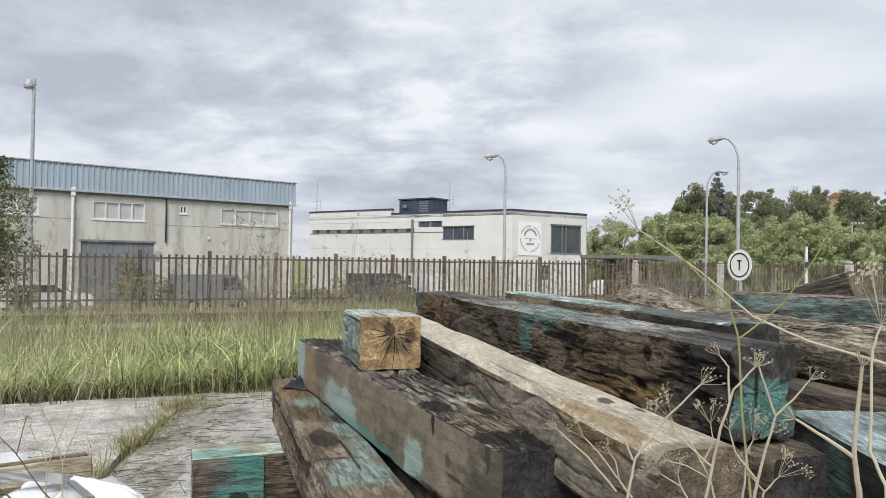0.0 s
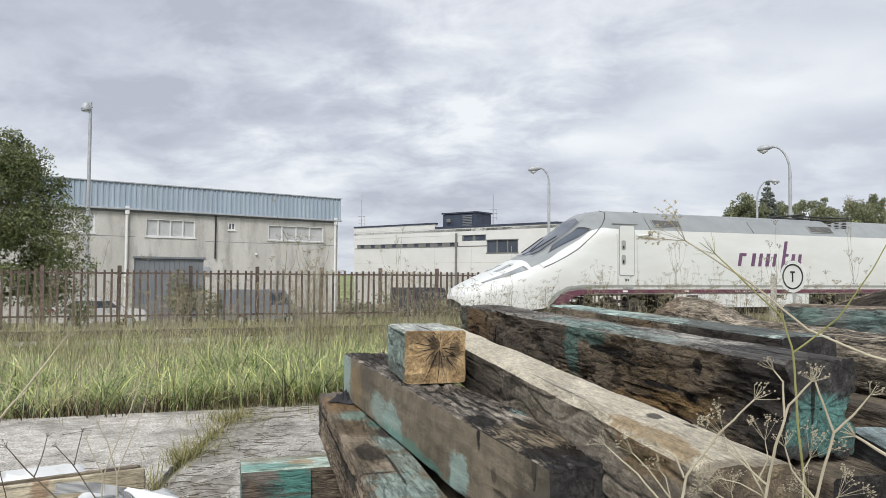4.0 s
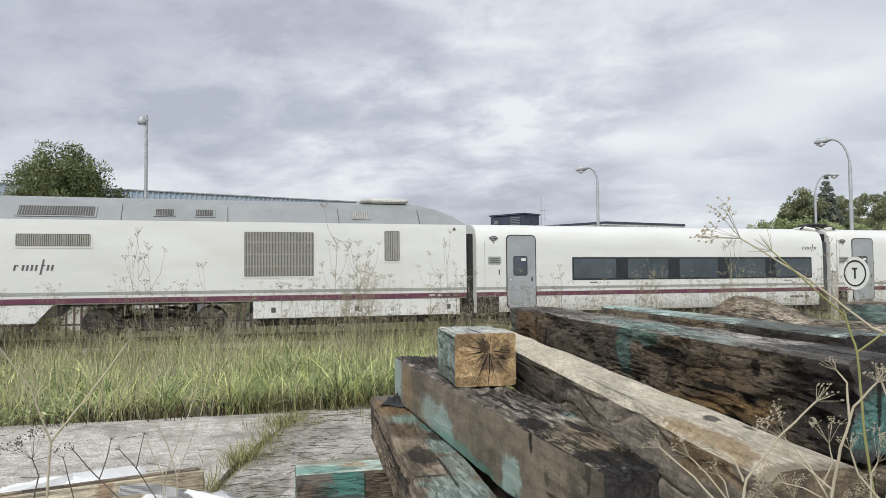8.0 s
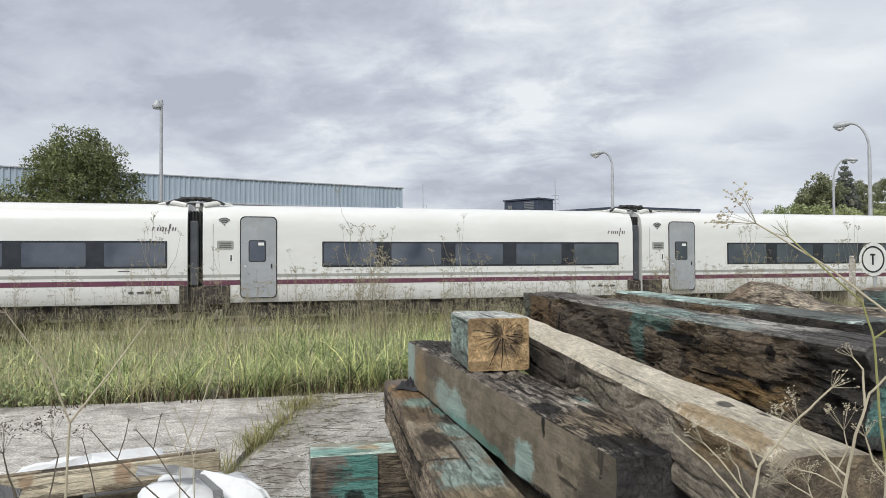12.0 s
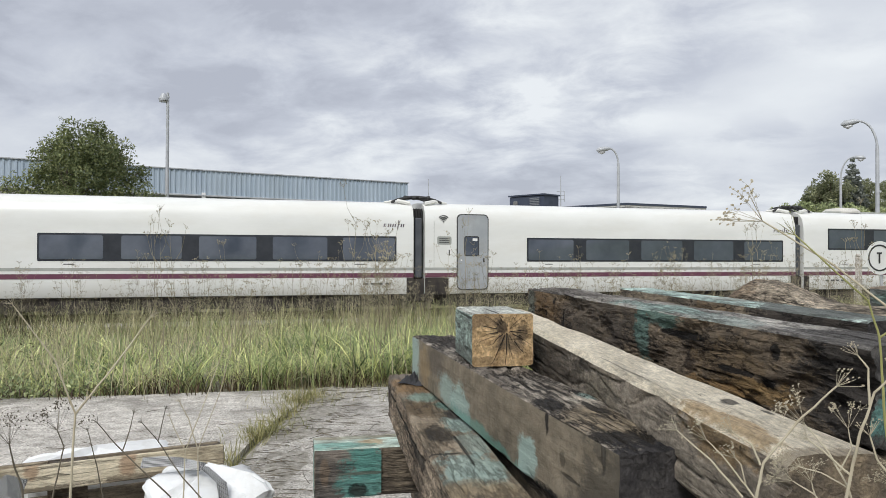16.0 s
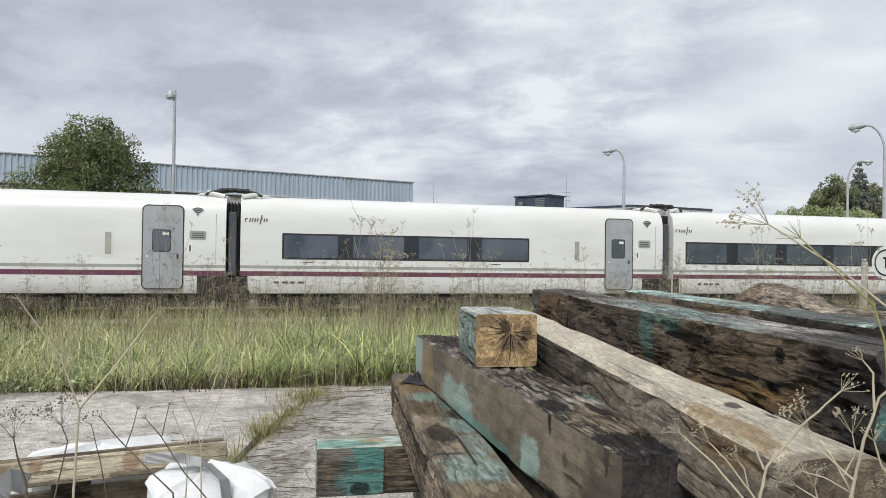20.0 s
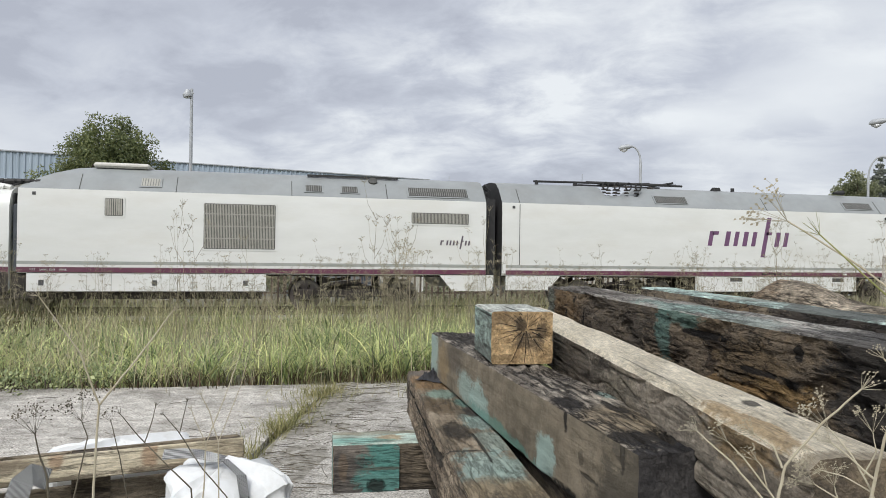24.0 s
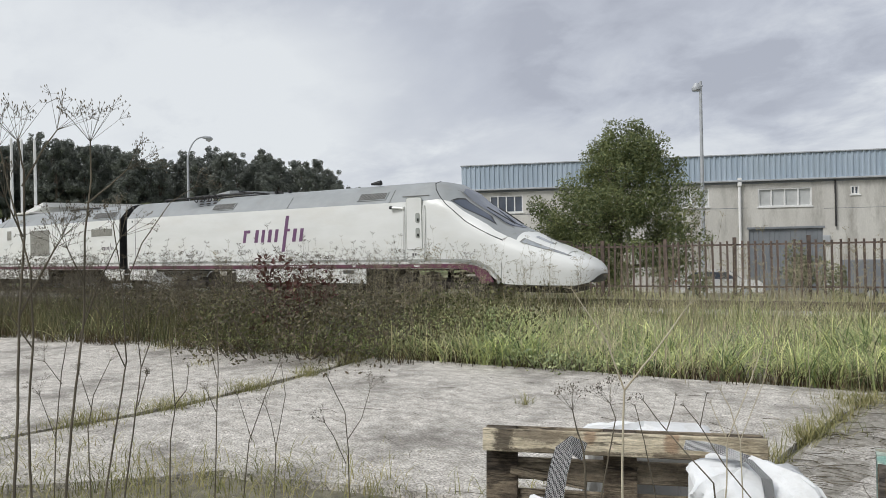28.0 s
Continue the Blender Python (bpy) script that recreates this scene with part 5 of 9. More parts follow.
TOPZ = [(14.6, 3.885), (14.8, 3.885), (15.22, 3.80), (15.7, 3.53), (16.1, 3.18), (16.64, 2.83), (17.18, 2.47), (17.85, 2.15), (18.52, 1.84), (19.05, 1.63), (19.58, 1.40), (19.9, 1.24), (20.06, 1.08), (20.14, 0.95)]
BOTZ = [(14.6, 1.03), (16.9, 1.03), (17.3, 0.64), (17.6, 0.56), (19.6, 0.53), (19.95, 0.62), (20.14, 0.85)]
HALFW = [(14.6, 1.0), (16.2, 1.0), (17.2, 0.985), (18.0, 0.95), (18.7, 0.88), (19.3, 0.78), (19.7, 0.66), (19.95, 0.50), (20.08, 0.34), (20.14, 0.18)]


def nose_pt(x, k, side=-1, off=0.0):
    """A point of the streamlined nose: x along, k from 0 at the sill to 10 at the crown."""
    k = max(0.0, min(10.0, k))
    i = min(9, int(k))
    t = k - i
    y = HSEC[i][0] * (1 - t) + HSEC[i + 1][0] * t
    z = HSEC[i][1] * (1 - t) + HSEC[i + 1][1] * t
    zt, zb = interp(TOPZ, x), interp(BOTZ, x)
    f = (z - 1.03) / (3.885 - 1.03)
    # lower down the nose the section grows rounder
    rnd = smooth(x, 14.9, 16.6)
    yy = y * (1 - rnd) + (-1.47 * max(0.0, 1 - f ** 5) ** 0.36 * (0.955 + 0.045 * math.sin(f * 2.2))) * rnd
    yy *= interp(HALFW, x)
    zz = zb + f * (zt - zb)
    p = Vector((x, yy, zz))
    if off:
        q = nose_pt(x + 0.05, k) - nose_pt(x - 0.05, k)
        r = nose_pt(x, min(10, k + 0.15)) - nose_pt(x, max(0, k - 0.15))
        nrm = q.cross(r)
        nrm = nrm.normalized() if nrm.length > 1e-9 else Vector((0, 0, 1))
        if nrm.y > 0.02 or (abs(nrm.y) <= 0.02 and nrm.z < 0):
            nrm = -nrm
        p = p + nrm * off
    if side > 0:
        p.y = -p.y
    return p


def nose_patch(corners, side, off, nu=8, nv=5):
    """A piece of skin over the nose between four corners given as (x, k)."""
    a, b, c, d = [Vector((*q, 0)) for q in corners]
    rows = []
    for i in range(nu + 1):
        u = i / nu
        e, f = a.lerp(b, u), d.lerp(c, u)
        rows.append([nose_pt(e.lerp(f, v / nv).x, e.lerp(f, v / nv).y, side, off) for v in range(nv + 1)])
    return Geo().grid(rows)


def power_car():
    """A streamlined power car. x runs from its coupled end to the nose."""
    c = thing("power_car", "white streamlined power car with grey roof and purple sill stripe", "locomotive", None, "cars of the train")
    X = 14.6
    lower, upper = HSEC[:6], HSEC[5:]
    part("body_sides", shell_open(lower, [-0.12, 0.05, 7, X]), M["white"], c, smooth=True)
    # roof with a sunk well for the pantograph
    rows = []
    for x, k in ((-0.12, 1), (3.25, 1), (3.5, 0.55), (4.7, 0.55), (4.95, 1), (X, 1)):
        row = [(x, y, z if z < 3.5 else 3.62 + (z - 3.62) * k - (1 - k) * 0.36) for y, z in upper]
        rows.append(row + [(x, -y, z) for _, y, z in reversed(row[:-1])])
    part("roof", Geo().grid(rows), M["roofgrey"], c, smooth=True)
    g = Geo()
    full = HSEC + [(-y, z) for y, z in reversed(HSEC[:-1])]
    g.v += [(-0.119, y, z) for y, z in full]
    g.f.append(tuple(range(len(full))))
    part("end_wall", g, M["black"], c)
    part("floor", Geo().box(0.1, 17.2, -1.33, 1.33, 0.98, 1.04), M["under"], c)
    # nose skin: grey cab top and white lower part
    xs = [14.6, 14.8, 15.0, 15.22, 15.45, 15.7, 15.9, 16.1, 16.35, 16.64, 16.9, 17.18, 17.5, 17.85, 18.2, 18.52, 18.8, 19.05, 19.3, 19.58, 19.75, 19.9, 20.0, 20.06, 20.11, 20.14]
    white, grey = Geo(), Geo()
    edge = lambda x: 5 + 1.15 * smooth(x, 14.7, 15.7)
    for s in (-1, 1):
        white.grid([[nose_pt(x, edge(x) * i / 14, s) for i in range(15)] for x in xs])
        white.grid([[nose_pt(x, edge(x) + (10 - edge(x)) * i / 16, s) for i in range(17)] for x in xs if x >= 17.85])
        grey.grid([[nose_pt(x, edge(x) + (10 - edge(x)) * i / 16, s) for i in range(17)] for x in xs if x <= 17.85])
    tip = [nose_pt(20.14, i / 2, -1) for i in range(21)]
    tip = tip + [Vector((q.x, -q.y, q.z)) for q in reversed(tip[:-1])]
    n = len(white.v)
    white.v += [tuple(q) for q in tip]
    white.f.append(tuple(range(n, n + len(tip))))
    part("nose", white, M["white"], c, "white moulded nose", smooth=True)
    cab = part("cab_roof", grey, M["roofgrey"], c, smooth=True)
    ws = Geo()
    for s in (-1, 1):
        q = nose_patch(((15.75, 8.5), (17.45, 8.5), (17.6, 10), (15.55, 10)), s, 0.010, 12, 6)
        n = len(ws.v)
        ws.v += q.v
        ws.f += [tuple(n + i for i in f) for f in q.f]
    part("windscreen", ws, M["glass"], cab, "dark raked windscreen", smooth=True)
    for s in (-1, 1):
        part("windscreen_surround", nose_patch(((15.6, 8.25), (17.6, 8.1), (17.45, 8.5), (15.75, 8.5)), s, 0.006, 12, 3), M["greyframe"], cab, smooth=True)
        part("cab_side_window", nose_patch(((15.72, 6.35), (17.05, 7.15), (16.8, 7.8), (15.98, 7.75)), s, 0.014, 10, 4), M["glass"], cab, "dark cab side window", smooth=True)
        part("window_seal", nose_patch(((15.64, 6.25), (17.14, 7.1), (16.86, 7.92), (15.93, 7.88)), s, 0.007, 10, 4), M["black"], cab, smooth=True)
        part("wiper", Geo().tube([nose_pt(17.4, 9.2, s, 0.05), nose_pt(16.5, 8.8, s, 0.06)], 0.02, 6), M["black"], cab)
        # seam of the nose module
        sm = Geo()
        q = [(14.82, 9.0), (14.88, 7.9), (15.05, 6.9), (15.25, 6.2), (15.55, 5.4), (15.89, 4.95), (16.25, 4.55), (16.66, 4.33), (17.05, 4.5), (17.46, 4.86)]
        sm.tube([nose_pt(x, k, s, 0.004) for x, k in q], 0.014, 5)
        part("nose_seam", sm, M["black"], c)
        sm2 = Geo().tube([nose_pt(x, k, s, 0.004) for x, k in ((17.42, 0.2), (17.46, 2.5), (17.46, 4.86), (17.56, 6.0), (17.7, 7.0), (17.8, 8.2), (17.86, 10))], 0.012, 5)
        part("hood_seam", sm2, M["midgrey"], c)
        part("headlight", nose_patch(((18.02, 6.05), (19.3, 6.75), (19.32, 7.0), (18.08, 6.95)), s, 0.010, 10, 3), M["lens"], c, "long dark headlight glass", smooth=True)
        part("headlight_seal", nose_patch(((17.95, 5.95), (19.4, 6.7), (19.42, 7.1), (18.02, 7.1)), s, 0.005, 10, 3), M["greyframe"], c, smooth=True)
        part("upper_lamp", nose_patch(((18.2, 8.5), (18.75, 8.5), (18.75, 9.4), (18.2, 9.4)), s, 0.008, 6, 3), M["lens"], c, "upper lamp cluster", smooth=True)
        # belt that curves down behind the nose
        bl = Geo()
        path = [(14.6, 1.125, 0.066, 0, 1), (15.6, 1.125, 0.066, 0, 1), (16.2, 1.11, 0.085, 0.15, 1), (16.6, 1.02, 0.13, 0.55, 0.83), (16.88, 0.85, 0.19, 0.85, 0.5), (17.0, 0.62, 0.24, 1, 0.1)]
        rows = []
        for x, z, hw, nx, nz in path:
            y = -1.478 * interp(HALFW, x)
            rows.append([(x - nx * hw, y * (1 if s < 0 else -1), z - nz * hw), (x + nx * hw, y * (1 if s < 0 else -1), z + nz * hw)])
        bl.grid(rows)
        part("purple_belt", bl, M["purple"], c)
        gb = Geo()
        rows = []
        for x, z in [(14.6, 1.305), (16.05, 1.305), (16.7, 1.24), (17.1, 1.05), (17.33, 0.8), (17.38, 0.6)]:
            y = -1.478 * interp(HALFW, x)
            nx, nz = (0, 1) if x < 16.3 else ((0.5, 0.86) if x < 16.95 else (0.86, 0.5))
            rows.append([(x - nx * 0.04, y * (1 if s < 0 else -1), z - nz * 0.04), (x + nx * 0.04, y * (1 if s < 0 else -1), z + nz * 0.04)])
        gb.grid(rows)
        part("grey_belt", gb, M["midgrey"], c)
        # cab door with handrails and mirrors
        d = part("cab_door", rounded_plate(Geo(), 14.15, 14.71, 1.66, 3.30, 1.470, 0.02, s, 0.07), M["white"], c, "white cab door")
        part("door_seam", rounded_plate(Geo(), 14.125, 14.735, 1.635, 3.325, 1.470, 0.008, s, 0.08), M["midgrey"], d)
        for z in (2.02, 2.5):
            part("door_handle", rounded_plate(Geo(), 14.49, 14.65, z, z + 0.32, 1.49, 0.012, s, 0.06), M["midgrey"], d)
            part("handle_grip", bar(Geo(), 14.56, 14.61, z + 0.05, z + 0.14, 1.503, 0.02, s), M["black"], d)
        for x in (14.04, 14.82):
            part("handrail", Geo().tube([(x, s * 1.475, 1.35), (x, s * 1.53, 1.42), (x, s * 1.53, 3.0), (x, s * 1.475, 3.05)], 0.018, 6), M["white"], c, smooth=True)
        part("mirror_arm", Geo().tube([(14.02, s * 1.5, 2.98), (13.62, s * 1.55, 3.02)], [0.03, 0.045], 8), M["white"], c, smooth=True)
        part("mirror_cap", Geo().tube([(13.64, s * 1.548, 3.02), (13.55, s * 1.56, 3.03)], [0.05, 0.052], 8), M["black"], c, smooth=True)
        part("gutter_line", bar(Geo(), 13.9, 14.9, 3.36, 3.385, 1.30, 0.03, s), M["greyframe"], c)
        part("door_number_bars", bar(bar(Geo(), 14.34, 14.39, 1.46, 1.54, 1.472, 0.003, s), 14.42, 14.49, 1.46, 1.54, 1.472, 0.003, s), M["print"], c)
        part("step", rounded_plate(Geo(), 14.18, 14.6, 1.22, 1.33, 1.476, 0.012, s, 0.04), M["midgrey"], c)
        # coupled end seam, grilles
        part("end_seam", bar(Geo(), 0.42, 0.44, 1.36, 3.15, 1.470, 0.004, s), M["print"], c)
        for x in (0.42, 8.95, 13.45):
            a = Geo().prism([(s * 1.445, 3.19), (s * 1.085, 3.622), (s * 1.08, 3.632), (s * 1.45, 3.2)], 0, x, x + 0.02)
            part("roof_seam", a, M["meshdark"], c)
        roof_grille(c, 5.0, 6.1, s, 0.3, 0.8)
        roof_grille(c, 12.12, 13.2, s, 0.3, 0.8)
        wordmark(c, 6.75, 2.02, 3.0, s, M["logo"], s > 0)
        # skirts between the bogies
        part("skirt", bar(Geo(), 6.36, 12.45, 0.56, 1.04, 1.40, 0.05, s), M["white"], c)
        part("skirt", Geo().prism([(0.02, 1.04), (0.02, 0.6), (1.35, 0.6), (1.55, 0.82), (1.75, 1.04)], 1, *sorted((s * 1.40, s * 1.45))), M["white"], c)
        for x in (7.6, 11.5):
            part("step_recess", bar(Geo(), x, x + 0.45, 0.88, 1.0, 1.45, 0.006, s), M["meshdark"], c)
        bars_of_print(c, 8.75, 1.2, 1.10, s, M["whiteprint"], 0.05)
        part("data_bars", bar(bar(Geo(), 11.9, 12.05, 1.1, 1.16, 1.476, 0.003, s), 14.4, 14.6, 1.1, 1.16, 1.476, 0.003, s), M["whiteprint"], c)
        part("warning_mark", bar(Geo(), 0.2, 0.28, 3.02, 3.1, 1.46, 0.01, s), M["print"], c)
    stripes(c, 0.0, 14.6)
    # folded pantograph, insulators and roof line
    pan = part("pantograph", Geo().tube([(3.0, -0.5, 4.0), (6.2, -0.5, 4.0)], 0.03, 6).tube([(3.0, 0.5, 4.0), (6.2, 0.5, 4.0)], 0.03, 6).tube([(5.9, -0.8, 4.04), (5.9, 0.8, 4.04)], 0.03, 6).tube([(3.4, -0.5, 3.9), (5.4, -0.2, 4.05)], 0.035, 6), M["black"], c, "folded black pantograph")
    for x in (3.55, 3.95, 4.35, 4.7, 5.2):
        for s in (-1, 1):
            gi = Geo()
            for k in range(4):
                gi.tube([(x, s * 0.62, 3.55 + k * 0.1), (x, s * 0.62, 3.6 + k * 0.1)], [0.1, 0.06], 8)
            part("insulator", gi, M["under"], pan)
    for x in (3.5, 3.9, 4.3, 4.65):
        part("coil", Geo().tube([(x + 0.1 * math.cos(a * 0.7), -0.85, 3.86 + 0.12 * math.sin(a * 0.7)) for a in range(10)], 0.025, 5), M["black"], pan)
    part("roof_conductor", Geo().tube([(1.2, -0.55, 3.95), (3.0, -0.55, 3.97), (6.4, -0.55, 3.97)], 0.035, 6), M["black"], c)
    for x in (1.3, 2.6, 7.6, 8.3):
        part("insulator_stub", Geo().tube([(x, -0.55, 3.86), (x, -0.55, 3.97)], 0.06, 8), M["black"], c)
    part("antenna_fin", Geo().prism([(7.5, 3.87), (7.9, 3.87), (7.85, 3.98), (7.6, 3.98)], 1, -0.5, -0.45), M["black"], c)
    part("horn", Geo().tube([(12.2, -0.7, 3.93), (12.6, -0.7, 3.95)], [0.04, 0.09], 8), M["black"], c)
    bogie(c, 4.05)
    bogie(c, 15.1)
    part("underframe", Geo().box(6.4, 12.4, -1.15, 1.15, 0.3, 0.98), M["under"], c)
    part("plough", Geo().box(17.6, 19.4, -0.8, 0.8, 0.3, 0.56, bev=0.05), M["under"], c)
    part("nose_coupler_hatch", nose_patch(((19.3, 7.4), (19.34, 7.4), (19.34, 10), (19.3, 10)), -1, 0.004, 3, 3), M["midgrey"], c)
    return c


FIRST = 28.97   # place of the first coach's left end in the train


def build_train():
    cars = []
    a = coach("cream-white coach with tinted window band and grey door", (0.98, 1.90), (3.15, 12.36), 5, (11.98, 2.5, 0.6), False)
    cars.append((a, FIRST, False))
    for k in range(1, 6):
        cars.append((copy_thing(a, Matrix()), FIRST + PITCH * k, False))
    b = coach("cream-white buffet coach with two high windows and grey door", (11.15, 12.13), (1.0, 4.47), 2, (5.97, 2.38, 0.88), True, (10.2, 10.42), (12.3, 12.72), (1.93, 2.66), 12.5, 13.22)
    cars.append((b, FIRST + PITCH * 6, False))
    part("roof_unit", Geo().tube([(2.7, -0.3, 3.27), (2.7, -0.3, 3.33), (2.7, -0.3, 3.43), (2.7, -0.3, 3.46)], [0.62, 0.62, 0.5, 0.3], 20), M["render"], b, "round beige roof fan cover", smooth=True)
    part("roof_ladder", Geo().box(1.6, 4.4, -0.75, -0.7, 3.26, 3.31), M["midgrey"], b)
    d = coach("cream-white coach with short window band and grey door", (10.87, 11.78), (1.1, 8.34), 4, (0.10, 2.53, 0.6), True, (9.79, 10.01), (12.0, 12.42), wifi=12.3)
    cars.append((d, 121.69, False))
    e = coach("cream-white end coach with tinted window band and grey door", (10.79, 11.79), (0.44, 9.58), 5, (0.06, 2.53, 0.6), True, (9.80, 10.0), (12.04, 12.49), wifi=12.17)
    cars.append((e, 134.94, False))
    t2 = tech_car()
    cars.append((t2, 147.9, False))
    cars.append((tech_car(2.08), 28.66, True))
    p2 = power_car()
    cars.append((p2, 160.85, False))
    cars.append((copy_thing(p2, Matrix()), 15.64, True))
    return cars


TRAIN = build_train()

# seconds and metres run since the train's zero mark passed
RUN = [(0.0, -45.2), (1.0, -37.4), (2.0, -29.4), (2.5, -25.25), (3.0, -21.27), (3.5, -17.2), (4.5, -8.65), (5.5, 0.0), (6.0, 4.33), (6.5, 8.69), (7.0, 13.04), (7.5, 17.43), (8.0, 21.81), (8.5, 26.16), (9.0, 30.51),
       (9.5, 34.85), (10.0, 39.16), (10.5, 43.47), (11.0, 47.76), (11.5, 52.02), (12.0, 56.29), (12.5, 60.56), (13.5, 69.1), (14.5, 77.5), (15.0, 81.67), (15.5, 85.82), (16.0, 89.92),
       (16.5, 93.97), (17.0, 98.02), (17.5, 102.03), (18.0, 106.0), (18.5, 109.99), (19.0, 113.96), (19.5, 117.93), (20.0, 121.93), (20.5, 125.93), (21.0, 129.93), (21.5, 133.93),
       (22.5, 141.95), (23.5, 149.97), (24.0, 153.98), (24.5, 157.96), (25.0, 161.99), (25.5, 166.01), (26.0, 170.03), (26.5, 174.0), (27.0, 177.96), (27.5, 181.88), (28.0, 185.8)]


def car_pose(u, turned, t_run):
    """The car's pose: its two running points ride on the track."""
    sg = -1 if turned else 1
    p0, p1 = [track_point(u + sg * q - t_run, TRACK_SIDE + HALF, RAIL) for q in (1.0, 12.0)]
    e = (p1 - p0).normalized()
    return Matrix.Translation(p0 - e) @ Matrix.Rotation(math.atan2(e.y, e.x), 4, "Z")


def motions():
    ts, rs_ = [r[0] for r in RUN], [r[1] for r in RUN]
    fine = [i * 0.06 for i in range(467)]
    fine = [t for t in fine if t < 28.0] + [28.0]
    turns = np.interp(fine, ts, rs_)
    for car, u, turned in TRAIN:
        walk(car, [(t, car_pose(u, turned, s)) for t, s in RUN])
        for w in [o for o in car.children if o.name.startswith("wheelset")]:
            base = w.matrix_basis.translation.copy()
            sg = -1 if not turned else 1
            walk(w, [(t, Matrix.Translation(base) @ Matrix.Rotation(sg * float(s) / 0.44, 4, "Y")) for t, s in zip(fine, turns)])


# ---- timber pile ----
def timber(far, near, w, h, top, side=None, ends=("endtan", "endtan"), rough=0.004, chips=0.4, label="", seed=0, rnd=0.010, name="timber_baulk", crag=(0.0, 0.0), step=0.03, ks=12, split=(0.0, 0.0)):
    """A squared baulk. far, near: the ends of its upper edge on the eye's left; it reaches w to the right and h down."""
    far, near = Vector(far), Vector(near)
    d = near - far
    L = d.length
    ex = d.normalized()
    ey = Vector((-ex.y, ex.x, 0)).normalized()
    ez = ex.cross(ey)
    m = Matrix((ex, ey, ez)).transposed().to_4x4()
    m.translation = far
    t = thing(name, label, "timber", m, "timbers of the pile")
    # outline, from the upper right round by the left and the underside, with points along each side
    r, ring, kinds = rnd, [], []
    for k, ((y0, z0), (y1, z1)) in enumerate((((w - r, 0), (r, 0)), ((0, -r), (0, -h + r)), ((r, -h), (w - r, -h)), ((w, -h + r), (w, -r)))):
        for i in range(ks + 1):
            ring.append((y0 + (y1 - y0) * i / ks, z0 + (z1 - z0) * i / ks))
            kinds.append(0 if k == 0 else 1)
    ns = max(16, int(L / step))
    g = Geo()
    rows = []
    for i in range(ns + 1):
        x = L * i / ns
        row = []
        for y, z in ring:
            cy, cz = y - w / 2, z + h / 2
            qy, qz = min(1.0, abs(cy) / (w / 2)), min(1.0, abs(cz) / (h / 2))
            edge = (qy * qz) ** 5
            o = rough * (0.5 * noise.noise((x * 0.9 + seed, y * 9, z * 9)) + noise.noise((x * 4 + seed, y * 26, z * 26)))
            chip = max(0.0, noise.noise((x * 7.5 + seed * 1.7, y * 3, z * 3)) - 0.25)
            o -= edge * (0.0015 + 0.05 * chips * chip)
            ly, lz = (0.0, math.copysign(1, cz)) if qz > qy else (math.copysign(1, cy), 0.0)
            ck = crag[0] if lz > 0 else crag[1]
            if ck:
                # flakes and hollows along the grain, in shallow terraces
                k = noise.noise((x * 2.6 + seed, y * 8 + seed, z * 8)) + 0.55 * noise.noise((x * 7 + seed, y * 21, z * 21 + seed)) + 0.3 * noise.noise((x * 19, y * 50 + seed, z * 50))
                st = math.floor(k * 6) / 6
                o -= ck * (1 - 0.8 * edge) * 0.030 * max(0.0, 0.45 * k + 0.55 * st + 0.05)
            sp = split[0] if lz > 0 else split[1]
            if sp:
                # open drying checks that wander along the grain
                wv = 0.35 * noise.noise((x * 3.1, y * 4 + seed, z * 4))
                c1 = abs(noise.noise((x * 0.9 + seed * 3, y * 15 + wv * 3, z * 15 + wv * 3)))
                c2 = abs(noise.noise((x * 2.0 + seed, y * 31 + wv * 4, z * 31 - wv * 4)))
                gate = noise.noise((x * 1.7 - seed, y * 5, z * 5 + seed))
                o -= sp * (1 - edge) * (0.020 * max(0.0, 1 - c1 / 0.07) * smooth(gate, -0.25, 0.15) + 0.010 * max(0.0, 1 - c2 / 0.09) * smooth(-gate, -0.3, 0.1))
            row.append((x, y + ly * o, z + lz * o))
        rows.append(row + [row[0]])
    g.grid(rows)
    me = g.mesh("baulk_body", True)
    me.materials.append(M[top])
    me.materials.append(M[side or top])
    nseg = len(ring)
    me.polygons.foreach_set("material_index", [kinds[k % nseg] for k in range(len(me.polygons))])
    ob = part("baulk_body", me, None, t)
    for i, key in ((0, ends[0]), (1, ends[1])):
        row = rows[0 if i == 0 else -1][:-1]
        e = Geo()
        x0 = row[0][0]
        sgn = -1 if i == 0 else 1
        cy, cz = w / 2, -h / 2
        # rings of the cut face, with radial checks sunk in
        e_rows = []
        for q in (1.0, 0.8, 0.6, 0.4, 0.2, 0.03):
            rr = []
            for j, p in enumerate(row + [row[0]]):
                a = math.atan2(p[2] - cz, p[1] - cy)
                dent = 0.012 * max(0, noise.noise((math.cos(a) * 4.5 + seed, math.sin(a) * 4.5, 2.0)) - 0.05) * (1 - abs(q - 0.6) * 1.4)
                rr.append((x0 - sgn * dent, cy + (p[1] - cy) * q, cz + (p[2] - cz) * q))
            e_rows.append(rr)
        e.grid(e_rows)
        part("end_face", e, M[key], t, smooth=False)
    return t, m, L


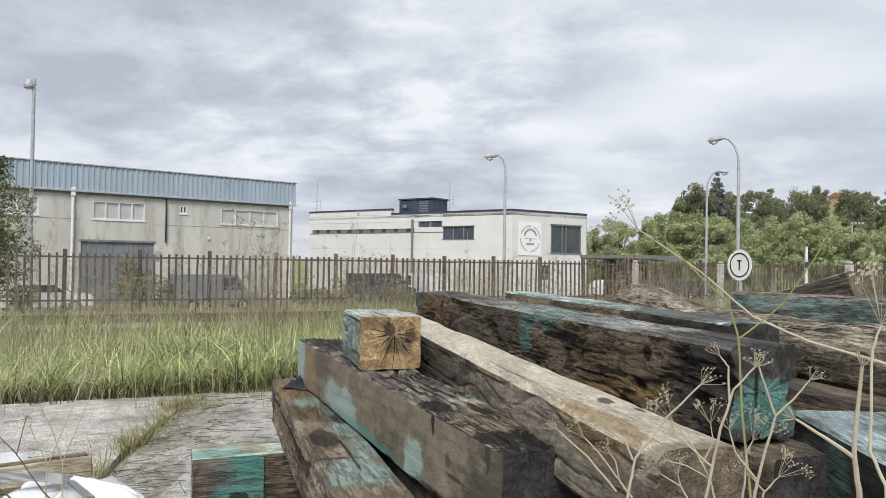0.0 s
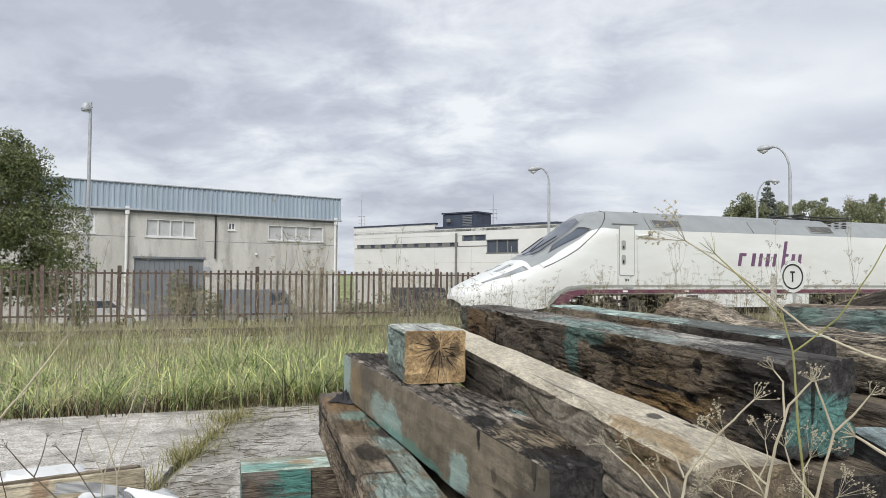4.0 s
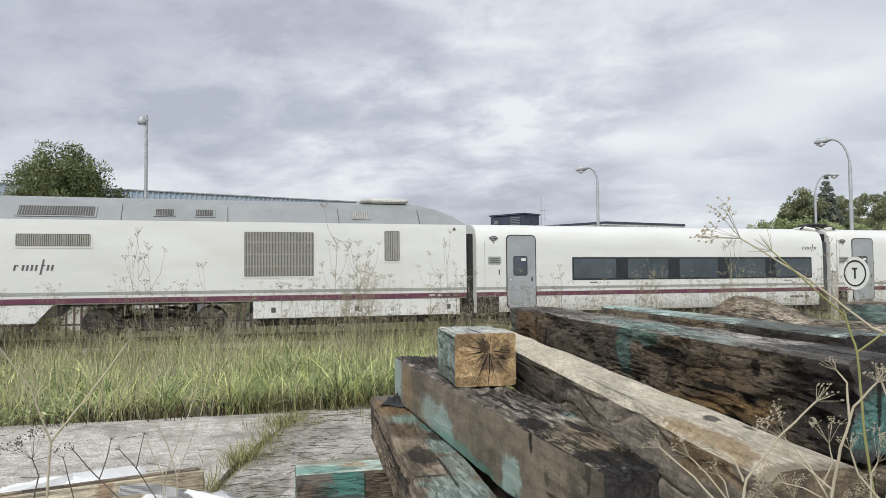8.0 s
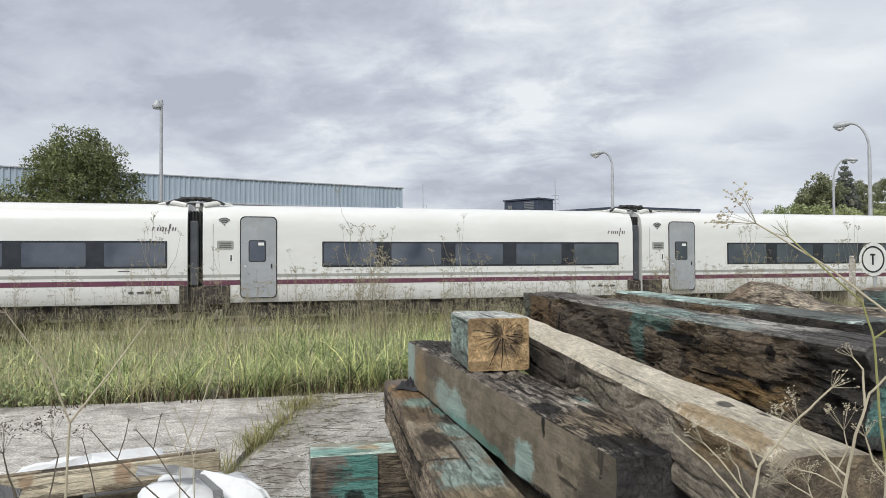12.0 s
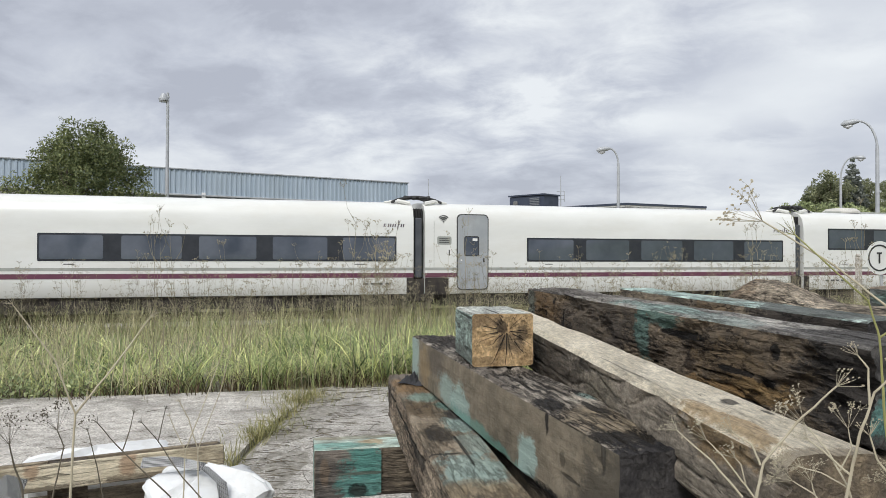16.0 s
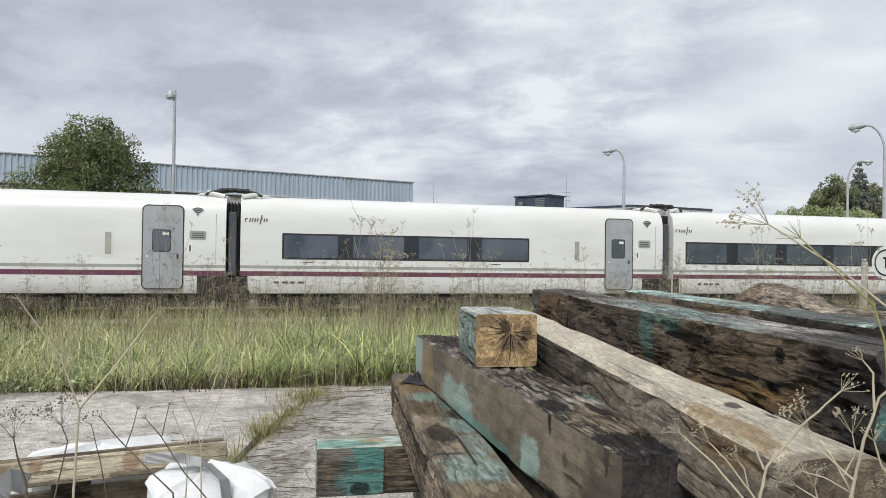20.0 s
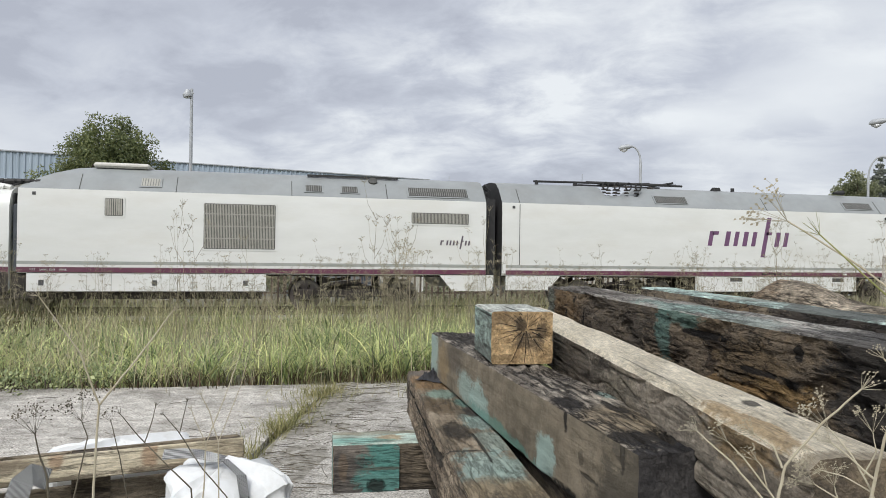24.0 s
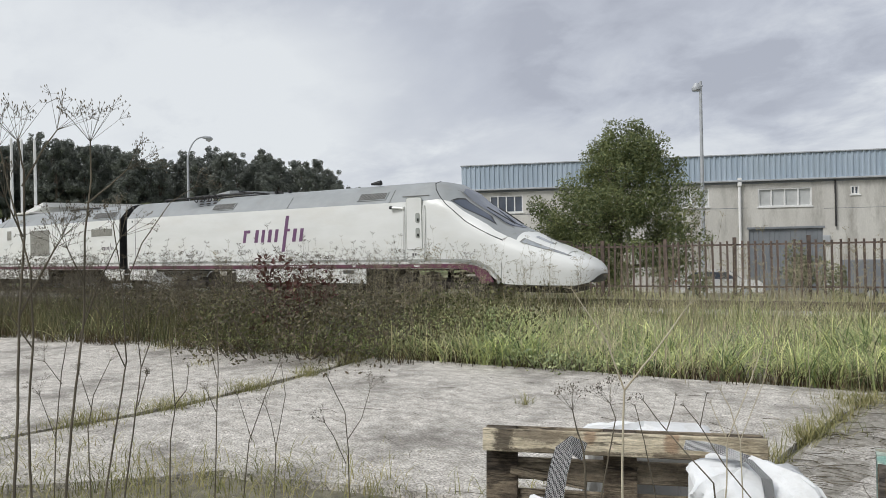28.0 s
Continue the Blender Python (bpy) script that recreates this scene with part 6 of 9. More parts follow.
DKB, MDB = (0.075, 0.062, 0.048), (0.17, 0.14, 0.105)
M["c_top"] = aged("splintered_top", (0.065, 0.056, 0.047), (0.17, 0.148, 0.122), (0.34, 0.305, 0.255), [
    ((2.30, 0.11, 0), (0.22, 0.12, 0.2), (0.33, 0.265, 0.175), 0.75), ((1.0, 0.1, 0), (0.6, 0.1, 0.2), (0.24, 0.215, 0.19), 0.5),
    ((2.03, 0.05, 0), (0.09, 0.045, 0.2), TARSHADE, 0.95), ((2.09, 0.17, 0), (0.10, 0.018, 0.2), TARSHADE, 0.9), ((1.93, 0.225, 0), (0.07, 0.022, 0.2), PALETEAL, 0.9),
    ((2.45, 0.10, 0), (0.07, 0.14, 0.2), TARSHADE, 0.9), ((2.66, 0.14, 0), (0.16, 0.30, 0.2), (0.04, 0.038, 0.04), 0.97), ((0.25, 0.12, 0), (0.32, 0.10, 0.2), (0.06, 0.052, 0.045), 0.85),
    ((1.72, 0.09, 0), (0.26, 0.012, 0.2), TARSHADE, 0.85), ((1.6, 0.16, 0), (0.3, 0.010, 0.2), TARSHADE, 0.8), ((1.85, 0.12, 0), (0.16, 0.008, 0.2), TARSHADE, 0.8)], 3.2, 0.7, 0.9, 0.6, 1.4, 0.9, seed=3.0)
M["c_side"] = aged("smooth_brown_side", (0.075, 0.062, 0.045), (0.128, 0.107, 0.078), (0.18, 0.152, 0.112), [
    ((0.05, 0, -0.12), (0.14, 0.2, 0.16), PALETEAL, 0.8), ((0.85, 0, -0.17), (0.16, 0.2, 0.08), PALETEAL, 0.7), ((1.10, 0, -0.20), (0.16, 0.2, 0.085), PALETEAL, 0.85), ((0.35, 0, -0.12), (0.14, 0.2, 0.10), (0.30, 0.22, 0.12), 0.6),
    ((1.35, 0, -0.24), (0.5, 0.2, 0.035), (0.10, 0.24, 0.20), 0.7), ((1.95, 0, -0.19), (0.085, 0.2, 0.065), PALETEAL, 0.85), ((2.24, 0, -0.11), (0.016, 0.2, 0.020), (0.09, 0.075, 0.055), 0.8), ((2.12, 0, -0.03), (0.014, 0.2, 0.035), TARSHADE, 0.95),
    ((2.30, 0, -0.15), (0.05, 0.2, 0.006), TARSHADE, 0.7), ((2.50, 0, -0.03), (0.012, 0.2, 0.05), TARSHADE, 0.9), ((2.55, 0, -0.18), (0.22, 0.2, 0.2), (0.075, 0.066, 0.052), 0.8), ((0.62, 0, -0.06), (0.2, 0.2, 0.07), (0.12, 0.10, 0.082), 0.6),
    ((2.12, 0, -0.255), (0.12, 0.2, 0.03), TARSHADE, 1.0)], 2.2, 0.10, 0.1, 0.5, 0.35, seed=5.0, along=2.6)
M["b_top"] = aged("stained_brown_top", (0.10, 0.08, 0.056), (0.155, 0.124, 0.088), (0.23, 0.19, 0.14), [
    ((0.35, 0.10, 0), (0.25, 0.14, 0.2), (0.27, 0.165, 0.075), 0.75), ((0.12, 0.08, 0), (0.10, 0.1, 0.2), (0.15, 0.13, 0.11), 0.8), ((0.75, 0.12, 0), (0.11, 0.09, 0.2), (0.22, 0.33, 0.28), 0.75), ((0.95, 0.21, 0), (0.10, 0.06, 0.2), TEAL, 0.75),
    ((1.0, 0.07, 0), (0.18, 0.08, 0.2), (0.11, 0.075, 0.04), 0.7), ((1.36, 0.19, 0), (0.13, 0.06, 0.2), PALETEAL, 0.85), ((1.15, 0.20, 0), (0.09, 0.03, 0.2), (0.045, 0.042, 0.04), 0.85), ((1.65, 0.20, 0), (0.16, 0.06, 0.2), PALETEAL, 0.6),
    ((1.98, 0.12, 0), (0.16, 0.14, 0.2), (0.33, 0.45, 0.41), 0.75), ((1.5, 0.08, 0), (0.12, 0.05, 0.2), TARSHADE, 0.7), ((2.25, 0.1, 0), (0.12, 0.14, 0.2), (0.30, 0.24, 0.15), 0.7), ((2.5, 0.1, 0), (0.2, 0.2, 0.2), (0.08, 0.066, 0.05), 0.8),
    ((1.75, 0.14, 0), (0.2, 0.006, 0.2), TARSHADE, 0.8), ((1.8, 0.05, 0), (0.010, 0.09, 0.2), TARSHADE, 0.7)], 3.4, 0.28, 0.5, 0.6, 0.8, 0.35, seed=8.0, along=2.2)
M["b_side"] = aged("split_brown_side", (0.13, 0.10, 0.072), (0.20, 0.157, 0.115), (0.30, 0.245, 0.185), [
    ((0.75, 0, -0.08), (0.7, 0.2, 0.010), TARSHADE, 0.95), ((0.1, 0, -0.1), (0.10, 0.2, 0.14), (0.14, 0.12, 0.10), 0.7), ((1.45, 0, -0.10), (0.2, 0.2, 0.02), TARSHADE, 0.85), ((2.3, 0, -0.1), (0.3, 0.2, 0.2), (0.13, 0.11, 0.08), 0.6), ((1.2, 0, -0.15), (0.3, 0.2, 0.006), TARSHADE, 0.7)], 2.6, 0.6, 0.8, 0.5, 1.4, 0.6, seed=9.0, along=1.8)
M["d_top"] = aged("bleached_top", (0.36, 0.32, 0.245), (0.43, 0.388, 0.305), (0.50, 0.455, 0.365), [
    ((2.68, 0.12, 0), (0.03, 0.014, 0.2), TARSHADE, 0.8), ((2.79, 0.15, 0), (0.022, 0.010, 0.2), TARSHADE, 0.8), ((2.86, 0.03, 0), (0.2, 0.03, 0.2), (0.42, 0.28, 0.13), 0.7), ((3.12, 0.1, 0), (0.05, 0.2, 0.2), (0.22, 0.17, 0.11), 0.6), ((2.2, 0.03, 0), (0.2, 0.004, 0.2), TARSHADE, 0.5)], 5.0, 0.36, 0.22, 0.8, 0.9, 0.0, seed=11.0, along=3.0)
M["d_side"] = aged("worn_log_side", (0.14, 0.12, 0.096), (0.20, 0.173, 0.14), (0.27, 0.235, 0.19), [
    ((1.2, 0, -0.1), (0.65, 0.2, 0.14), (0.085, 0.07, 0.055), 0.8), ((2.05, 0, -0.09), (0.2, 0.2, 0.06), (0.17, 0.15, 0.105), 0.5), ((2.84, 0, -0.04), (0.16, 0.2, 0.06), (0.38, 0.26, 0.13), 0.75), ((3.10, 0, -0.15), (0.12, 0.2, 0.09), (0.13, 0.10, 0.07), 0.7), ((1.9, 0, -0.04), (0.06, 0.2, 0.02), TARSHADE, 0.7)], 3.0, 0.5, 0.35, 0.7, 1.3, 0.25, seed=12.0, along=2.8)
M["e_top"] = aged("dark_baulk_top", (0.10, 0.09, 0.078), (0.19, 0.178, 0.16), (0.34, 0.33, 0.30), [
    ((0.3, 0.08, 0), (0.35, 0.14, 0.2), (0.13, 0.115, 0.10), 0.7), ((1.4, 0.1, 0), (0.35, 0.1, 0.2), (0.30, 0.42, 0.38), 0.8), ((1.9, 0.05, 0), (0.2, 0.08, 0.2), (0.34, 0.40, 0.37), 0.7), ((2.45, 0.1, 0), (0.25, 0.2, 0.2), (0.075, 0.07, 0.068), 0.85)], 2.6, 0.6, 0.7, 0.4, 1.0, 0.5, seed=14.0)
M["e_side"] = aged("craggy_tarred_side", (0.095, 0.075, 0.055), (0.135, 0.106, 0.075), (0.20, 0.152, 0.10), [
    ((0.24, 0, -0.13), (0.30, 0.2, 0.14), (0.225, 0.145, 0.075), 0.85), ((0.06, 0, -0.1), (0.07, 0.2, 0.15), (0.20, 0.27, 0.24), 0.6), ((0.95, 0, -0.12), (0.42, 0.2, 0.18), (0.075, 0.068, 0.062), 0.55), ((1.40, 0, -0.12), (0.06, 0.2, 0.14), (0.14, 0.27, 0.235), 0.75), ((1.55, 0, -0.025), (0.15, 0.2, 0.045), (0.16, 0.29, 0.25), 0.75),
    ((1.72, 0, -0.085), (0.17, 0.2, 0.014), TARSHADE, 1.0), ((1.9, 0, -0.10), (0.09, 0.2, 0.011), TARSHADE, 0.95), ((1.74, 0, -0.17), (0.035, 0.2, 0.06), (0.055, 0.04, 0.03), 0.8), ((1.98, 0, -0.15), (0.22, 0.2, 0.075), (0.23, 0.165, 0.095), 0.8),
    ((2.14, 0, -0.215), (0.16, 0.2, 0.045), (0.36, 0.235, 0.105), 0.9), ((1.95, 0, -0.245), (0.22, 0.2, 0.022), (0.34, 0.21, 0.09), 0.8), ((2.2, 0, -0.18), (0.04, 0.2, 0.022), TARSHADE, 1.0), ((2.04, 0, -0.165), (0.12, 0.2, 0.010), TARSHADE, 0.95), ((2.0, 0, -0.262), (0.22, 0.2, 0.009), TARSHADE, 0.9),
    ((2.24, 0, -0.065), (0.020, 0.2, 0.026), TARSHADE, 0.95), ((2.56, 0, -0.12), (0.20, 0.2, 0.25), (0.065, 0.06, 0.056), 0.9), ((0.42, 0, -0.05), (0.022, 0.2, 0.022), TARSHADE, 0.9), ((0.30, 0, -0.13), (0.018, 0.2, 0.022), TARSHADE, 0.9), ((0.46, 0, -0.24), (0.09, 0.2, 0.03), TARSHADE, 1.0), ((0.56, 0, -0.17), (0.010, 0.2, 0.09), TARSHADE, 0.9)], 4.6, 0.25, 0.35, 0.6, 1.8, 0.75, 0.42, 0.58, seed=16.0, along=3.0, soft=0.18)
M["f_top"] = aged("teal_weathered_top", (0.13, 0.15, 0.135), (0.26, 0.34, 0.31), (0.42, 0.50, 0.46), [((2.3, 0.1, 0), (0.5, 0.3, 0.2), (0.075, 0.07, 0.065), 0.85), ((1.4, 0.15, 0), (0.3, 0.08, 0.2), (0.22, 0.20, 0.17), 0.6)], 3.0, 0.6, 0.6, 0.3, 0.9, seed=18.0)
M["f_side"] = aged("dark_baulk_side", (0.065, 0.055, 0.043), (0.135, 0.112, 0.085), (0.21, 0.17, 0.12), [((1.5, 0, -0.06), (0.25, 0.2, 0.05), (0.30, 0.20, 0.10), 0.6), ((2.4, 0, -0.1), (0.5, 0.2, 0.2), (0.045, 0.04, 0.038), 0.85), ((0.9, 0, -0.08), (0.3, 0.2, 0.010), TARSHADE, 0.9)], 3.0, 0.5, 0.6, 0.5, 1.1, 0.8, seed=19.0)
M["a_top"] = aged("teal_stained_top", (0.15, 0.17, 0.145), (0.27, 0.32, 0.28), (0.42, 0.52, 0.47), [((0.30, 0.1, 0), (0.07, 0.06, 0.2), (0.36, 0.24, 0.12), 0.7), ((0.25, 0.22, 0), (0.35, 0.05, 0.2), (0.27, 0.22, 0.15), 0.7), ((0.05, 0.05, 0), (0.2, 0.05, 0.2), (0.24, 0.46, 0.40), 0.8)], 5.0, 0.5, 0.4, 0.2, 0.6, seed=20.0)
M["a_face"] = aged("painted_bearer_face", (0.045, 0.042, 0.04), (0.095, 0.085, 0.075), (0.16, 0.14, 0.12), [
    ((0.26, 0, -0.07), (0.10, 0.2, 0.10), (0.10, 0.275, 0.24), 0.92), ((0.24, 0, -0.20), (0.11, 0.2, 0.07), (0.11, 0.28, 0.25), 0.85), ((0.22, 0, -0.215), (0.045, 0.2, 0.03), TARSHADE, 0.85), ((0.25, 0, -0.13), (0.10, 0.2, 0.008), (0.10, 0.10, 0.08), 0.8), ((0.05, 0, -0.12), (0.02, 0.2, 0.06), (0.24, 0.17, 0.11), 0.5)], 4.0, 0.5, 0.4, 0.2, 0.7, seed=22.0)
M["s_side"] = aged("teal_block_side", (0.12, 0.135, 0.12), (0.22, 0.28, 0.25), (0.33, 0.42, 0.385), [((0.3, 0, -0.02), (0.2, 0.2, 0.006), TARSHADE, 0.8), ((0.2, 0, -0.2), (0.3, 0.2, 0.04), (0.10, 0.10, 0.09), 0.7), ((0.35, 0, -0.16), (0.12, 0.2, 0.008), TARSHADE, 0.6)], 6.0, 0.6, 0.7, 0.4, 1.2, seed=24.0)
M["s_top"] = aged("pale_block_top", (0.20, 0.20, 0.18), (0.34, 0.355, 0.325), (0.48, 0.49, 0.45), [((0.3, 0.115, 0), (0.2, 0.005, 0.2), TARSHADE, 0.9)], 6.0, 0.6, 0.5, 0.3, 0.8, seed=25.0)
M["log"] = aged("grey_log", (0.15, 0.125, 0.095), (0.30, 0.255, 0.195), (0.46, 0.40, 0.315), [((2.4, 0.0, 0), (0.5, 0.5, 0.07), (0.10, 0.085, 0.068), 0.7), ((0.15, 0, 0.1), (0.3, 0.3, 0.3), (0.30, 0.21, 0.13), 0.6)], 3.0, 0.9, 1.0, 0.3, 2.0, 0.5, seed=27.0)
M["back_top"] = aged("green_back_timber", (0.06, 0.06, 0.052), (0.11, 0.125, 0.112), (0.21, 0.265, 0.24), [], 3.0, 0.6, 0.6, 0.3, 1.0, 0.5, seed=29.0)
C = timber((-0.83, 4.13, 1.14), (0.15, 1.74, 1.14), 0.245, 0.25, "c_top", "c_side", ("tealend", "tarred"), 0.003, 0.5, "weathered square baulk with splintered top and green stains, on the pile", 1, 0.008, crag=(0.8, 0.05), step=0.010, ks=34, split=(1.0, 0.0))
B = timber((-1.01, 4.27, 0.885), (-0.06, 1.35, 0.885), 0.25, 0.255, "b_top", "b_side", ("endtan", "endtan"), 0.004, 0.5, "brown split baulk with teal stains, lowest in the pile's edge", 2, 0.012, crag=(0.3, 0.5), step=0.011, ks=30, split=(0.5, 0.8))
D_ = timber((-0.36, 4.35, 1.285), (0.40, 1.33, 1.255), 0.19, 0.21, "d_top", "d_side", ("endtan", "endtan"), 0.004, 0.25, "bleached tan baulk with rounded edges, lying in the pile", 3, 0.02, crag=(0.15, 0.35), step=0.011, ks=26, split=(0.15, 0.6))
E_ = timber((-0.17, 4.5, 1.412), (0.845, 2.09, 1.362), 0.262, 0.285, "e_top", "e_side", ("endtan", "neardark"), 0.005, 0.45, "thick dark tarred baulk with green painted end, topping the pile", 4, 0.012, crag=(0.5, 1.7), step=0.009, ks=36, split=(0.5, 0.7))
F_ = timber((0.48, 5.5, 1.375), (1.12, 2.80, 1.372), 0.23, 0.25, "f_top", "f_side", ("endtan", "tarred"), 0.004, 0.4, "dark baulk with teal weathered top, on the pile", 5)
A_ = timber((-1.205, 3.485, 0.625), (0.75, 4.22, 0.625), 0.25, 0.255, "a_top", "oldbrown", ("tealend", "endtan"), 0.003, 0.3, "cross bearer with a green painted face under the pile", 6)
# the painted stretch of the bearer's face
gA = Geo()
gA.grid([[(0.004 + 0.335 * i / 12, -0.012 - 0.003 * noise.noise((i, j, 1)), -0.006 - 0.243 * j / 6) for j in range(7)] for i in range(13)])
part("painted_face", gA, M["a_face"], A_[0], "green painted patch")
# short cut block with its ringed end towards the yard
S_ = timber((-0.476, 3.42, 1.362), (-0.345, 2.99, 1.362), 0.264, 0.222, "s_top", "s_side", ("endtan", "endgrain"), 0.002, 0.2, "short sawn block with ringed and cracked end grain, on a baulk", 7, 0.008, "timber_block")


def checks_on_block():
    """The black radial shakes of the block's sawn end."""
    t, m, L = S_
    rnd = random.Random(5)
    for k in range(46):
        a = k / 46 * 2 * math.pi + rnd.uniform(-0.12, 0.12)
        r0, r1 = rnd.uniform(0.008, 0.06), rnd.choice((rnd.uniform(0.05, 0.10), rnd.uniform(0.09, 0.2)))
        c0 = Vector((L + 0.003, 0.148, -0.072))
        g = Geo()
        u = Vector((0, math.cos(a), math.sin(a)))
        v = Vector((0, -math.sin(a), math.cos(a)))
        wd = rnd.choice((0.0005, 0.0007, 0.001, 0.0022))
        pts = []
        for q in (0, 0.4, 0.75, 1.0):
            p = c0 + u * (r0 + (r1 - r0) * q) + v * rnd.uniform(-0.006, 0.006) * q
            p.y = min(max(p.y, 0.006), 0.255)
            p.z = min(max(p.z, -0.216), -0.006)
            pts.append((p, wd * (1 - q * 0.75)))
        g.grid([[p + v * s for p, s in pts], [p - v * s for p, s in pts]])
        part("radial_crack", g, M["crackblack"], t)
    for r in (0.026, 0.042, 0.057):
        rings = Geo()
        for k in range(40):
            a0, a1 = k / 40 * 2 * math.pi, (k + 1) / 40 * 2 * math.pi
            q = []
            for rr, a in ((r, a0), (r + 0.0009, a0), (r + 0.0009, a1), (r, a1)):
                q.append(Vector((L + 0.0026, 0.148 + rr * math.cos(a), -0.072 + rr * math.sin(a))))
            if all(0.012 < p.y < 0.25 and -0.212 < p.z < -0.012 for p in q):
                rings.quad(*q)
        part("growth_ring", rings, M["endtan"], t)


checks_on_block()

# the layers beneath, which carry the baulks in view
for i, (f, n) in enumerate((((-0.70, 4.35, 0.885), (0.25, 1.38, 0.885)), ((-0.36, 4.5, 0.885), (0.58, 1.5, 0.885)), ((0.05, 4.6, 1.06), (0.93, 2.0, 1.06)), ((0.36, 4.7, 0.885), (1.28, 1.7, 0.885)), ((0.75, 4.9, 1.12), (1.62, 2.0, 1.12)), ((1.2, 4.9, 0.885), (2.1, 2.0, 0.885)))):
    hh = 0.25 if f[2] < 1 else f[2] - 0.635
    timber(f, n, 0.25, hh, "oldbrown", None, ("endtan", "tarred"), 0.005, 0.3, "dark baulk in the lower layer of the pile", 10 + i)
timber((-0.55, 1.55, 0.625), (1.9, 2.45, 0.625), 0.25, 0.255, "oldbrown", None, ("tealend", "endtan"), 0.005, 0.3, "dark cross bearer under the pile", 20)
for i, (x, y) in enumerate(((-0.6, 3.78), (0.5, 4.2), (-0.2, 1.7), (1.5, 2.35))):
    timber((x - 0.35, y + 0.9, 0.366), (x + 0.3, y - 0.75, 0.366), 0.26, 0.366, "oldbrown", None, ("endtan", "endtan"), 0.005, 0.3, "dark ground baulk beneath the pile", 30 + i)


def root_log():
    """The bent grey trunk that lies across the back of the pile."""
    m = Matrix.Translation((1.3, 5.3, 1.2)) @ pose(0, 0, 0, 0, 0, -77.0)
    t = thing("driftwood_log", "bent grey weathered log with a swollen end, on the pile", "log", m)
    pts = [(1.22, 5.35, 1.26), (1.33, 5.05, 1.30), (1.42, 4.75, 1.27), (1.50, 4.3, 1.20), (1.60, 3.7, 1.20), (1.72, 3.0, 1.20), (1.9, 2.2, 1.17), (2.05, 1.7, 1.14)]
    rad = [0.05, 0.15, 0.17, 0.15, 0.155, 0.165, 0.17, 0.16]
    fine, fr = [], []
    for i in range(len(pts) - 1):
        for k in range(22):
            q = k / 22
            fine.append(Vector(pts[i]).lerp(Vector(pts[i + 1]), q))
            fr.append(rad[i] * (1 - q) + rad[i + 1] * q)
    inv = m.inverted()
    g = Geo().tube([inv @ p for p in fine], fr, 40)
    g.v = [tuple(Vector(p) + Vector((0, 0.6, 1)) * (0.022 * noise.noise((p[0] * 2.2, p[1] * 17, p[2] * 19)) + 0.010 * noise.noise((p[0] * 6, p[1] * 46, p[2] * 46)))) for p in g.v]
    part("trunk", g, M["log"], t, smooth=True)


root_log()
M["sl_top"] = aged("bare_brown_top", (0.09, 0.075, 0.06), (0.19, 0.155, 0.12), (0.31, 0.255, 0.195), [], 3.4, 0.8, 0.8, 0.4, 1.2, 0.6, seed=83.0)
M["sl_side"] = aged("dark_brown_flank", (0.045, 0.04, 0.035), (0.085, 0.072, 0.06), (0.15, 0.125, 0.10), [], 3.0, 0.7, 0.8, 0.4, 1.2, 0.8, seed=85.0)
M["tq_side"] = aged("painted_dark_flank", (0.05, 0.055, 0.052), (0.10, 0.112, 0.105), (0.18, 0.20, 0.19), [((0.12, 0, -0.06), (0.10, 0.2, 0.05), (0.15, 0.25, 0.22), 0.55), ((0.42, 0, -0.07), (0.10, 0.2, 0.06), (0.11, 0.20, 0.18), 0.6), ((0.66, 0, -0.12), (0.08, 0.2, 0.07), (0.10, 0.18, 0.16), 0.5)], 4.0, 0.6, 0.6, 0.4, 0.9, 0.6, seed=87.0)
timber((2.18, 4.66, 1.435), (2.424, 4.303, 1.575), 0.26, 0.24, "sl_top", "sl_side", ("endtan", "endtan"), 0.005, 0.6, "short dark baulk tilted up across the back of the pile", 41)
timber((1.692, 4.205, 1.444), (2.48, 3.56, 1.436), 0.25, 0.24, "sl_top", "tq_side", ("tealend", "endtan"), 0.005, 0.5, "dark baulk with green painted flank across the back of the pile", 42)
M["br_top"] = aged("pale_painted_top", (0.12, 0.15, 0.15), (0.22, 0.27, 0.275), (0.33, 0.38, 0.385), [((0.75, 0.3, 0), (0.35, 0.5, 0.2), (0.10, 0.10, 0.09), 0.6)], 5.0, 0.6, 0.6, 0.4, 0.8, 0.3, seed=89.0)
M["br_side"] = aged("black_painted_flank", (0.018, 0.018, 0.019), (0.035, 0.035, 0.035), (0.07, 0.075, 0.072), [((0.28, 0, -0.12), (0.06, 0.2, 0.2), (0.11, 0.19, 0.17), 0.8)], 4.0, 0.6, 0.7, 0.4, 1.0, 0.5, seed=91.0)
timber((1.12, 2.30, 1.14), (1.09, 1.35, 1.10), 0.62, 0.25, "br_top", "br_side", ("endtan", "tarred"), 0.005, 0.4, "broad black baulk with pale painted top at the pile's edge", 43)
timber((1.9, 4.6, 1.19), (2.9, 3.2, 1.14), 0.26, 1.1, "oldbrown", None, ("endtan", "endtan"), 0.005, 0.4, "stacked dark baulk at the back of the pile", 44)


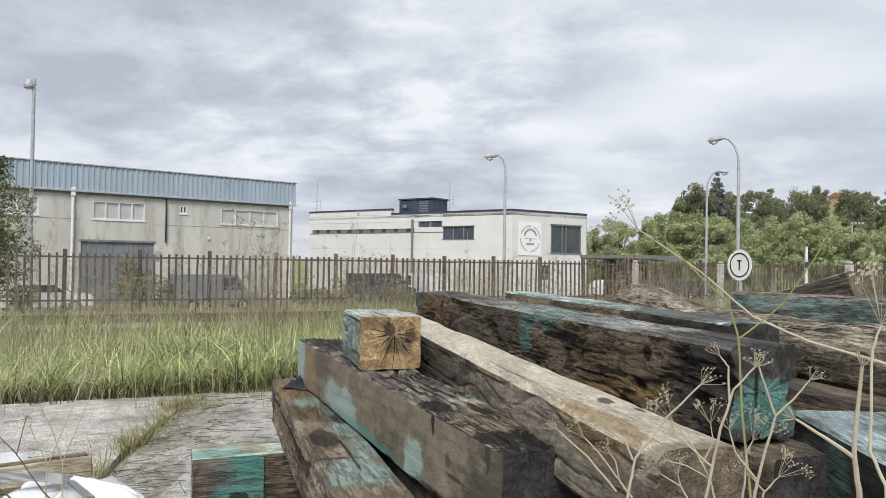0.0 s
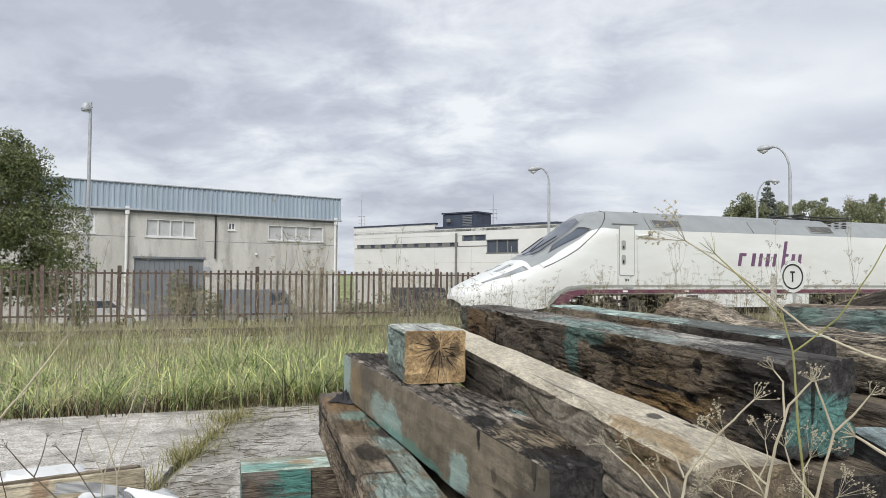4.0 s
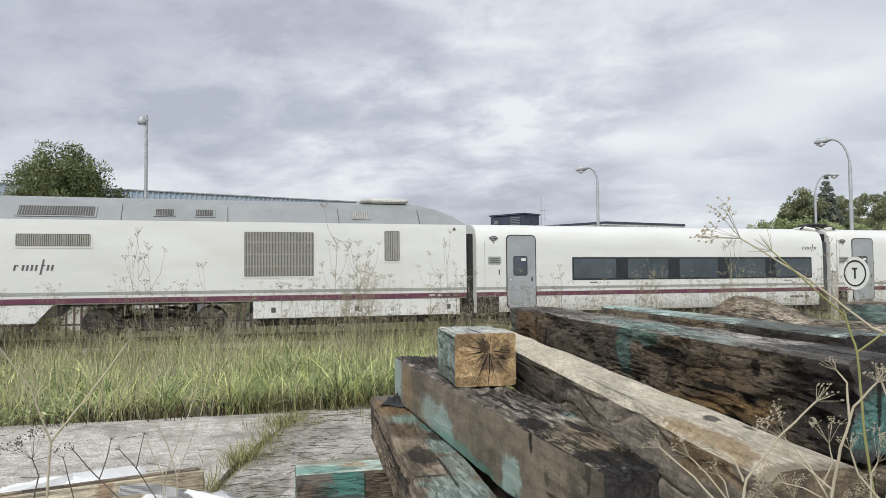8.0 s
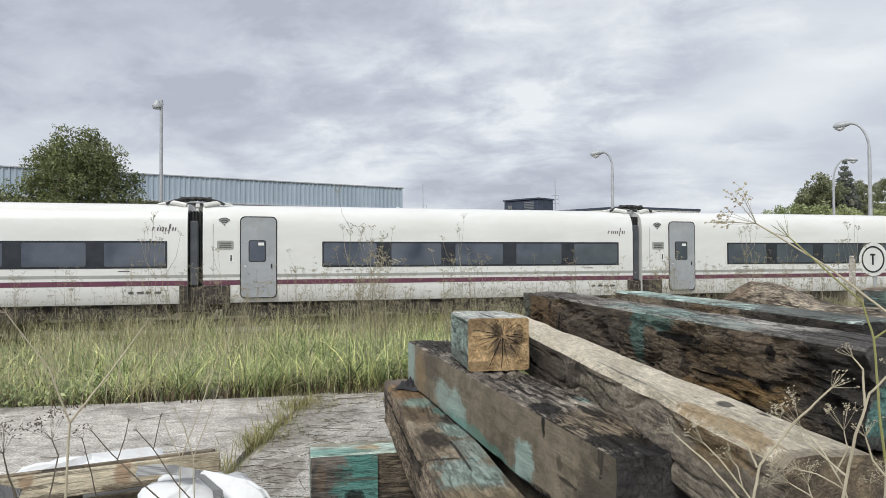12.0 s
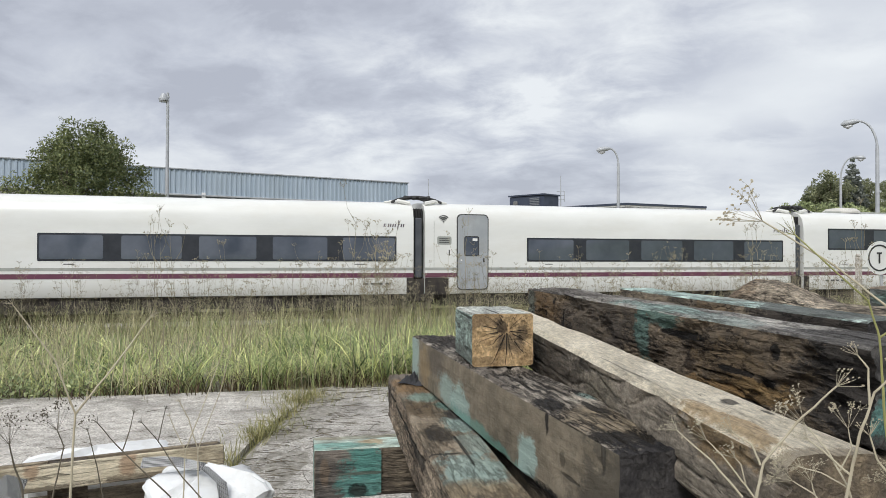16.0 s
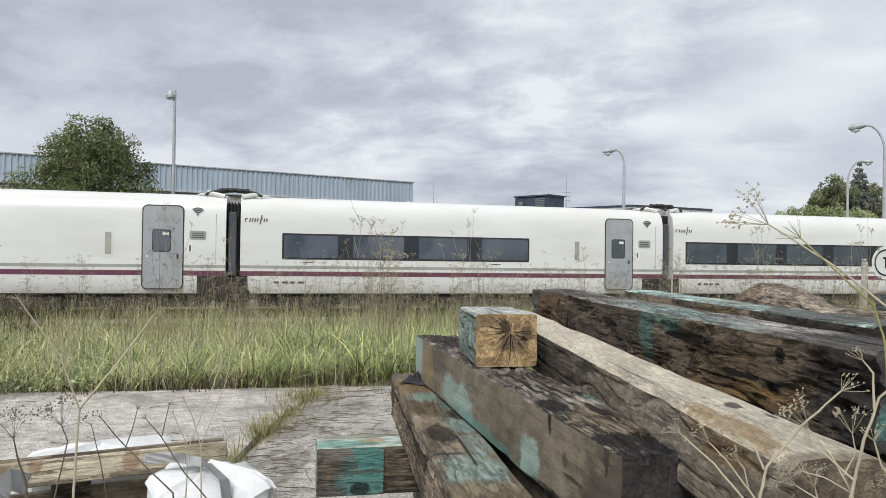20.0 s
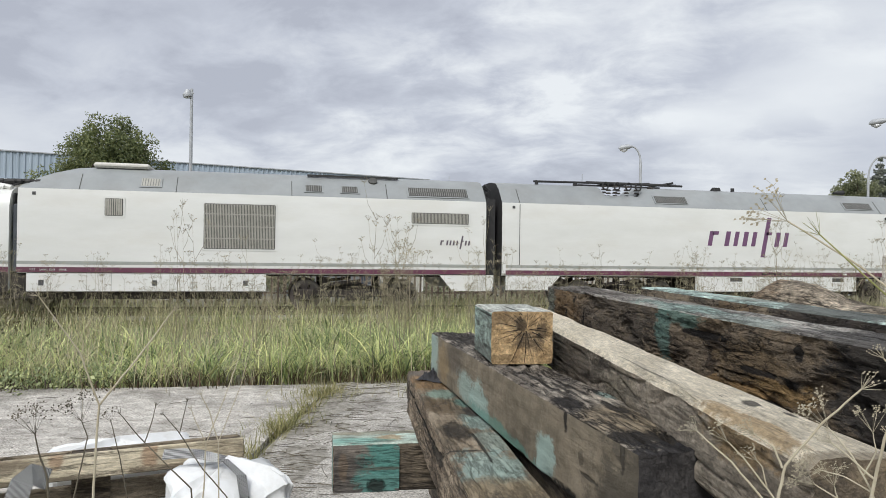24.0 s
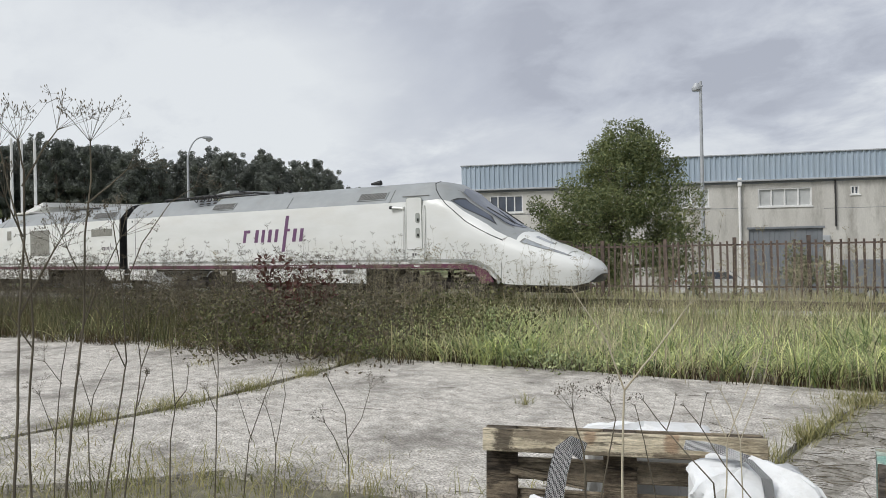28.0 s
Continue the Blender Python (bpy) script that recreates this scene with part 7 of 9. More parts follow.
def rag():
    t = thing("rag", "crumpled black cloth on the end of a baulk", "cloth", None)
    g = Geo()
    rows = []
    for i in range(25):
        row = []
        for j in range(17):
            u, v = i / 24 * 2 - 1, j / 16 * 2 - 1
            rr = max(abs(u), abs(v))
            k = 1 + 0.35 * noise.noise((u * 1.6 + 3, v * 1.6, 4))
            x = -0.785 + (0.075 * u * k + 0.02 * v)
            y = 4.024 + (0.10 * v * k - 0.03 * u)
            fold = abs(noise.noise((u * 2.3, v * 3.4, 2))) + 0.5 * abs(noise.noise((u * 6, v * 7, 5)))
            row.append((x, y, 0.889 + 0.085 * fold * (1 - rr ** 2) + 0.012 * (1 - rr)))
        rows.append(row)
    g.grid(rows)
    part("fold", g, M["cloth"], t, smooth=True)


rag()


# ---- plants ----
RNG = np.random.default_rng(7)


def blades(pts, height, width, lean, segs=3, seed=1):
    """Arched grass blades rooted at pts (k, 3). Returns vertices and quads."""
    g = np.random.default_rng(seed)
    k = len(pts)
    h = height * g.uniform(0.55, 1.15, k) if np.isscalar(height) else height * g.uniform(0.6, 1.15, k)
    az = g.uniform(0, 2 * np.pi, k)
    le = lean * g.uniform(0.2, 1.3, k)
    face = az + np.pi / 2 + g.uniform(-0.6, 0.6, k)
    wd = width * g.uniform(0.6, 1.3, k)
    V = np.zeros((k, (segs + 1) * 2, 3))
    for i in range(segs + 1):
        t = i / segs
        out = le * h * t ** 1.9
        up = h * (t - 0.32 * np.minimum(le, 1.3) * t ** 2.6)
        w = wd * (1 - t ** 1.6) * 0.5 + 0.0006
        c = np.stack([pts[:, 0] + np.cos(az) * out, pts[:, 1] + np.sin(az) * out, pts[:, 2] + up], 1)
        s = np.stack([np.cos(face) * w, np.sin(face) * w, np.zeros(k)], 1)
        V[:, 2 * i] = c - s
        V[:, 2 * i + 1] = c + s
    base = (np.arange(k) * (segs + 1) * 2)[:, None, None]
    q = np.array([[2 * i, 2 * i + 1, 2 * i + 3, 2 * i + 2] for i in range(segs)])[None]
    return V.reshape(-1, 3), (base + q).reshape(-1, 4)


def scatter(k, a0, a1, n0, n1, seed, clump=0.0, keep=None):
    """Root points on the ground in a stretch along the track."""
    g = np.random.default_rng(seed)
    a = g.uniform(a0, a1, k)
    n = g.uniform(n0, n1, k)
    if clump:
        m = max(1, k // 14)
        ca, cn = g.uniform(a0, a1, m), g.uniform(n0, n1, m)
        i = g.integers(0, m, k)
        a, n = ca[i] + g.normal(0, clump, k), cn[i] + g.normal(0, clump, k)
    x = TD.x * a + TN.x * n
    y = TD.y * a + TN.y * n
    if keep is not None:
        f = keep(a, n)
        x, y, a, n = x[f], y[f], a[f], n[f]
    z = -0.05 - 0.08 * np.clip((n - 8.8) / 1.7, 0, 1) - 0.12 * np.clip((n - 17) / 1.5, 0, 1)
    return np.stack([x, y, z - 0.02], 1), a, n


def edge_n(a):
    """How far the slabs reach towards the track."""
    return 8.85 + 0.02 * np.minimum(0, a + 6) * -1 + 0.12 * np.sin(a * 1.7) + 0.08 * np.sin(a * 4.1)


def grass_stuff(name, label, parts, material):
    V, Q, n = [], [], 0
    for v, q in parts:
        V.append(v)
        Q.append(q + n)
        n += len(v)
    ob = new(name, fast_mesh(name, np.concatenate(V), np.concatenate(Q), material))
    return tagged(ob, label, "grass", kind="stuff")


def build_grass():
    right = lambda a, n: (n > edge_n(a) + 0.22) & (RNG_KEEP.uniform(0, 1, len(a)) < np.clip((a + 11) / 6, 0.12, 1))
    p, a, n = scatter(27000, -24, 17, 8.95, 13.2, 21, 0.13, right)
    hgt = 0.62 + 0.14 * np.sin(a * 0.9) + 0.1 * np.sin(a * 2.3 + n)
    tall = blades(p, hgt, 0.021, 1.35, 5, 22)
    p2, a2, n2 = scatter(15000, -24, 20, 12.5, 17.4, 23, 0.25, lambda a, n: RNG_KEEP.uniform(0, 1, len(a)) < np.clip((a + 14) / 8, 0.2, 1))
    back = blades(p2, 0.55, 0.012, 0.9, 3, 24)
    p6, _, _ = scatter(2600, 14, 60, 10, 19.5, 25, 0.3)
    far = blades(p6, 0.6, 0.02, 0.6, 3, 26)
    grass_stuff("tall_grass", "tall fresh green grass in arching tufts beside the slab", [tall, back, far], M["grass"])
    # short dark blades, coloured as the shaded gap at the foot of the tufts
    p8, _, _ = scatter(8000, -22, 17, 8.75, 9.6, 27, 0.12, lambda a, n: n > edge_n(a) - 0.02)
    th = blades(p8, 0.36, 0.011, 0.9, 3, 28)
    grass_stuff("dead_thatch", "dark brown dead thatch at the foot of the grass", [th], M["footshade"])
    p9, _, _ = scatter(2600, -9, 16, 8.95, 10.2, 29, 0.10, lambda a, n: n > edge_n(a) + 0.12)
    dr = blades(p9, 0.62, 0.016, 2.3, 6, 30)
    grass_stuff("drooping_grass", "pale green drooping grass blades over the slab's edge", [dr], M["droop"])
    pA, _, _ = scatter(420, -14, 17, 9.3, 13.5, 31, 1.0)
    st = blades(pA, 1.05, 0.006, 0.3, 4, 32)
    grass_stuff("bare_stems", "thin brown upright dead stems among the grass", [st], M["stalk"])
    # rank growth along the far side of the track
    pB, _, _ = scatter(9000, -40, 60, 23.7, 25.7, 33, 0.3)
    grass_stuff("verge_growth", "rank olive and brown growth along the far side of the track", [blades(pB, 0.55, 0.018, 0.7, 3, 34)], M["verge"])
    pD, _, _ = scatter(5000, -24, -3.5, 15.2, 18.6, 37, 0.3)
    grass_stuff("bend_weeds", "dark tangle of weeds along the track towards the bend", [blades(pD, 0.86, 0.011, 0.6, 4, 38)], M["coarse"])
    pC, _, _ = scatter(8000, -4, 34, 15.2, 17.6, 35, 0.3)
    grass_stuff("track_weeds", "brown-green tangle of weeds along the near side of the track", [blades(pC, 0.86, 0.011, 0.6, 4, 36)], M["verge"])
    # straw-coloured grass among it
    p3, a3, n3 = scatter(19000, -26, 20, 8.7, 17.6, 31, 0.25, lambda a, n: (n > edge_n(a)) & (RNG_KEEP.uniform(0, 1, len(a)) < np.clip((a + 9) / 6, 0.25, 1)))
    dry = blades(p3, 0.75, 0.007, 0.6, 3, 32)
    p4, _, _ = scatter(3600, -30, 55, 23.6, 26.4, 33, 0.3)
    dry2 = blades(p4, 0.32, 0.012, 0.6, 3, 34)
    p5, _, _ = scatter(2500, -30, 40, 17.2, 18.9, 35, 0.3)
    dry3 = blades(p5, 0.28, 0.01, 0.7, 3, 36)
    grass_stuff("dry_grass", "straw-coloured dry grass along the track", [dry, dry2, dry3], M["drygrass"])
    # dark coarse growth towards the bend
    p7, a7, n7 = scatter(20000, -26, -5, 8.8, 13.5, 41, 0.2, lambda a, n: (n > edge_n(a)) & (RNG_KEEP.uniform(0, 1, len(a)) < np.clip((-a - 4.5) / 4, 0, 1)))
    dk = blades(p7, 0.85, 0.011, 0.45, 4, 42)
    grass_stuff("coarse_weeds", "dark green-brown coarse weeds along the slab", [dk], M["coarse"])
    # tufts in the slab joints and on bare soil
    V = []
    g = np.random.default_rng(51)
    spots = []
    for (x0, y0), (x1, y1), k in (((-2.8, 8.2), (-2.5, 5.2), 1100), ((-2.5, 5.2), (-2.28, 4.2), 300), ((-8.98, 6.05), (-8.1, 4.14), 220), ((-8.1, 4.14), (-7.55, 2.55), 200), ((-7.55, 2.55), (-7.25, 0.3), 240)):
        t = g.uniform(0, 1, k)
        cl = (np.sin(t * 23 + x0) + np.sin(t * 57 + 2)) > 0.0
        t = t[cl]
        spots.append(np.stack([x0 + (x1 - x0) * t + g.normal(0, 0.07, len(t)), y0 + (y1 - y0) * t + g.normal(0, 0.07, len(t)), np.full(len(t), -0.06)], 1))
    tuft = blades(np.concatenate(spots), 0.26, 0.007, 1.0, 3, 52)
    spots = []
    for cx, cy, r, k in ((-2.78, 7.6, 0.22, 260), (-2.6, 6.2, 0.16, 120), (-5.1, 5.3, 0.05, 40), (-4.7, 2.35, 0.35, 220), (-5.3, 1.7, 0.3, 160), (-12.6, 4.3, 0.3, 200), (-8.75, 5.5, 0.12, 160), (-8.3, 4.6, 0.12, 160), (-7.95, 3.6, 0.14, 200), (-7.6, 2.6, 0.16, 240), (-7.45, 1.7, 0.18, 240), (-9.6, 5.4, 0.10, 60), (-4.0, 2.75, 0.2, 90), (-10.2, 3.9, 0.08, 30), (-3.2, 3.3, 0.2, 80), (-1.9, 8.6, 0.4, 220), (-6.0, 0.9, 0.5, 420), (-5.0, 1.3, 0.4, 300), (-7.0, 0.1, 0.4, 300), (-4.4, 1.9, 0.35, 240)):
        spots.append(np.stack([g.normal(cx, r, k), g.normal(cy, r, k), np.full(k, -0.03)], 1))
    tuft2 = blades(np.concatenate(spots), 0.2, 0.006, 1.2, 3, 53)
    grass_stuff("joint_grass", "small grass tufts in the joints of the concrete", [tuft, tuft2], M["jointgrass"])


RNG_KEEP = np.random.default_rng(99)
# dark tone set by the shaded gaps low in the grass
M["footshade"] = mat("dead_thatch", (0.045, 0.036, 0.022), (0.13, 0.10, 0.06), 2.0, 0.9, island=0.5, spec=0.1)
M["droop"] = mat("drooping_blade", (0.30, 0.36, 0.13), (0.52, 0.54, 0.26), 1.3, 0.6, island=0.4, trans=0.3, spec=0.3)
M["coarse"] = mat("coarse_weed", (0.075, 0.085, 0.036), (0.21, 0.20, 0.10), 0.9, 0.8, island=0.5, trans=0.2, spec=0.2, c3=(0.085, 0.05, 0.03), scale3=0.6, amount3=0.7)
M["verge"] = mat("verge_growth", (0.21, 0.205, 0.10), (0.52, 0.50, 0.28), 0.9, 0.75, island=0.45, trans=0.2, spec=0.2, c3=(0.20, 0.25, 0.09), scale3=0.6, amount3=0.7)
M["jointgrass"] = mat("joint_grass", (0.17, 0.175, 0.065), (0.38, 0.35, 0.17), 2.0, 0.7, island=0.3, trans=0.2, spec=0.2)
build_grass()


def seg_quads(p0, p1, r0, r1, sides=3):
    """A thin stem piece as three or four quads."""
    p0, p1 = np.asarray(p0, float), np.asarray(p1, float)
    d = p1 - p0
    d = d / (np.linalg.norm(d) + 1e-9)
    u = np.cross(d, (0.3, 0.9, 0.2))
    u /= np.linalg.norm(u) + 1e-9
    w = np.cross(d, u)
    V = []
    for p, r in ((p0, r0), (p1, r1)):
        for k in range(sides):
            a = 2 * math.pi * k / sides
            V.append(p + (u * math.cos(a) + w * math.sin(a)) * r)
    Q = [(k, (k + 1) % sides, sides + (k + 1) % sides, sides + k) for k in range(sides)]
    return V, Q


def umbel_geo(c, axis, size, rnd, V, Q, thick=0.0012, seeds=True, rays=9, compound=False):
    """An umbel: thin rays that spread from c, each with a small seed head."""
    axis = Vector(axis).normalized()
    u = axis.orthogonal().normalized()
    w = axis.cross(u)
    for k in range(rays):
        a = 2 * math.pi * k / rays + rnd.uniform(-0.3, 0.3)
        sp = rnd.uniform(0.25, 0.85)
        tip = Vector(c) + axis * size * rnd.uniform(0.6, 0.95) + (u * math.cos(a) + w * math.sin(a)) * size * sp
        v, q = seg_quads(c, tip, thick, thick * 0.7, 3)
        n = len(V)
        V += v
        Q += [tuple(n + i for i in f) for f in q]
        if compound:
            out = (tip - Vector(c)).normalized()
            for j in range(6):
                e = tip + (out * 0.7 + Vector((rnd.gauss(0, 0.55), rnd.gauss(0, 0.55), rnd.gauss(0, 0.55)))) * size * 0.2
                v, q = seg_quads(tip, e, thick * 0.6, thick * 0.5, 3)
                n = len(V)
                V += v
                Q += [tuple(n + i for i in f) for f in q]
                z = size * 0.035
                n = len(V)
                V += [e + Vector((-z, 0, -z)), e + Vector((z, z * 0.4, -z * 0.3)), e + Vector((z * 0.6, -z * 0.4, z)), e + Vector((-z, z * 0.3, z * 0.6))]
                Q.append((n, n + 1, n + 2, n + 3))
        elif seeds:
            for _ in range(2):
                e = tip + Vector((rnd.uniform(-1, 1), rnd.uniform(-1, 1), rnd.uniform(0, 1))) * size * 0.16
                s = size * 0.05
                n = len(V)
                V += [e + Vector((-s, 0, -s)), e + Vector((s, s * 0.4, -s * 0.3)), e + Vector((s * 0.6, -s * 0.4, s)), e + Vector((-s, s * 0.3, s * 0.6))]
                Q.append((n, n + 1, n + 2, n + 3))


def weed_proto(seed, height, branches=5):
    """One dry fennel stalk whose side branches end in wide flat umbels."""
    rnd = random.Random(seed)
    V, Q = [], []

    def seg(a, b, r0, r1):
        v, q = seg_quads(a, b, r0, r1)
        n = len(V)
        V.extend(v)
        Q.extend([tuple(n + i for i in f) for f in q])

    def flat_umbel(c, size):
        tilt = Vector((rnd.gauss(0, 0.2), rnd.gauss(0, 0.2), 0))
        for k in range(8):
            a = 2 * math.pi * k / 8 + rnd.uniform(-0.3, 0.3)
            r = size * rnd.uniform(0.35, 1.0)
            d = Vector((math.cos(a) * r, math.sin(a) * r, 0))
            tip = c + d + Vector((0, 0, size * rnd.uniform(0.45, 0.6) + d.dot(tilt)))
            seg(c, tip, 0.0011, 0.0008)
            for _ in range(2):
                e = tip + Vector((rnd.uniform(-1, 1), rnd.uniform(-1, 1), rnd.uniform(-0.2, 0.5))) * size * 0.16
                z = size * rnd.uniform(0.07, 0.12)
                n = len(V)
                V.extend([e + Vector((-z, 0, -z * 0.4)), e + Vector((z, z * 0.4, -z * 0.3)), e + Vector((z * 0.8, -z * 0.4, z * 0.4)), e + Vector((-z, z * 0.3, z * 0.3))])
                Q.append((n, n + 1, n + 2, n + 3))

    p = Vector((0, 0, 0))
    lean = Vector((rnd.uniform(-0.13, 0.13), rnd.uniform(-0.13, 0.13), 1))
    knots = [p.copy()]
    for i in range(6):
        p = p + (lean + Vector((rnd.uniform(-0.08, 0.08), rnd.uniform(-0.08, 0.08), 0))) * height / 6
        knots.append(p.copy())
    for i in range(6):
        seg(knots[i], knots[i + 1], 0.0050 * (1 - i / 7.5), 0.0050 * (1 - (i + 1) / 7.5))
    flat_umbel(knots[-1], rnd.uniform(0.05, 0.075))
    for b in range(branches):
        i = rnd.choice((2, 3, 3, 4, 4, 5))
        s = knots[i].lerp(knots[min(6, i + 1)], rnd.random())
        a = rnd.uniform(0, 2 * math.pi)
        ln = height * rnd.uniform(0.14, 0.34)
        m = s + Vector((math.cos(a) * 0.55, math.sin(a) * 0.55, 0.55)) * ln * 0.6
        e = m + Vector((math.cos(a) * 0.3, math.sin(a) * 0.3, 0.85)) * ln * 0.5
        seg(s, m, 0.0024, 0.0018)
        seg(m, e, 0.0018, 0.0012)
        flat_umbel(e, rnd.uniform(0.03, 0.06))
    return np.array([tuple(v) for v in V]), np.array(Q)


def weeds_stuff(name, label, pts, hgt, seed, material, protos):
    g = np.random.default_rng(seed)
    V, Q, n = [], [], 0
    for i, p in enumerate(pts):
        v, q = protos[int(g.integers(0, len(protos)))]
        s = (hgt[i] if np.ndim(hgt) else hgt) * (0.55 + 0.75 * g.uniform(0, 1) ** 1.6)
        a = g.uniform(0, 2 * np.pi)
        R = np.array([[math.cos(a), -math.sin(a), 0], [math.sin(a), math.cos(a), 0], [0, 0, 1]])
        wv = v * np.array([min(s, 1.2), min(s, 1.2), s])
        V.append(wv @ R.T + p)
        Q.append(q + n)
        n += len(v)
    ob = new(name, fast_mesh(name, np.concatenate(V), np.concatenate(Q), material))
    return tagged(ob, label, "weeds", kind="stuff")


PROTOS = [weed_proto(100 + i, 1.0, 4 + i % 4) for i in range(9)]
p_, a_, n_ = scatter(420, -12, 16, 11.0, 17.2, 61, 1.1)
weeds_stuff("dry_fennel", "dry brown fennel stalks with seed umbels in the grass", p_, np.full(len(p_), 1.35), 62, M["stalk"], PROTOS)
p_, a_, n_ = scatter(380, -14, 18, 15.4, 18.3, 59, 1.2)
weeds_stuff("trackside_fennel", "thin dry fennel stalks along the near side of the track", p_, np.full(len(p_), 1.25), 60, M["stalk"], PROTOS)
p_, a_, n_ = scatter(1500, -27, -6.5, 9.3, 15.5, 63, 0.8, lambda a, n: n > edge_n(a) + 0.3)
weeds_stuff("dark_weed_stalks", "dense dark dried weed stalks beside the slab", p_, np.full(len(p_), 1.35), 64, M["darkstalk"], PROTOS)
p_, a_, n_ = scatter(330, 4, 45, 15, 25.6, 65, 0.5)
weeds_stuff("far_fennel", "dry fennel stalks along the track and fence", p_, np.full(len(p_), 1.5), 66, M["stalk"], PROTOS)
p_, a_, n_ = scatter(70, -14, 14, 23.8, 25.7, 67, 0.5)
weeds_stuff("fence_weeds", "dry weeds along the foot of the fence", p_, np.full(len(p_), 1.5), 68, M["stalk"], PROTOS)
# the tall cluster that rises above the rest
g_ = np.random.default_rng(71)
c_ = polar(14.6, 10.0)
p_ = np.stack([g_.normal(c_.x, 0.24, 11), g_.normal(c_.y, 0.24, 11), np.full(11, -0.1)], 1)
weeds_stuff("tall_fennel", "cluster of tall dry fennel with many umbels", p_, np.full(11, 2.05), 72, M["stalk"], PROTOS)
for k_, (az_, d_, h_) in enumerate(((13.5, 10.0, 1.9), (8.0, 11.0, 1.7), (30.0, 10.5, 1.7), (24.0, 11.5, 1.6), (-15.0, 14.0, 1.9), (-21.0, 13.0, 2.0), (-25.5, 12.0, 2.2))):
    c_ = polar(az_, d_)
    p_ = np.stack([g_.normal(c_.x, 0.2, 6), g_.normal(c_.y, 0.2, 6), np.full(6, -0.1)], 1)
    weeds_stuff("tall_fennel", "cluster of tall dry fennel with many umbels", p_, np.full(6, h_), 80 + k_, M["stalk"], PROTOS)


# ---- leaves and trees ----
def leaf_cloud(centres, radii, count, size, seed, squash=1.0):
    """Leaf quads gathered on uneven lobes."""
    g = np.random.default_rng(seed)
    centres, radii = np.asarray(centres, float), np.asarray(radii, float)
    w = radii ** 2
    i = g.choice(len(radii), count, p=w / w.sum())
    d = g.normal(0, 1, (count, 3))
    d /= np.linalg.norm(d, axis=1)[:, None]
    r = radii[i] * g.uniform(0.45, 1.06, count) ** 0.55
    bump = 1 + 0.22 * np.sin(d[:, 0] * 7 + i) * np.sin(d[:, 1] * 6 + 2 * i) + 0.12 * np.sin(d[:, 2] * 11 + i)
    c = centres[i] + d * (r * bump)[:, None] * np.array([1, 1, squash])
    s = size * g.uniform(0.6, 1.35, count)
    u = g.normal(0, 1, (count, 3))
    u /= np.linalg.norm(u, axis=1)[:, None]
    w_ = np.cross(u, d + g.normal(0, 0.5, (count, 3)))
    w_ /= np.linalg.norm(w_, axis=1)[:, None] + 1e-9
    u, w_ = u * s[:, None], w_ * (s * 0.55)[:, None]
    V = np.stack([c - u, c - w_ * 0.9, c + u, c + w_ * 0.9], 1).reshape(-1, 3)
    return V, np.arange(count * 4).reshape(-1, 4)


def tree(name, label, m, height, lobes, leaves, size, leafmat, seed, trunk_r=0.18, group="", squash=1.0, bare=0.25, spread=1.0):
    """A tapered trunk with limbs to each lobe of the crown."""
    rnd = random.Random(seed)
    t = thing(name, label, "tree", m, group)
    top = Vector((rnd.uniform(-0.2, 0.2), rnd.uniform(-0.2, 0.2), height * 0.72))
    g = Geo().tube([(0, 0, -0.3), Vector((0.05, 0, height * bare)), top.lerp(Vector((0, 0, height * bare)), 0.4), top], [trunk_r * 1.25, trunk_r, trunk_r * 0.65, trunk_r * 0.25], 9)
    part("trunk", g, M["bark"], t, smooth=True)
    for c, r in (lobes if len(lobes) < 20 else lobes[::4] if len(lobes) < 60 else lobes[::8]):
        c = Vector(c)
        s = Vector((0, 0, max(height * bare * 0.8, min(c.z - r * 0.5, height * 0.6)) * rnd.uniform(0.7, 0.95)))
        mid = s.lerp(c, 0.55) + Vector((0, 0, -0.1 * r))
        part("limb", Geo().tube([s, mid, c], [trunk_r * 0.5, trunk_r * 0.28, trunk_r * 0.08], 6), M["bark"], t, smooth=True)
    V, Q = leaf_cloud([c for c, r in lobes], [r for c, r in lobes], leaves, size, seed, squash)
    part("crown", fast_mesh("crown", V, Q, leafmat), leafmat, t)
    return t


def sprays(lobes, seed, k=7, size=0.42):
    """Each lobe broken up into a core and small sprays of leaves round it."""
    rnd = random.Random(seed)
    out = []
    for c, r in lobes:
        out.append((c, r * 0.62))
        for _ in range(k):
            d = Vector((rnd.gauss(0, 1), rnd.gauss(0, 1), rnd.gauss(0.15, 1))).normalized()
            out.append((tuple(Vector(c) + d * r * rnd.uniform(0.72, 1.0)), r * size * rnd.uniform(0.6, 1.25)))
    return out


def lobes_for(seed, height, width, k, low=0.3, top_narrow=0.55):
    rnd = random.Random(seed)
    out = []
    for i in range(k):
        q = (i + 0.5) / k
        z = height * (low + (0.93 - low) * q)
        w = width / 2 * (1 - top_narrow * q ** 1.6)
        a = i * 2.4 + rnd.uniform(-0.5, 0.5)
        rr = w * rnd.uniform(0.35, 0.75)
        r = (width * 0.5) * rnd.uniform(0.34, 0.5) * (1 - 0.35 * q)
        out.append(((rr * math.cos(a), rr * math.sin(a), z - r * 0.3), r))
    return out


def gum_lobes(seed):
    """Many small ragged tufts on a tall open crown."""
    rnd = random.Random(seed)
    out = []
    for i in range(64):
        q = rnd.random() ** 0.8
        z = 2.6 + 13.2 * q
        w = 3.6 * (1 - 0.55 * q) * rnd.uniform(0.2, 1.0)
        a = rnd.uniform(0, 6.28)
        out.append(((w * math.cos(a), w * math.sin(a), z), rnd.uniform(0.4, 1.0) * (1.15 - 0.45 * q)))
    return out


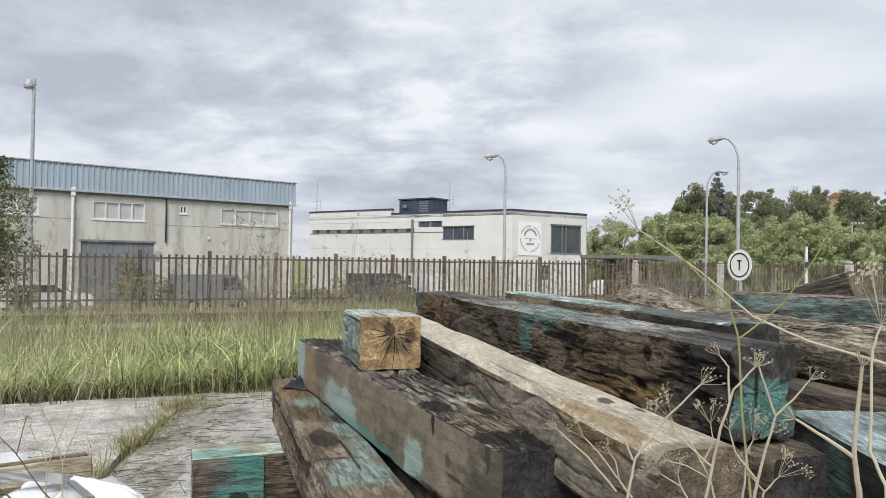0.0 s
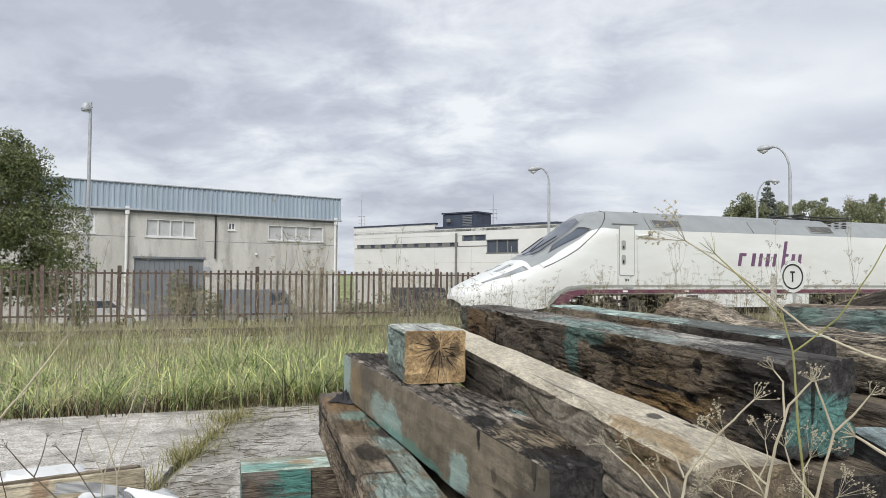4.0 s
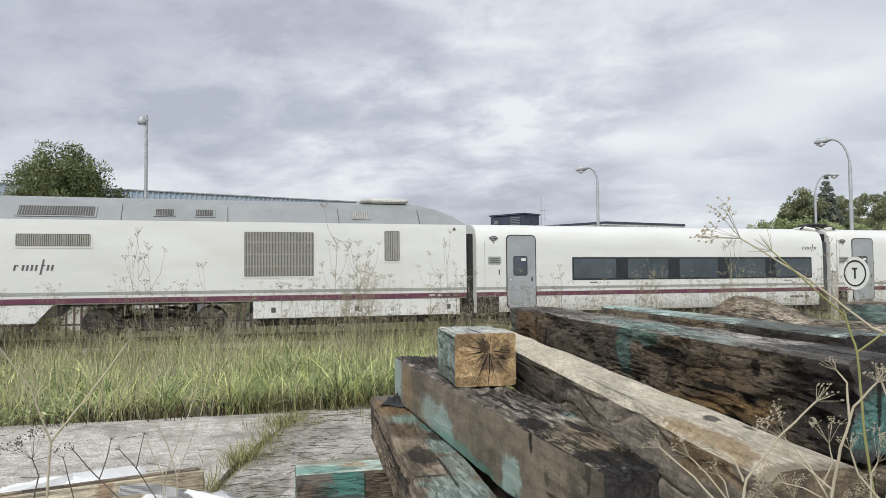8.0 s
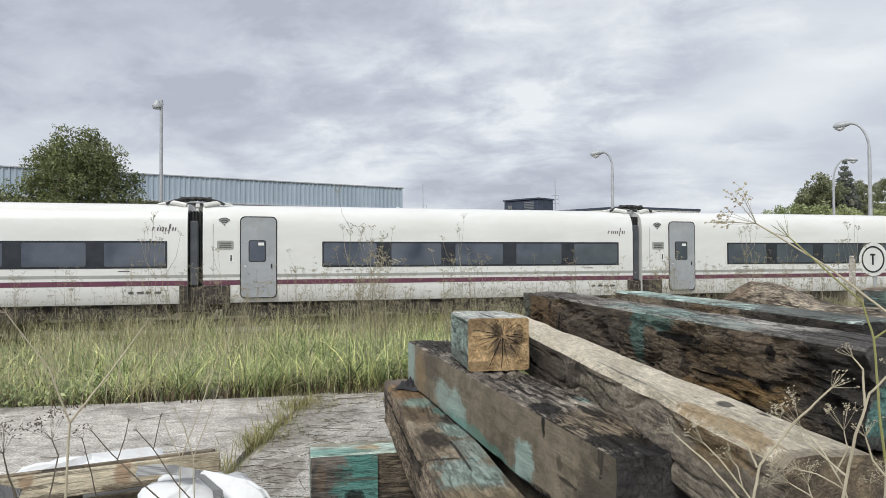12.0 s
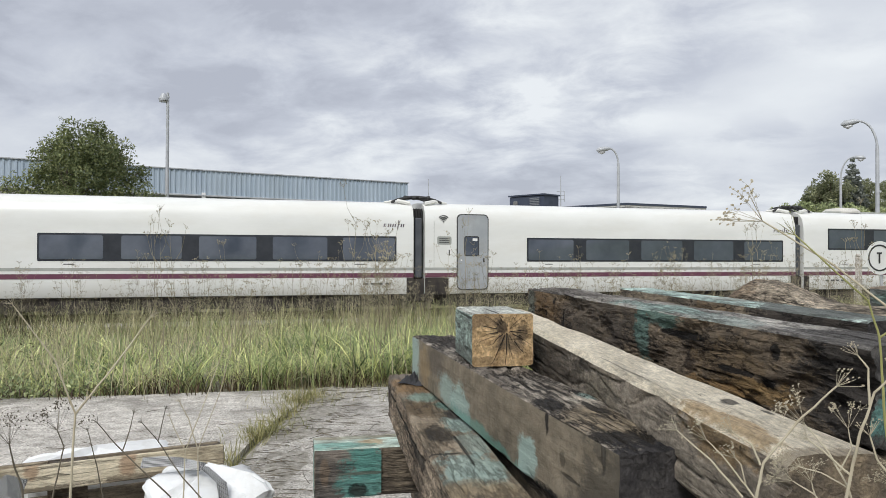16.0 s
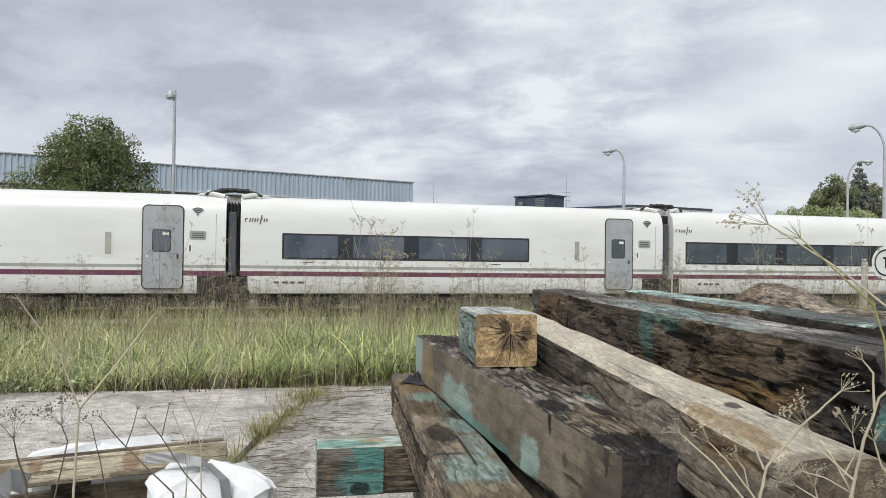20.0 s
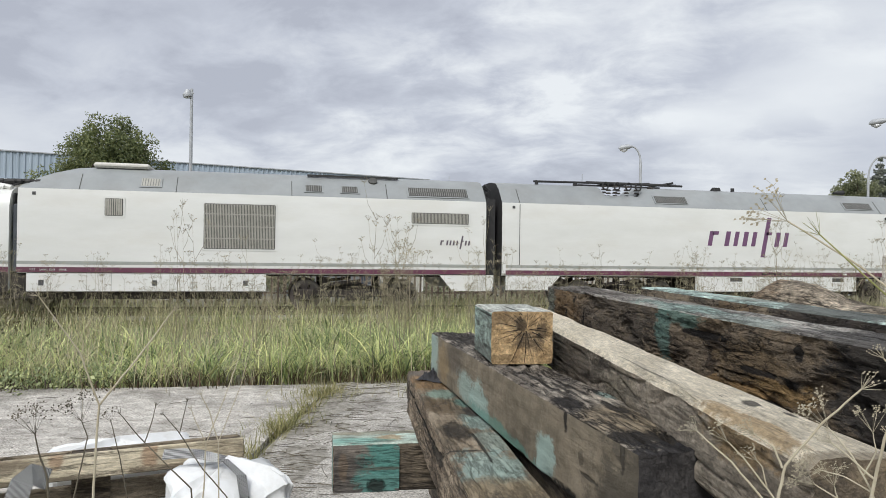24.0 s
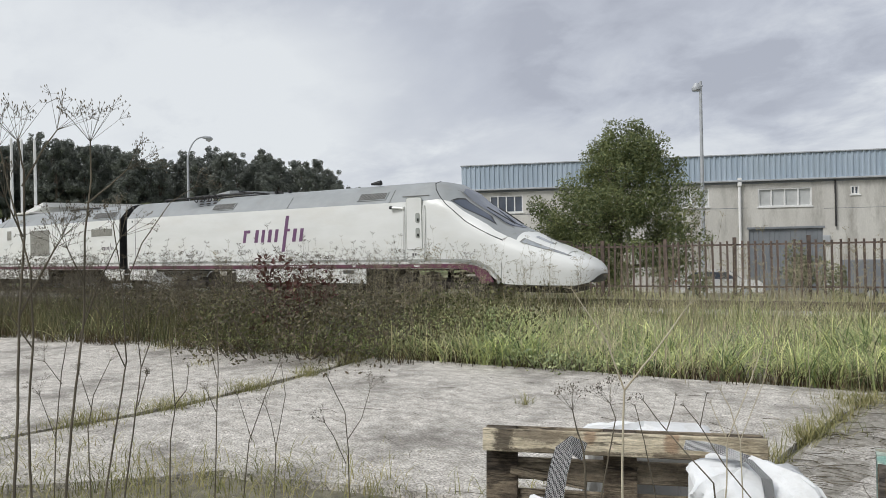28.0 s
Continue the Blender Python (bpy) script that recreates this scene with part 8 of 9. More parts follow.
def place(az, dist, rz=0.0, s=1.0, dz=0.0):
    p = polar(az, dist)
    return Matrix.Translation((p.x, p.y, ground_z(p.x, p.y) + dz)) @ Matrix.Rotation(rz, 4, "Z") @ Matrix.Scale(s, 4)


# the broad tree by the warehouse
M["treeleaf"] = mat("broad_leaf", (0.078, 0.10, 0.04), (0.22, 0.25, 0.105), 0.8, 0.5, island=0.4, trans=0.25, spec=0.35)
tree("broadleaf_tree", "dense dark green broadleaf tree before the warehouse", Matrix.Translation(polar(36.4, 30.5, -0.5)) @ Matrix.Scale(1.0, 4), 7.4,
     sprays([((0.15, -0.2, 6.25), 0.95), ((-0.35, 0.1, 5.5), 1.15), ((0.75, 0, 5.3), 1.15), ((1.5, -0.3, 4.3), 1.25), ((-1.3, 0, 4.5), 1.15), ((0.2, -0.6, 4.1), 1.5), ((2.2, -0.1, 3.2), 1.3), ((-1.9, 0.1, 3.4), 1.2), ((0.3, -0.9, 2.8), 1.7), ((2.6, 0.2, 2.1), 1.25), ((-2.4, -0.3, 2.2), 1.2), ((-0.9, -0.9, 2.0), 1.5), ((1.3, -1.0, 1.6), 1.5), ((-3.3, 0.0, 2.9), 0.85), ((-3.6, -0.2, 1.5), 1.0), ((2.9, 0, 1.1), 1.0), ((-2.0, -0.8, 0.9), 1.0), ((0, -1.0, 0.8), 1.1), ((1.2, 0.4, 5.7), 1.0), ((-1.1, 0, 5.7), 0.95), ((0.6, 0.2, 6.2), 0.9), ((1.8, 1.0, 4.9), 0.9), ((-3.4, -2.0, 1.9), 1.1), ((-3.9, -2.4, 1.0), 1.0), ((-2.6, -1.4, 3.3), 1.0)], 41, 8, 0.44),
     100000, 0.052, M["treeleaf"], 5, 0.2, bare=0.12)


def far_trees():
    rnd = random.Random(17)
    kinds = {}
    for k in range(3):
        kinds["pale%d" % k] = tree("roadside_tree", "leafy pale green roadside tree", place(-20 - k, 74), 8.0, sprays(lobes_for(200 + k, 8.0, 7.0, 10, 0.22), 300 + k), 17000, 0.105, M["leafpale"], 210 + k, 0.14, "trees on the hillside")
        kinds["dark%d" % k] = tree("hillside_tree", "dark green hillside tree", place(-24 - 3 * k, 120), 9.0, sprays(lobes_for(220 + k, 9.0, 8.0, 10, 0.2), 320 + k), 13000, 0.135, M["leaf"], 230 + k, 0.18, "trees on the hillside")
        kinds["euc%d" % k] = tree("eucalyptus", "tall dark eucalyptus with ragged crown", place(60 + 4 * k, 150), 15.0, gum_lobes(240 + k), 14000, 0.15, M["leafdark"], 250 + k, 0.22, "eucalyptus wood", bare=0.3)
    con = tree("conifer", "dark upright conifer on the hill", place(-20.9, 128, 0, 1.0), 11.0, [((0, 0, 11 - 0.95 * i), 0.35 + 0.26 * i) for i in range(8)], 3600, 0.26, M["leafdark"], 260, 0.2, "trees on the hillside", squash=0.6)
    kinds["con"] = con

    def put(kind, az, dist, s):
        c = kinds[kind]
        copy_thing(c, place(az, dist, rnd.uniform(0, 6.28), s))

    # front row
    for i, az in enumerate((-12.0, -14.2, -16.6, -18.6, -23.4, -25.6, -27.6, -29.8, -32.2, -34.5, -37.0, -40.0)):
        put("pale%d" % (i % 3), az + rnd.uniform(-0.5, 0.5), rnd.uniform(70, 82), rnd.uniform(0.86, 1.05) * (0.8 if az > -13 else 1.0))
    for i in range(40):
        az = -12.5 - i * 0.72 + rnd.uniform(-0.4, 0.4)
        put(("dark%d" % (i % 3)) if rnd.random() < 0.6 else "pale%d" % (i % 3), az, rnd.uniform(92, 118), rnd.uniform(0.45, 0.75))
    for i in range(44):
        az = -16.0 - i * 0.72 + rnd.uniform(-0.5, 0.5)
        put("dark%d" % (i % 3), az, rnd.uniform(125, 175), rnd.uniform(0.45, 0.76) * (0.7 + 0.3 * smooth(-az, 17, 20)))
    for az, dist, s in ((-13.0, 122, 0.75), (-12.3, 126, 0.6), (-19.6, 124, 1.15), (-19.0, 126, 1.0)):
        put("dark1", az, dist, s)
    # eucalyptus wood beyond the bend
    for i in range(120):
        az = 54.5 + i * 0.31 + rnd.uniform(-0.3, 0.3)
        d = rnd.uniform(134, 164)
        put("euc%d" % (i % 3), az, d, rnd.uniform(0.82, 1.02) * (0.66 + 0.26 * smooth(az, 54, 60) + 0.1 * smooth(az, 72, 78)))
    for i in range(26):
        put("dark%d" % (i % 3), 49 + i * 1.6, rnd.uniform(112, 126), rnd.uniform(0.5, 0.75))
    # wooded skyline all round, out of view
    for i in range(30):
        put("euc%d" % (i % 3), 100 + i * 6.8, rnd.uniform(90, 160), rnd.uniform(0.7, 1.0))


far_trees()


def shrub(name, label, c, w, h, leaves, size, leafmat, seed):
    rnd = random.Random(seed)
    t = thing(name, label, "shrub", Matrix.Translation(c))
    lobes = [((rnd.uniform(-w, w) * 0.4, rnd.uniform(-w, w) * 0.25, h * (0.25 + 0.6 * rnd.random())), w * rnd.uniform(0.16, 0.3)) for _ in range(9)]
    for c2, r in lobes:
        part("stem", Geo().tube([(c2[0] * 0.3, c2[1] * 0.3, -0.05), c2], [0.014, 0.005], 5), M["bark"], t)
    V, Q = leaf_cloud([q for q, r in lobes], [r for q, r in lobes], leaves, size, seed)
    part("leaves", fast_mesh("leaves", V, Q, leafmat), leafmat, t)


M["leafbrown"] = mat("brown_leaf", (0.055, 0.046, 0.028), (0.135, 0.115, 0.066), 2, 0.7, island=0.45, trans=0.15)
p_ = polar(62.2, 12.6, -0.15)
shrub("red_shrub", "small shrub with dark red-brown leaves among the weeds", p_, 1.5, 1.75, 700, 0.05, M["leafred"], 3)
for k_, (az_, d_) in enumerate(((42, 9.45), (39.5, 9.35), (44.5, 9.7), (36.5, 9.3))):
    shrub("nettle_patch", "low bright green nettles at the slab's edge", polar(az_, d_, -0.06), 0.7, 0.26, 260, 0.026, M["leafpale"], 10 + k_)
for k_, (az_, d_, h_, m_) in enumerate(((58, 12.5, 1.0, "leafbrown"), (64, 13.2, 1.1, "leafbrown"), (68, 14.0, 1.0, "leafbrown"), (54, 12.0, 0.9, "leafbrown"), (72, 15.5, 1.0, "leafbrown"), (50, 11.6, 0.8, "coarse"), (47, 11.4, 0.85, "coarse"), (76, 17.5, 1.1, "leafbrown"), (61, 11.2, 0.95, "leafbrown"), (66, 11.8, 0.9, "leafbrown"), (58.6, 10.9, 0.85, "leafbrown"), (63.4, 11.0, 1.0, "coarse"))):
    shrub("dry_bush", "tangled dark brown half-dead bush among the weeds", polar(az_, d_, -0.15), 2.6, h_, 1500, 0.03, M[m_], 60 + k_)
shrub("fence_bush", "green bush growing through the fence", polar(22.6, 28.8, -0.5), 1.7, 2.2, 2600, 0.06, M["leaf"], 31)
shrub("fence_bush", "dark bush growing along the fence", polar(9.5, 28.5, -0.5), 2.0, 1.1, 900, 0.07, M["leaf"], 32)
shrub("fence_bush", "dark bush growing along the fence", polar(4.0, 29.5, -0.5), 2.4, 0.8, 900, 0.07, M["leaf"], 33)


# ---- yard clutter ----
M["board_top"] = aged("pale_pallet_board", (0.24, 0.205, 0.145), (0.34, 0.30, 0.22), (0.42, 0.375, 0.285), [
    ((0.10, 0, 0.76), (0.05, 0.2, 0.06), (0.06, 0.048, 0.036), 0.85), ((0.25, 0, 0.78), (0.16, 0.2, 0.03), (0.16, 0.13, 0.095), 0.7), ((0.48, 0, 0.79), (0.03, 0.2, 0.05), (0.28, 0.15, 0.08), 0.6), ((0.82, 0, 0.78), (0.03, 0.2, 0.05), (0.28, 0.15, 0.08), 0.6), ((0.95, 0, 0.71), (0.2, 0.2, 0.015), (0.12, 0.09, 0.06), 0.7), ((0.4, 0, 0.71), (0.3, 0.2, 0.012), (0.10, 0.08, 0.055), 0.8)], 2.6, 0.5, 0.5, 0.4, 0.7, seed=71.0)
# lower and inner pallet wood: the same timber, darkened to hold its shade
M["board_low"] = aged("shaded_brown_board", (0.085, 0.07, 0.05), (0.155, 0.13, 0.094), (0.25, 0.21, 0.155), [], 3.0, 0.6, 0.6, 0.5, 1.0, seed=73.0)
M["board_dark"] = aged("shaded_pallet_wood", (0.035, 0.028, 0.022), (0.085, 0.068, 0.05), (0.17, 0.14, 0.10), [], 4.0, 0.6, 0.6, 0.6, 1.4, seed=75.0)


def build_pallet():
    a, b = Vector((-2.32, 2.12, 0)), Vector((-1.34, 2.85, 0))
    ang = math.degrees(math.atan2(b.y - a.y, b.x - a.x))
    m = Matrix.Translation(a) @ pose(0, 0, -0.005, -7, 0, ang)
    t = thing("pallet", "weathered wooden pallet stood on its long edge", "pallet", m)
    # local: x along, z up, y away from the eye
    rnd = random.Random(4)
    for z0 in (0.0, 0.35, 0.7):
        part("bottom_board", Geo().box(0.0, 1.2, 0.0, 0.022, z0, z0 + 0.1, bev=0.004), M["board_top" if z0 > 0.5 else "board_low"], t)
    for x0, x1 in ((0.0, 0.145), (0.53, 0.675), (1.055, 1.2)):
        for z0, z1 in ((0.0, 0.1), (0.35, 0.45), (0.7, 0.8)):
            part("block", Geo().box(x0 + 0.002, x1 - 0.002, 0.0225, 0.1, z0 + 0.002, z1 - 0.002, bev=0.004), M["board_dark"], t)
        part("cross_board", Geo().box(x0, x1, 0.1005, 0.1225, 0.0, 0.8, bev=0.003), M["board_dark"], t)
    z = 0.0
    for k in range(6):
        o = part("deck_board", Geo().box(0.0, 1.2, 0.123, 0.145, 0.0, 0.098, bev=0.004), M["board_low"], t)
        o.matrix_basis = pose(0, 0, z, 0, rnd.uniform(-0.5, 0.5), 0)
        z += 0.14
    # a torn splinter of board across the lower bay
    o = part("broken_slat", Geo().box(0.0, 0.34, 0.0, 0.012, 0.0, 0.035, bev=0.003), M["board_low"], t)
    o.matrix_basis = pose(0.12, 0.024, 0.60, 0, 9, 0)


build_pallet()


def lumpy_bag(name, label, c, size, rz, seed, rough=0.05):
    t = thing(name, label, "bag", Matrix.Translation(c) @ pose(0, 0, 0, 0, 0, rz))
    g = Geo()
    rows = []
    nv, nu = 44, 72
    for i in range(nv + 1):
        v = i / nv
        row = []
        for j in range(nu + 1):
            a = 2 * math.pi * j / nu
            ca, sa = math.cos(a), math.sin(a)
            e = 0.42
            x = abs(ca) ** e * (1 if ca > 0 else -1)
            y = abs(sa) ** e * (1 if sa > 0 else -1)
            top = math.sin(min(1.0, (1 - v) * 14.0) * math.pi / 2) ** 0.4 if v > 0.928 else 1.0 - 0.06 * v
            low = 0.86 + 0.14 * min(1, v * 4)
            k = top * low
            wob = 1 + rough * noise.noise((ca * 2.2 + seed, sa * 2.2, v * 4)) * 2 + rough * 0.8 * noise.noise((ca * 6, sa * 6 + seed, v * 9))
            wob -= 0.10 * max(0.0, 0.22 - abs(noise.noise((ca * 3.1 + seed * 2, sa * 3.1, v * 3.4)))) / 0.22 * rough / 0.05
            row.append((x * k * wob * size[0] / 2, y * k * wob * size[1] / 2, v * size[2] + 0.05 * noise.noise((ca * 2, sa * 2 + seed, v * 2)) * (v > 0.1)))
        rows.append(row)
    g.grid(rows)
    part("sack", g, M["bag"], t, smooth=True)
    return t


def strap(t, pts, w, label="black and white woven strap"):
    """A woven band laid over a line of points."""
    g = Geo()
    pts = [Vector(p) for p in pts]
    rows = []
    for i, p in enumerate(pts):
        d = (pts[min(i + 1, len(pts) - 1)] - pts[max(0, i - 1)]).normalized()
        s = d.cross(Vector((0.55, -0.75, 0.35))).normalized() * w / 2
        rows.append([p - s, p + s])
    g.grid(rows)
    n = len(g.v)
    off = Vector((0.55, -0.75, 0.35)).normalized() * -0.004
    g.v += [tuple(Vector(v) + off) for v in g.v[:n]]
    g.f += [tuple(i + n for i in reversed(f)) for f in g.f]
    part("strap", g, M["strap"], t, label)


def strap_mat():
    m = mat("woven_strap", (0.02, 0.02, 0.022), (0.7, 0.7, 0.68), 30, 0.85)
    nt = m.node_tree
    ck = nt.nodes.new("ShaderNodeTexChecker")
    ck.inputs["Scale"].default_value = 190
    ck.inputs["Color1"].default_value = (0.025, 0.025, 0.028, 1)
    ck.inputs["Color2"].default_value = (0.42, 0.42, 0.41, 1)
    tc = [n for n in nt.nodes if n.bl_idname == "ShaderNodeTexCoord"][0]
    mp = nt.nodes.new("ShaderNodeMapping")
    mp.inputs["Rotation"].default_value = (0.6, 0.5, 0.8)
    nt.links.new(tc.outputs["Object"], mp.inputs[0])
    nt.links.new(mp.outputs[0], ck.inputs["Vector"])
    nt.links.new(ck.outputs[0], nt.nodes["Principled BSDF"].inputs["Base Color"])
    return m


M["strap"] = strap_mat()
b1 = lumpy_bag("bulk_bag", "white woven bulk bag with straps, before the pallet", (-1.10, 2.15, 0.0), (0.38, 0.36, 0.915), 35, 2)
strap(b1, [(-0.19, 0.07, 0.945), (-0.14, 0.035, 0.953), (-0.09, 0.0, 0.955), (-0.02, -0.06, 0.945)], 0.036)
strap(b1, [(-0.02, -0.07, 0.95), (0.02, -0.16, 0.92), (0.03, -0.215, 0.82), (0.03, -0.22, 0.68)], 0.036)
b2 = lumpy_bag("bulk_bag", "white woven bulk bag beside the pallet", (-1.72, 1.92, 0.0), (0.34, 0.3, 0.66), 20, 5)
inv_ = b2.matrix_basis.inverted()
strap(b2, [inv_ @ Vector(q) for q in ((-1.868, 2.289, 0.767), (-1.888, 2.233, 0.801), (-1.896, 2.193, 0.780), (-1.898, 2.159, 0.708), (-1.897, 2.129, 0.603))], 0.075)
b3 = lumpy_bag("bulk_bag", "white bag lying behind the pallet", (-2.02, 2.92, 0.0), (0.62, 0.3, 0.735), 36, 8)


def dead_stems():
    """Dead stems strewn on the dirty slab."""
    V, Q = [], []
    rnd = random.Random(12)
    for _ in range(240):
        y = rnd.uniform(3.9, 8.4)
        x = -2.3 - 0.14 * (y - 4.2) + abs(rnd.gauss(0.1, 0.5))
        if rnd.random() < 0.12:
            x, y = rnd.uniform(-6.5, -2.6), rnd.uniform(2.2, 7.0)
        a = rnd.gauss(0.25, 0.6)
        ln = rnd.uniform(0.06, 0.32)
        p = Vector((x, y, 0.012))
        m = p + Vector((math.cos(a), math.sin(a), 0)) * ln * 0.5 + Vector((0, 0, rnd.uniform(0, 0.015)))
        e = m + Vector((math.cos(a + rnd.uniform(-0.4, 0.4)), math.sin(a + rnd.uniform(-0.4, 0.4)), 0)) * ln * 0.5
        for s0, s1 in ((p, m), (m, e)):
            v, q = seg_quads(s0, s1, 0.0030, 0.0020)
            n = len(V)
            V += v
            Q += [tuple(n + i for i in f) for f in q]
    ob = new("dead_stems", fast_mesh("dead_stems", np.array([tuple(v) for v in V]), np.array(Q), M["darkstalk"]))
    tagged(ob, "dead brown stems strewn over the concrete", "stems", kind="stuff")


dead_stems()


def soil_drift():
    """Washed-in soil along the joint of the slabs."""
    g = Geo()
    rows = []
    for i in range(46):
        row = []
        for j in range(26):
            y = 3.6 + 4.9 * i / 45
            x = -2.3 - 0.14 * (y - 4.2) + 0.85 * j / 25
            q = j / 25
            n = noise.noise((x * 2.3, y * 2.3, 4)) + 0.5 * noise.noise((x * 7, y * 7, 2))
            z = 0.012 + 0.04 * n - 0.075 * abs(q - 0.22) - 0.05 * max(0, 0.1 - q) * 4 - 0.03 * max(0, abs(i - 23) - 18) / 5
            row.append((x, y, max(z, -0.02) + 0.006 * noise.noise((x * 22, y * 22, 1))))
        rows.append(row)
    g.grid(rows)
    tagged(part("soil_drift", g, M["drift"], smooth=True), "dark brown soil drifted along the joint of the slabs", "soil", kind="structure")


M["drift"] = mat("drifted_soil", (0.20, 0.183, 0.15), (0.42, 0.395, 0.345), 18, 0.95, bump=1.0, bscale=60, speck=0.5)
soil_drift()


# ---- single weeds close to the eye ----
def toward(az, el, dist):
    p = polar(az, dist)
    return Vector((p.x, p.y, EYE[2] + math.tan(radians(el)) * dist))


def near_weed(label, path, radius, material, twigs=(), heads=(), seed=0):
    """A single stalk along a few bends down to the ground, with twigs that end in umbels."""
    radius *= 0.52
    rnd = random.Random(seed)
    t = thing("dry_weed", label, "weed", None, "weeds close by")
    pts = [Vector(p) for p in path]
    foot = pts[0] + (pts[0] - pts[1]).normalized() * 0.15
    base = Vector((foot.x + rnd.uniform(-0.1, 0.1), foot.y + rnd.uniform(-0.1, 0.1), -0.06))
    full = [base] + pts
    line = []
    for i in range(len(full) - 1):
        for k in range(5):
            line.append(full[i].lerp(full[i + 1], k / 5) + Vector((rnd.uniform(-1, 1), rnd.uniform(-1, 1), 0)) * radius * 0.25)
    line.append(full[-1])
    n = len(line)
    part("stem", Geo().tube(line, [radius * (1.15 - 0.65 * i / n) for i in range(n)], 7), material, t, smooth=True)
    ends = [(pts[-1], pts[-1] - pts[-2], 1.0)]
    for tw in twigs:
        q = [Vector(p) for p in tw]
        fine = []
        for i in range(len(q) - 1):
            for k in range(4):
                fine.append(q[i].lerp(q[i + 1], k / 4) + Vector((rnd.uniform(-1, 1), 0, rnd.uniform(-1, 1))) * radius * 0.2)
        fine.append(q[-1])
        part("twig", Geo().tube(fine, [radius * (0.75 - 0.4 * i / len(fine)) for i in range(len(fine))], 6), material, t, smooth=True)
        ends.append((q[-1], q[-1] - q[-2], 0.8))
    for p, d, s in ends:
        V, Q = [], []
        umbel_geo(p, d, (heads[0] if heads else 0.06) * s * (1.1 if heads and heads[0] > 0.03 else 1.0), rnd, V, Q, radius * 0.2, heads[1] if heads else True, rnd.choice((8, 9, 11)), bool(heads) and heads[0] > 0.03)
        part("umbel", fast_mesh("umbel", np.array([tuple(v) for v in V]), np.array(Q), material), material, t)["kind"] = "stuff"
    return t


near_weed("yellow-green living weed stem with bare forks, close by", [toward(-23.4, -16.5, 1.15), toward(-22.8, -11.1, 1.15), toward(-22.5, -5.4, 1.15), toward(-21.8, -2.9, 1.15), toward(-17.3, 1.7, 1.15)], 0.0038, M["greenstalk"], [[toward(-22.5, -5.4, 1.15), toward(-25.4, -2.8, 1.15), toward(-27.4, 0.5, 1.15), toward(-28.6, 2.9, 1.15)]], (0.03, False), 300)
near_weed("bleached dry umbel weed before the timber pile", [toward(-20.3, -16.9, 1.10), toward(-21.3, -12.0, 1.10), toward(-22.2, -9.1, 1.10), toward(-23.6, -7.4, 1.10)], 0.0045, M["palestalk"], [[toward(-21.9, -10.0, 1.10), toward(-21.8, -7.5, 1.10), toward(-21.2, -6.7, 1.10)], [toward(-20.8, -14.8, 1.10), toward(-19.1, -13.4, 1.10), toward(-18.1, -12.7, 1.10)]], (0.022, True), 301)
near_weed("bleached dry umbel weed before the timber pile", [toward(-23.6, -16.5, 1.05), toward(-24.0, -14.5, 1.05), toward(-25.0, -10.7, 1.05), toward(-23.9, -7.4, 1.05)], 0.0045, M["palestalk"], [[toward(-25.0, -10.7, 1.05), toward(-26.2, -9.4, 1.05), toward(-27.2, -8.0, 1.05)], [toward(-23.8, -15.3, 1.05), toward(-22.3, -13.5, 1.05), toward(-21.9, -12.0, 1.05)]], (0.022, True), 302)
near_weed("bleached dry umbel weed before the timber pile", [toward(-30.3, -15.5, 0.95), toward(-29.9, -12.6, 0.95), toward(-30.4, -6.8, 0.95)], 0.0070, M["palestalk"], [[toward(-30.0, -13.0, 0.95), toward(-28.2, -11.9, 0.95), toward(-26.3, -10.8, 0.95)]], (0.02, False), 303)
near_weed("bleached dry umbel weed before the timber pile", [toward(-14.6, -17.5, 1.00), toward(-15.2, -14.6, 1.00), toward(-17.5, -11.5, 1.00), toward(-19.9, -8.9, 1.00)], 0.0040, M["palestalk"], [[toward(-15.0, -14.8, 1.00), toward(-14.4, -13.4, 1.00), toward(-13.1, -12.7, 1.00)], [toward(-13.8, -17.1, 1.00), toward(-11.6, -14.8, 1.00), toward(-9.2, -12.9, 1.00)]], (0.024, True), 304)
near_weed("bleached dry umbel weed before the timber pile", [toward(-33.5, -8.4, 1.30), toward(-31.8, -6.5, 1.30), toward(-27.1, -5.3, 1.30), toward(-23.4, -3.7, 1.30), toward(-19.8, -0.5, 1.30), toward(-15.2, 2.7, 1.30)], 0.0050, M["palestalk"], [], (0.05, False), 305)
near_weed("bleached dry umbel weed before the timber pile", [toward(-31.8, -14.5, 0.90), toward(-30.9, -12.4, 0.90), toward(-31.0, -5.6, 0.90), toward(-31.5, -3.9, 0.90)], 0.0040, M["palestalk"], [], (0.05, False), 306)
near_weed("bleached dry umbel weed before the timber pile", [toward(-21.1, -17.5, 1.12), toward(-20.6, -15.6, 1.12), toward(-19.4, -13.4, 1.12), toward(-17.9, -11.7, 1.12)], 0.0032, M["palestalk"], [[toward(-20.6, -15.6, 1.12), toward(-18.9, -14.8, 1.12), toward(-17.5, -14.6, 1.12)], [toward(-20.1, -14.5, 1.12), toward(-20.8, -12.9, 1.12), toward(-20.6, -11.7, 1.12)]], (0.034, True), 340)
near_weed("bleached dry umbel weed before the timber pile", [toward(-24.0, -17.1, 1.05), toward(-24.3, -16.0, 1.05), toward(-25.2, -14.9, 1.05)], 0.0032, M["palestalk"], [[toward(-24.3, -16.0, 1.05), toward(-23.4, -15.1, 1.05)]], (0.032, True), 341)
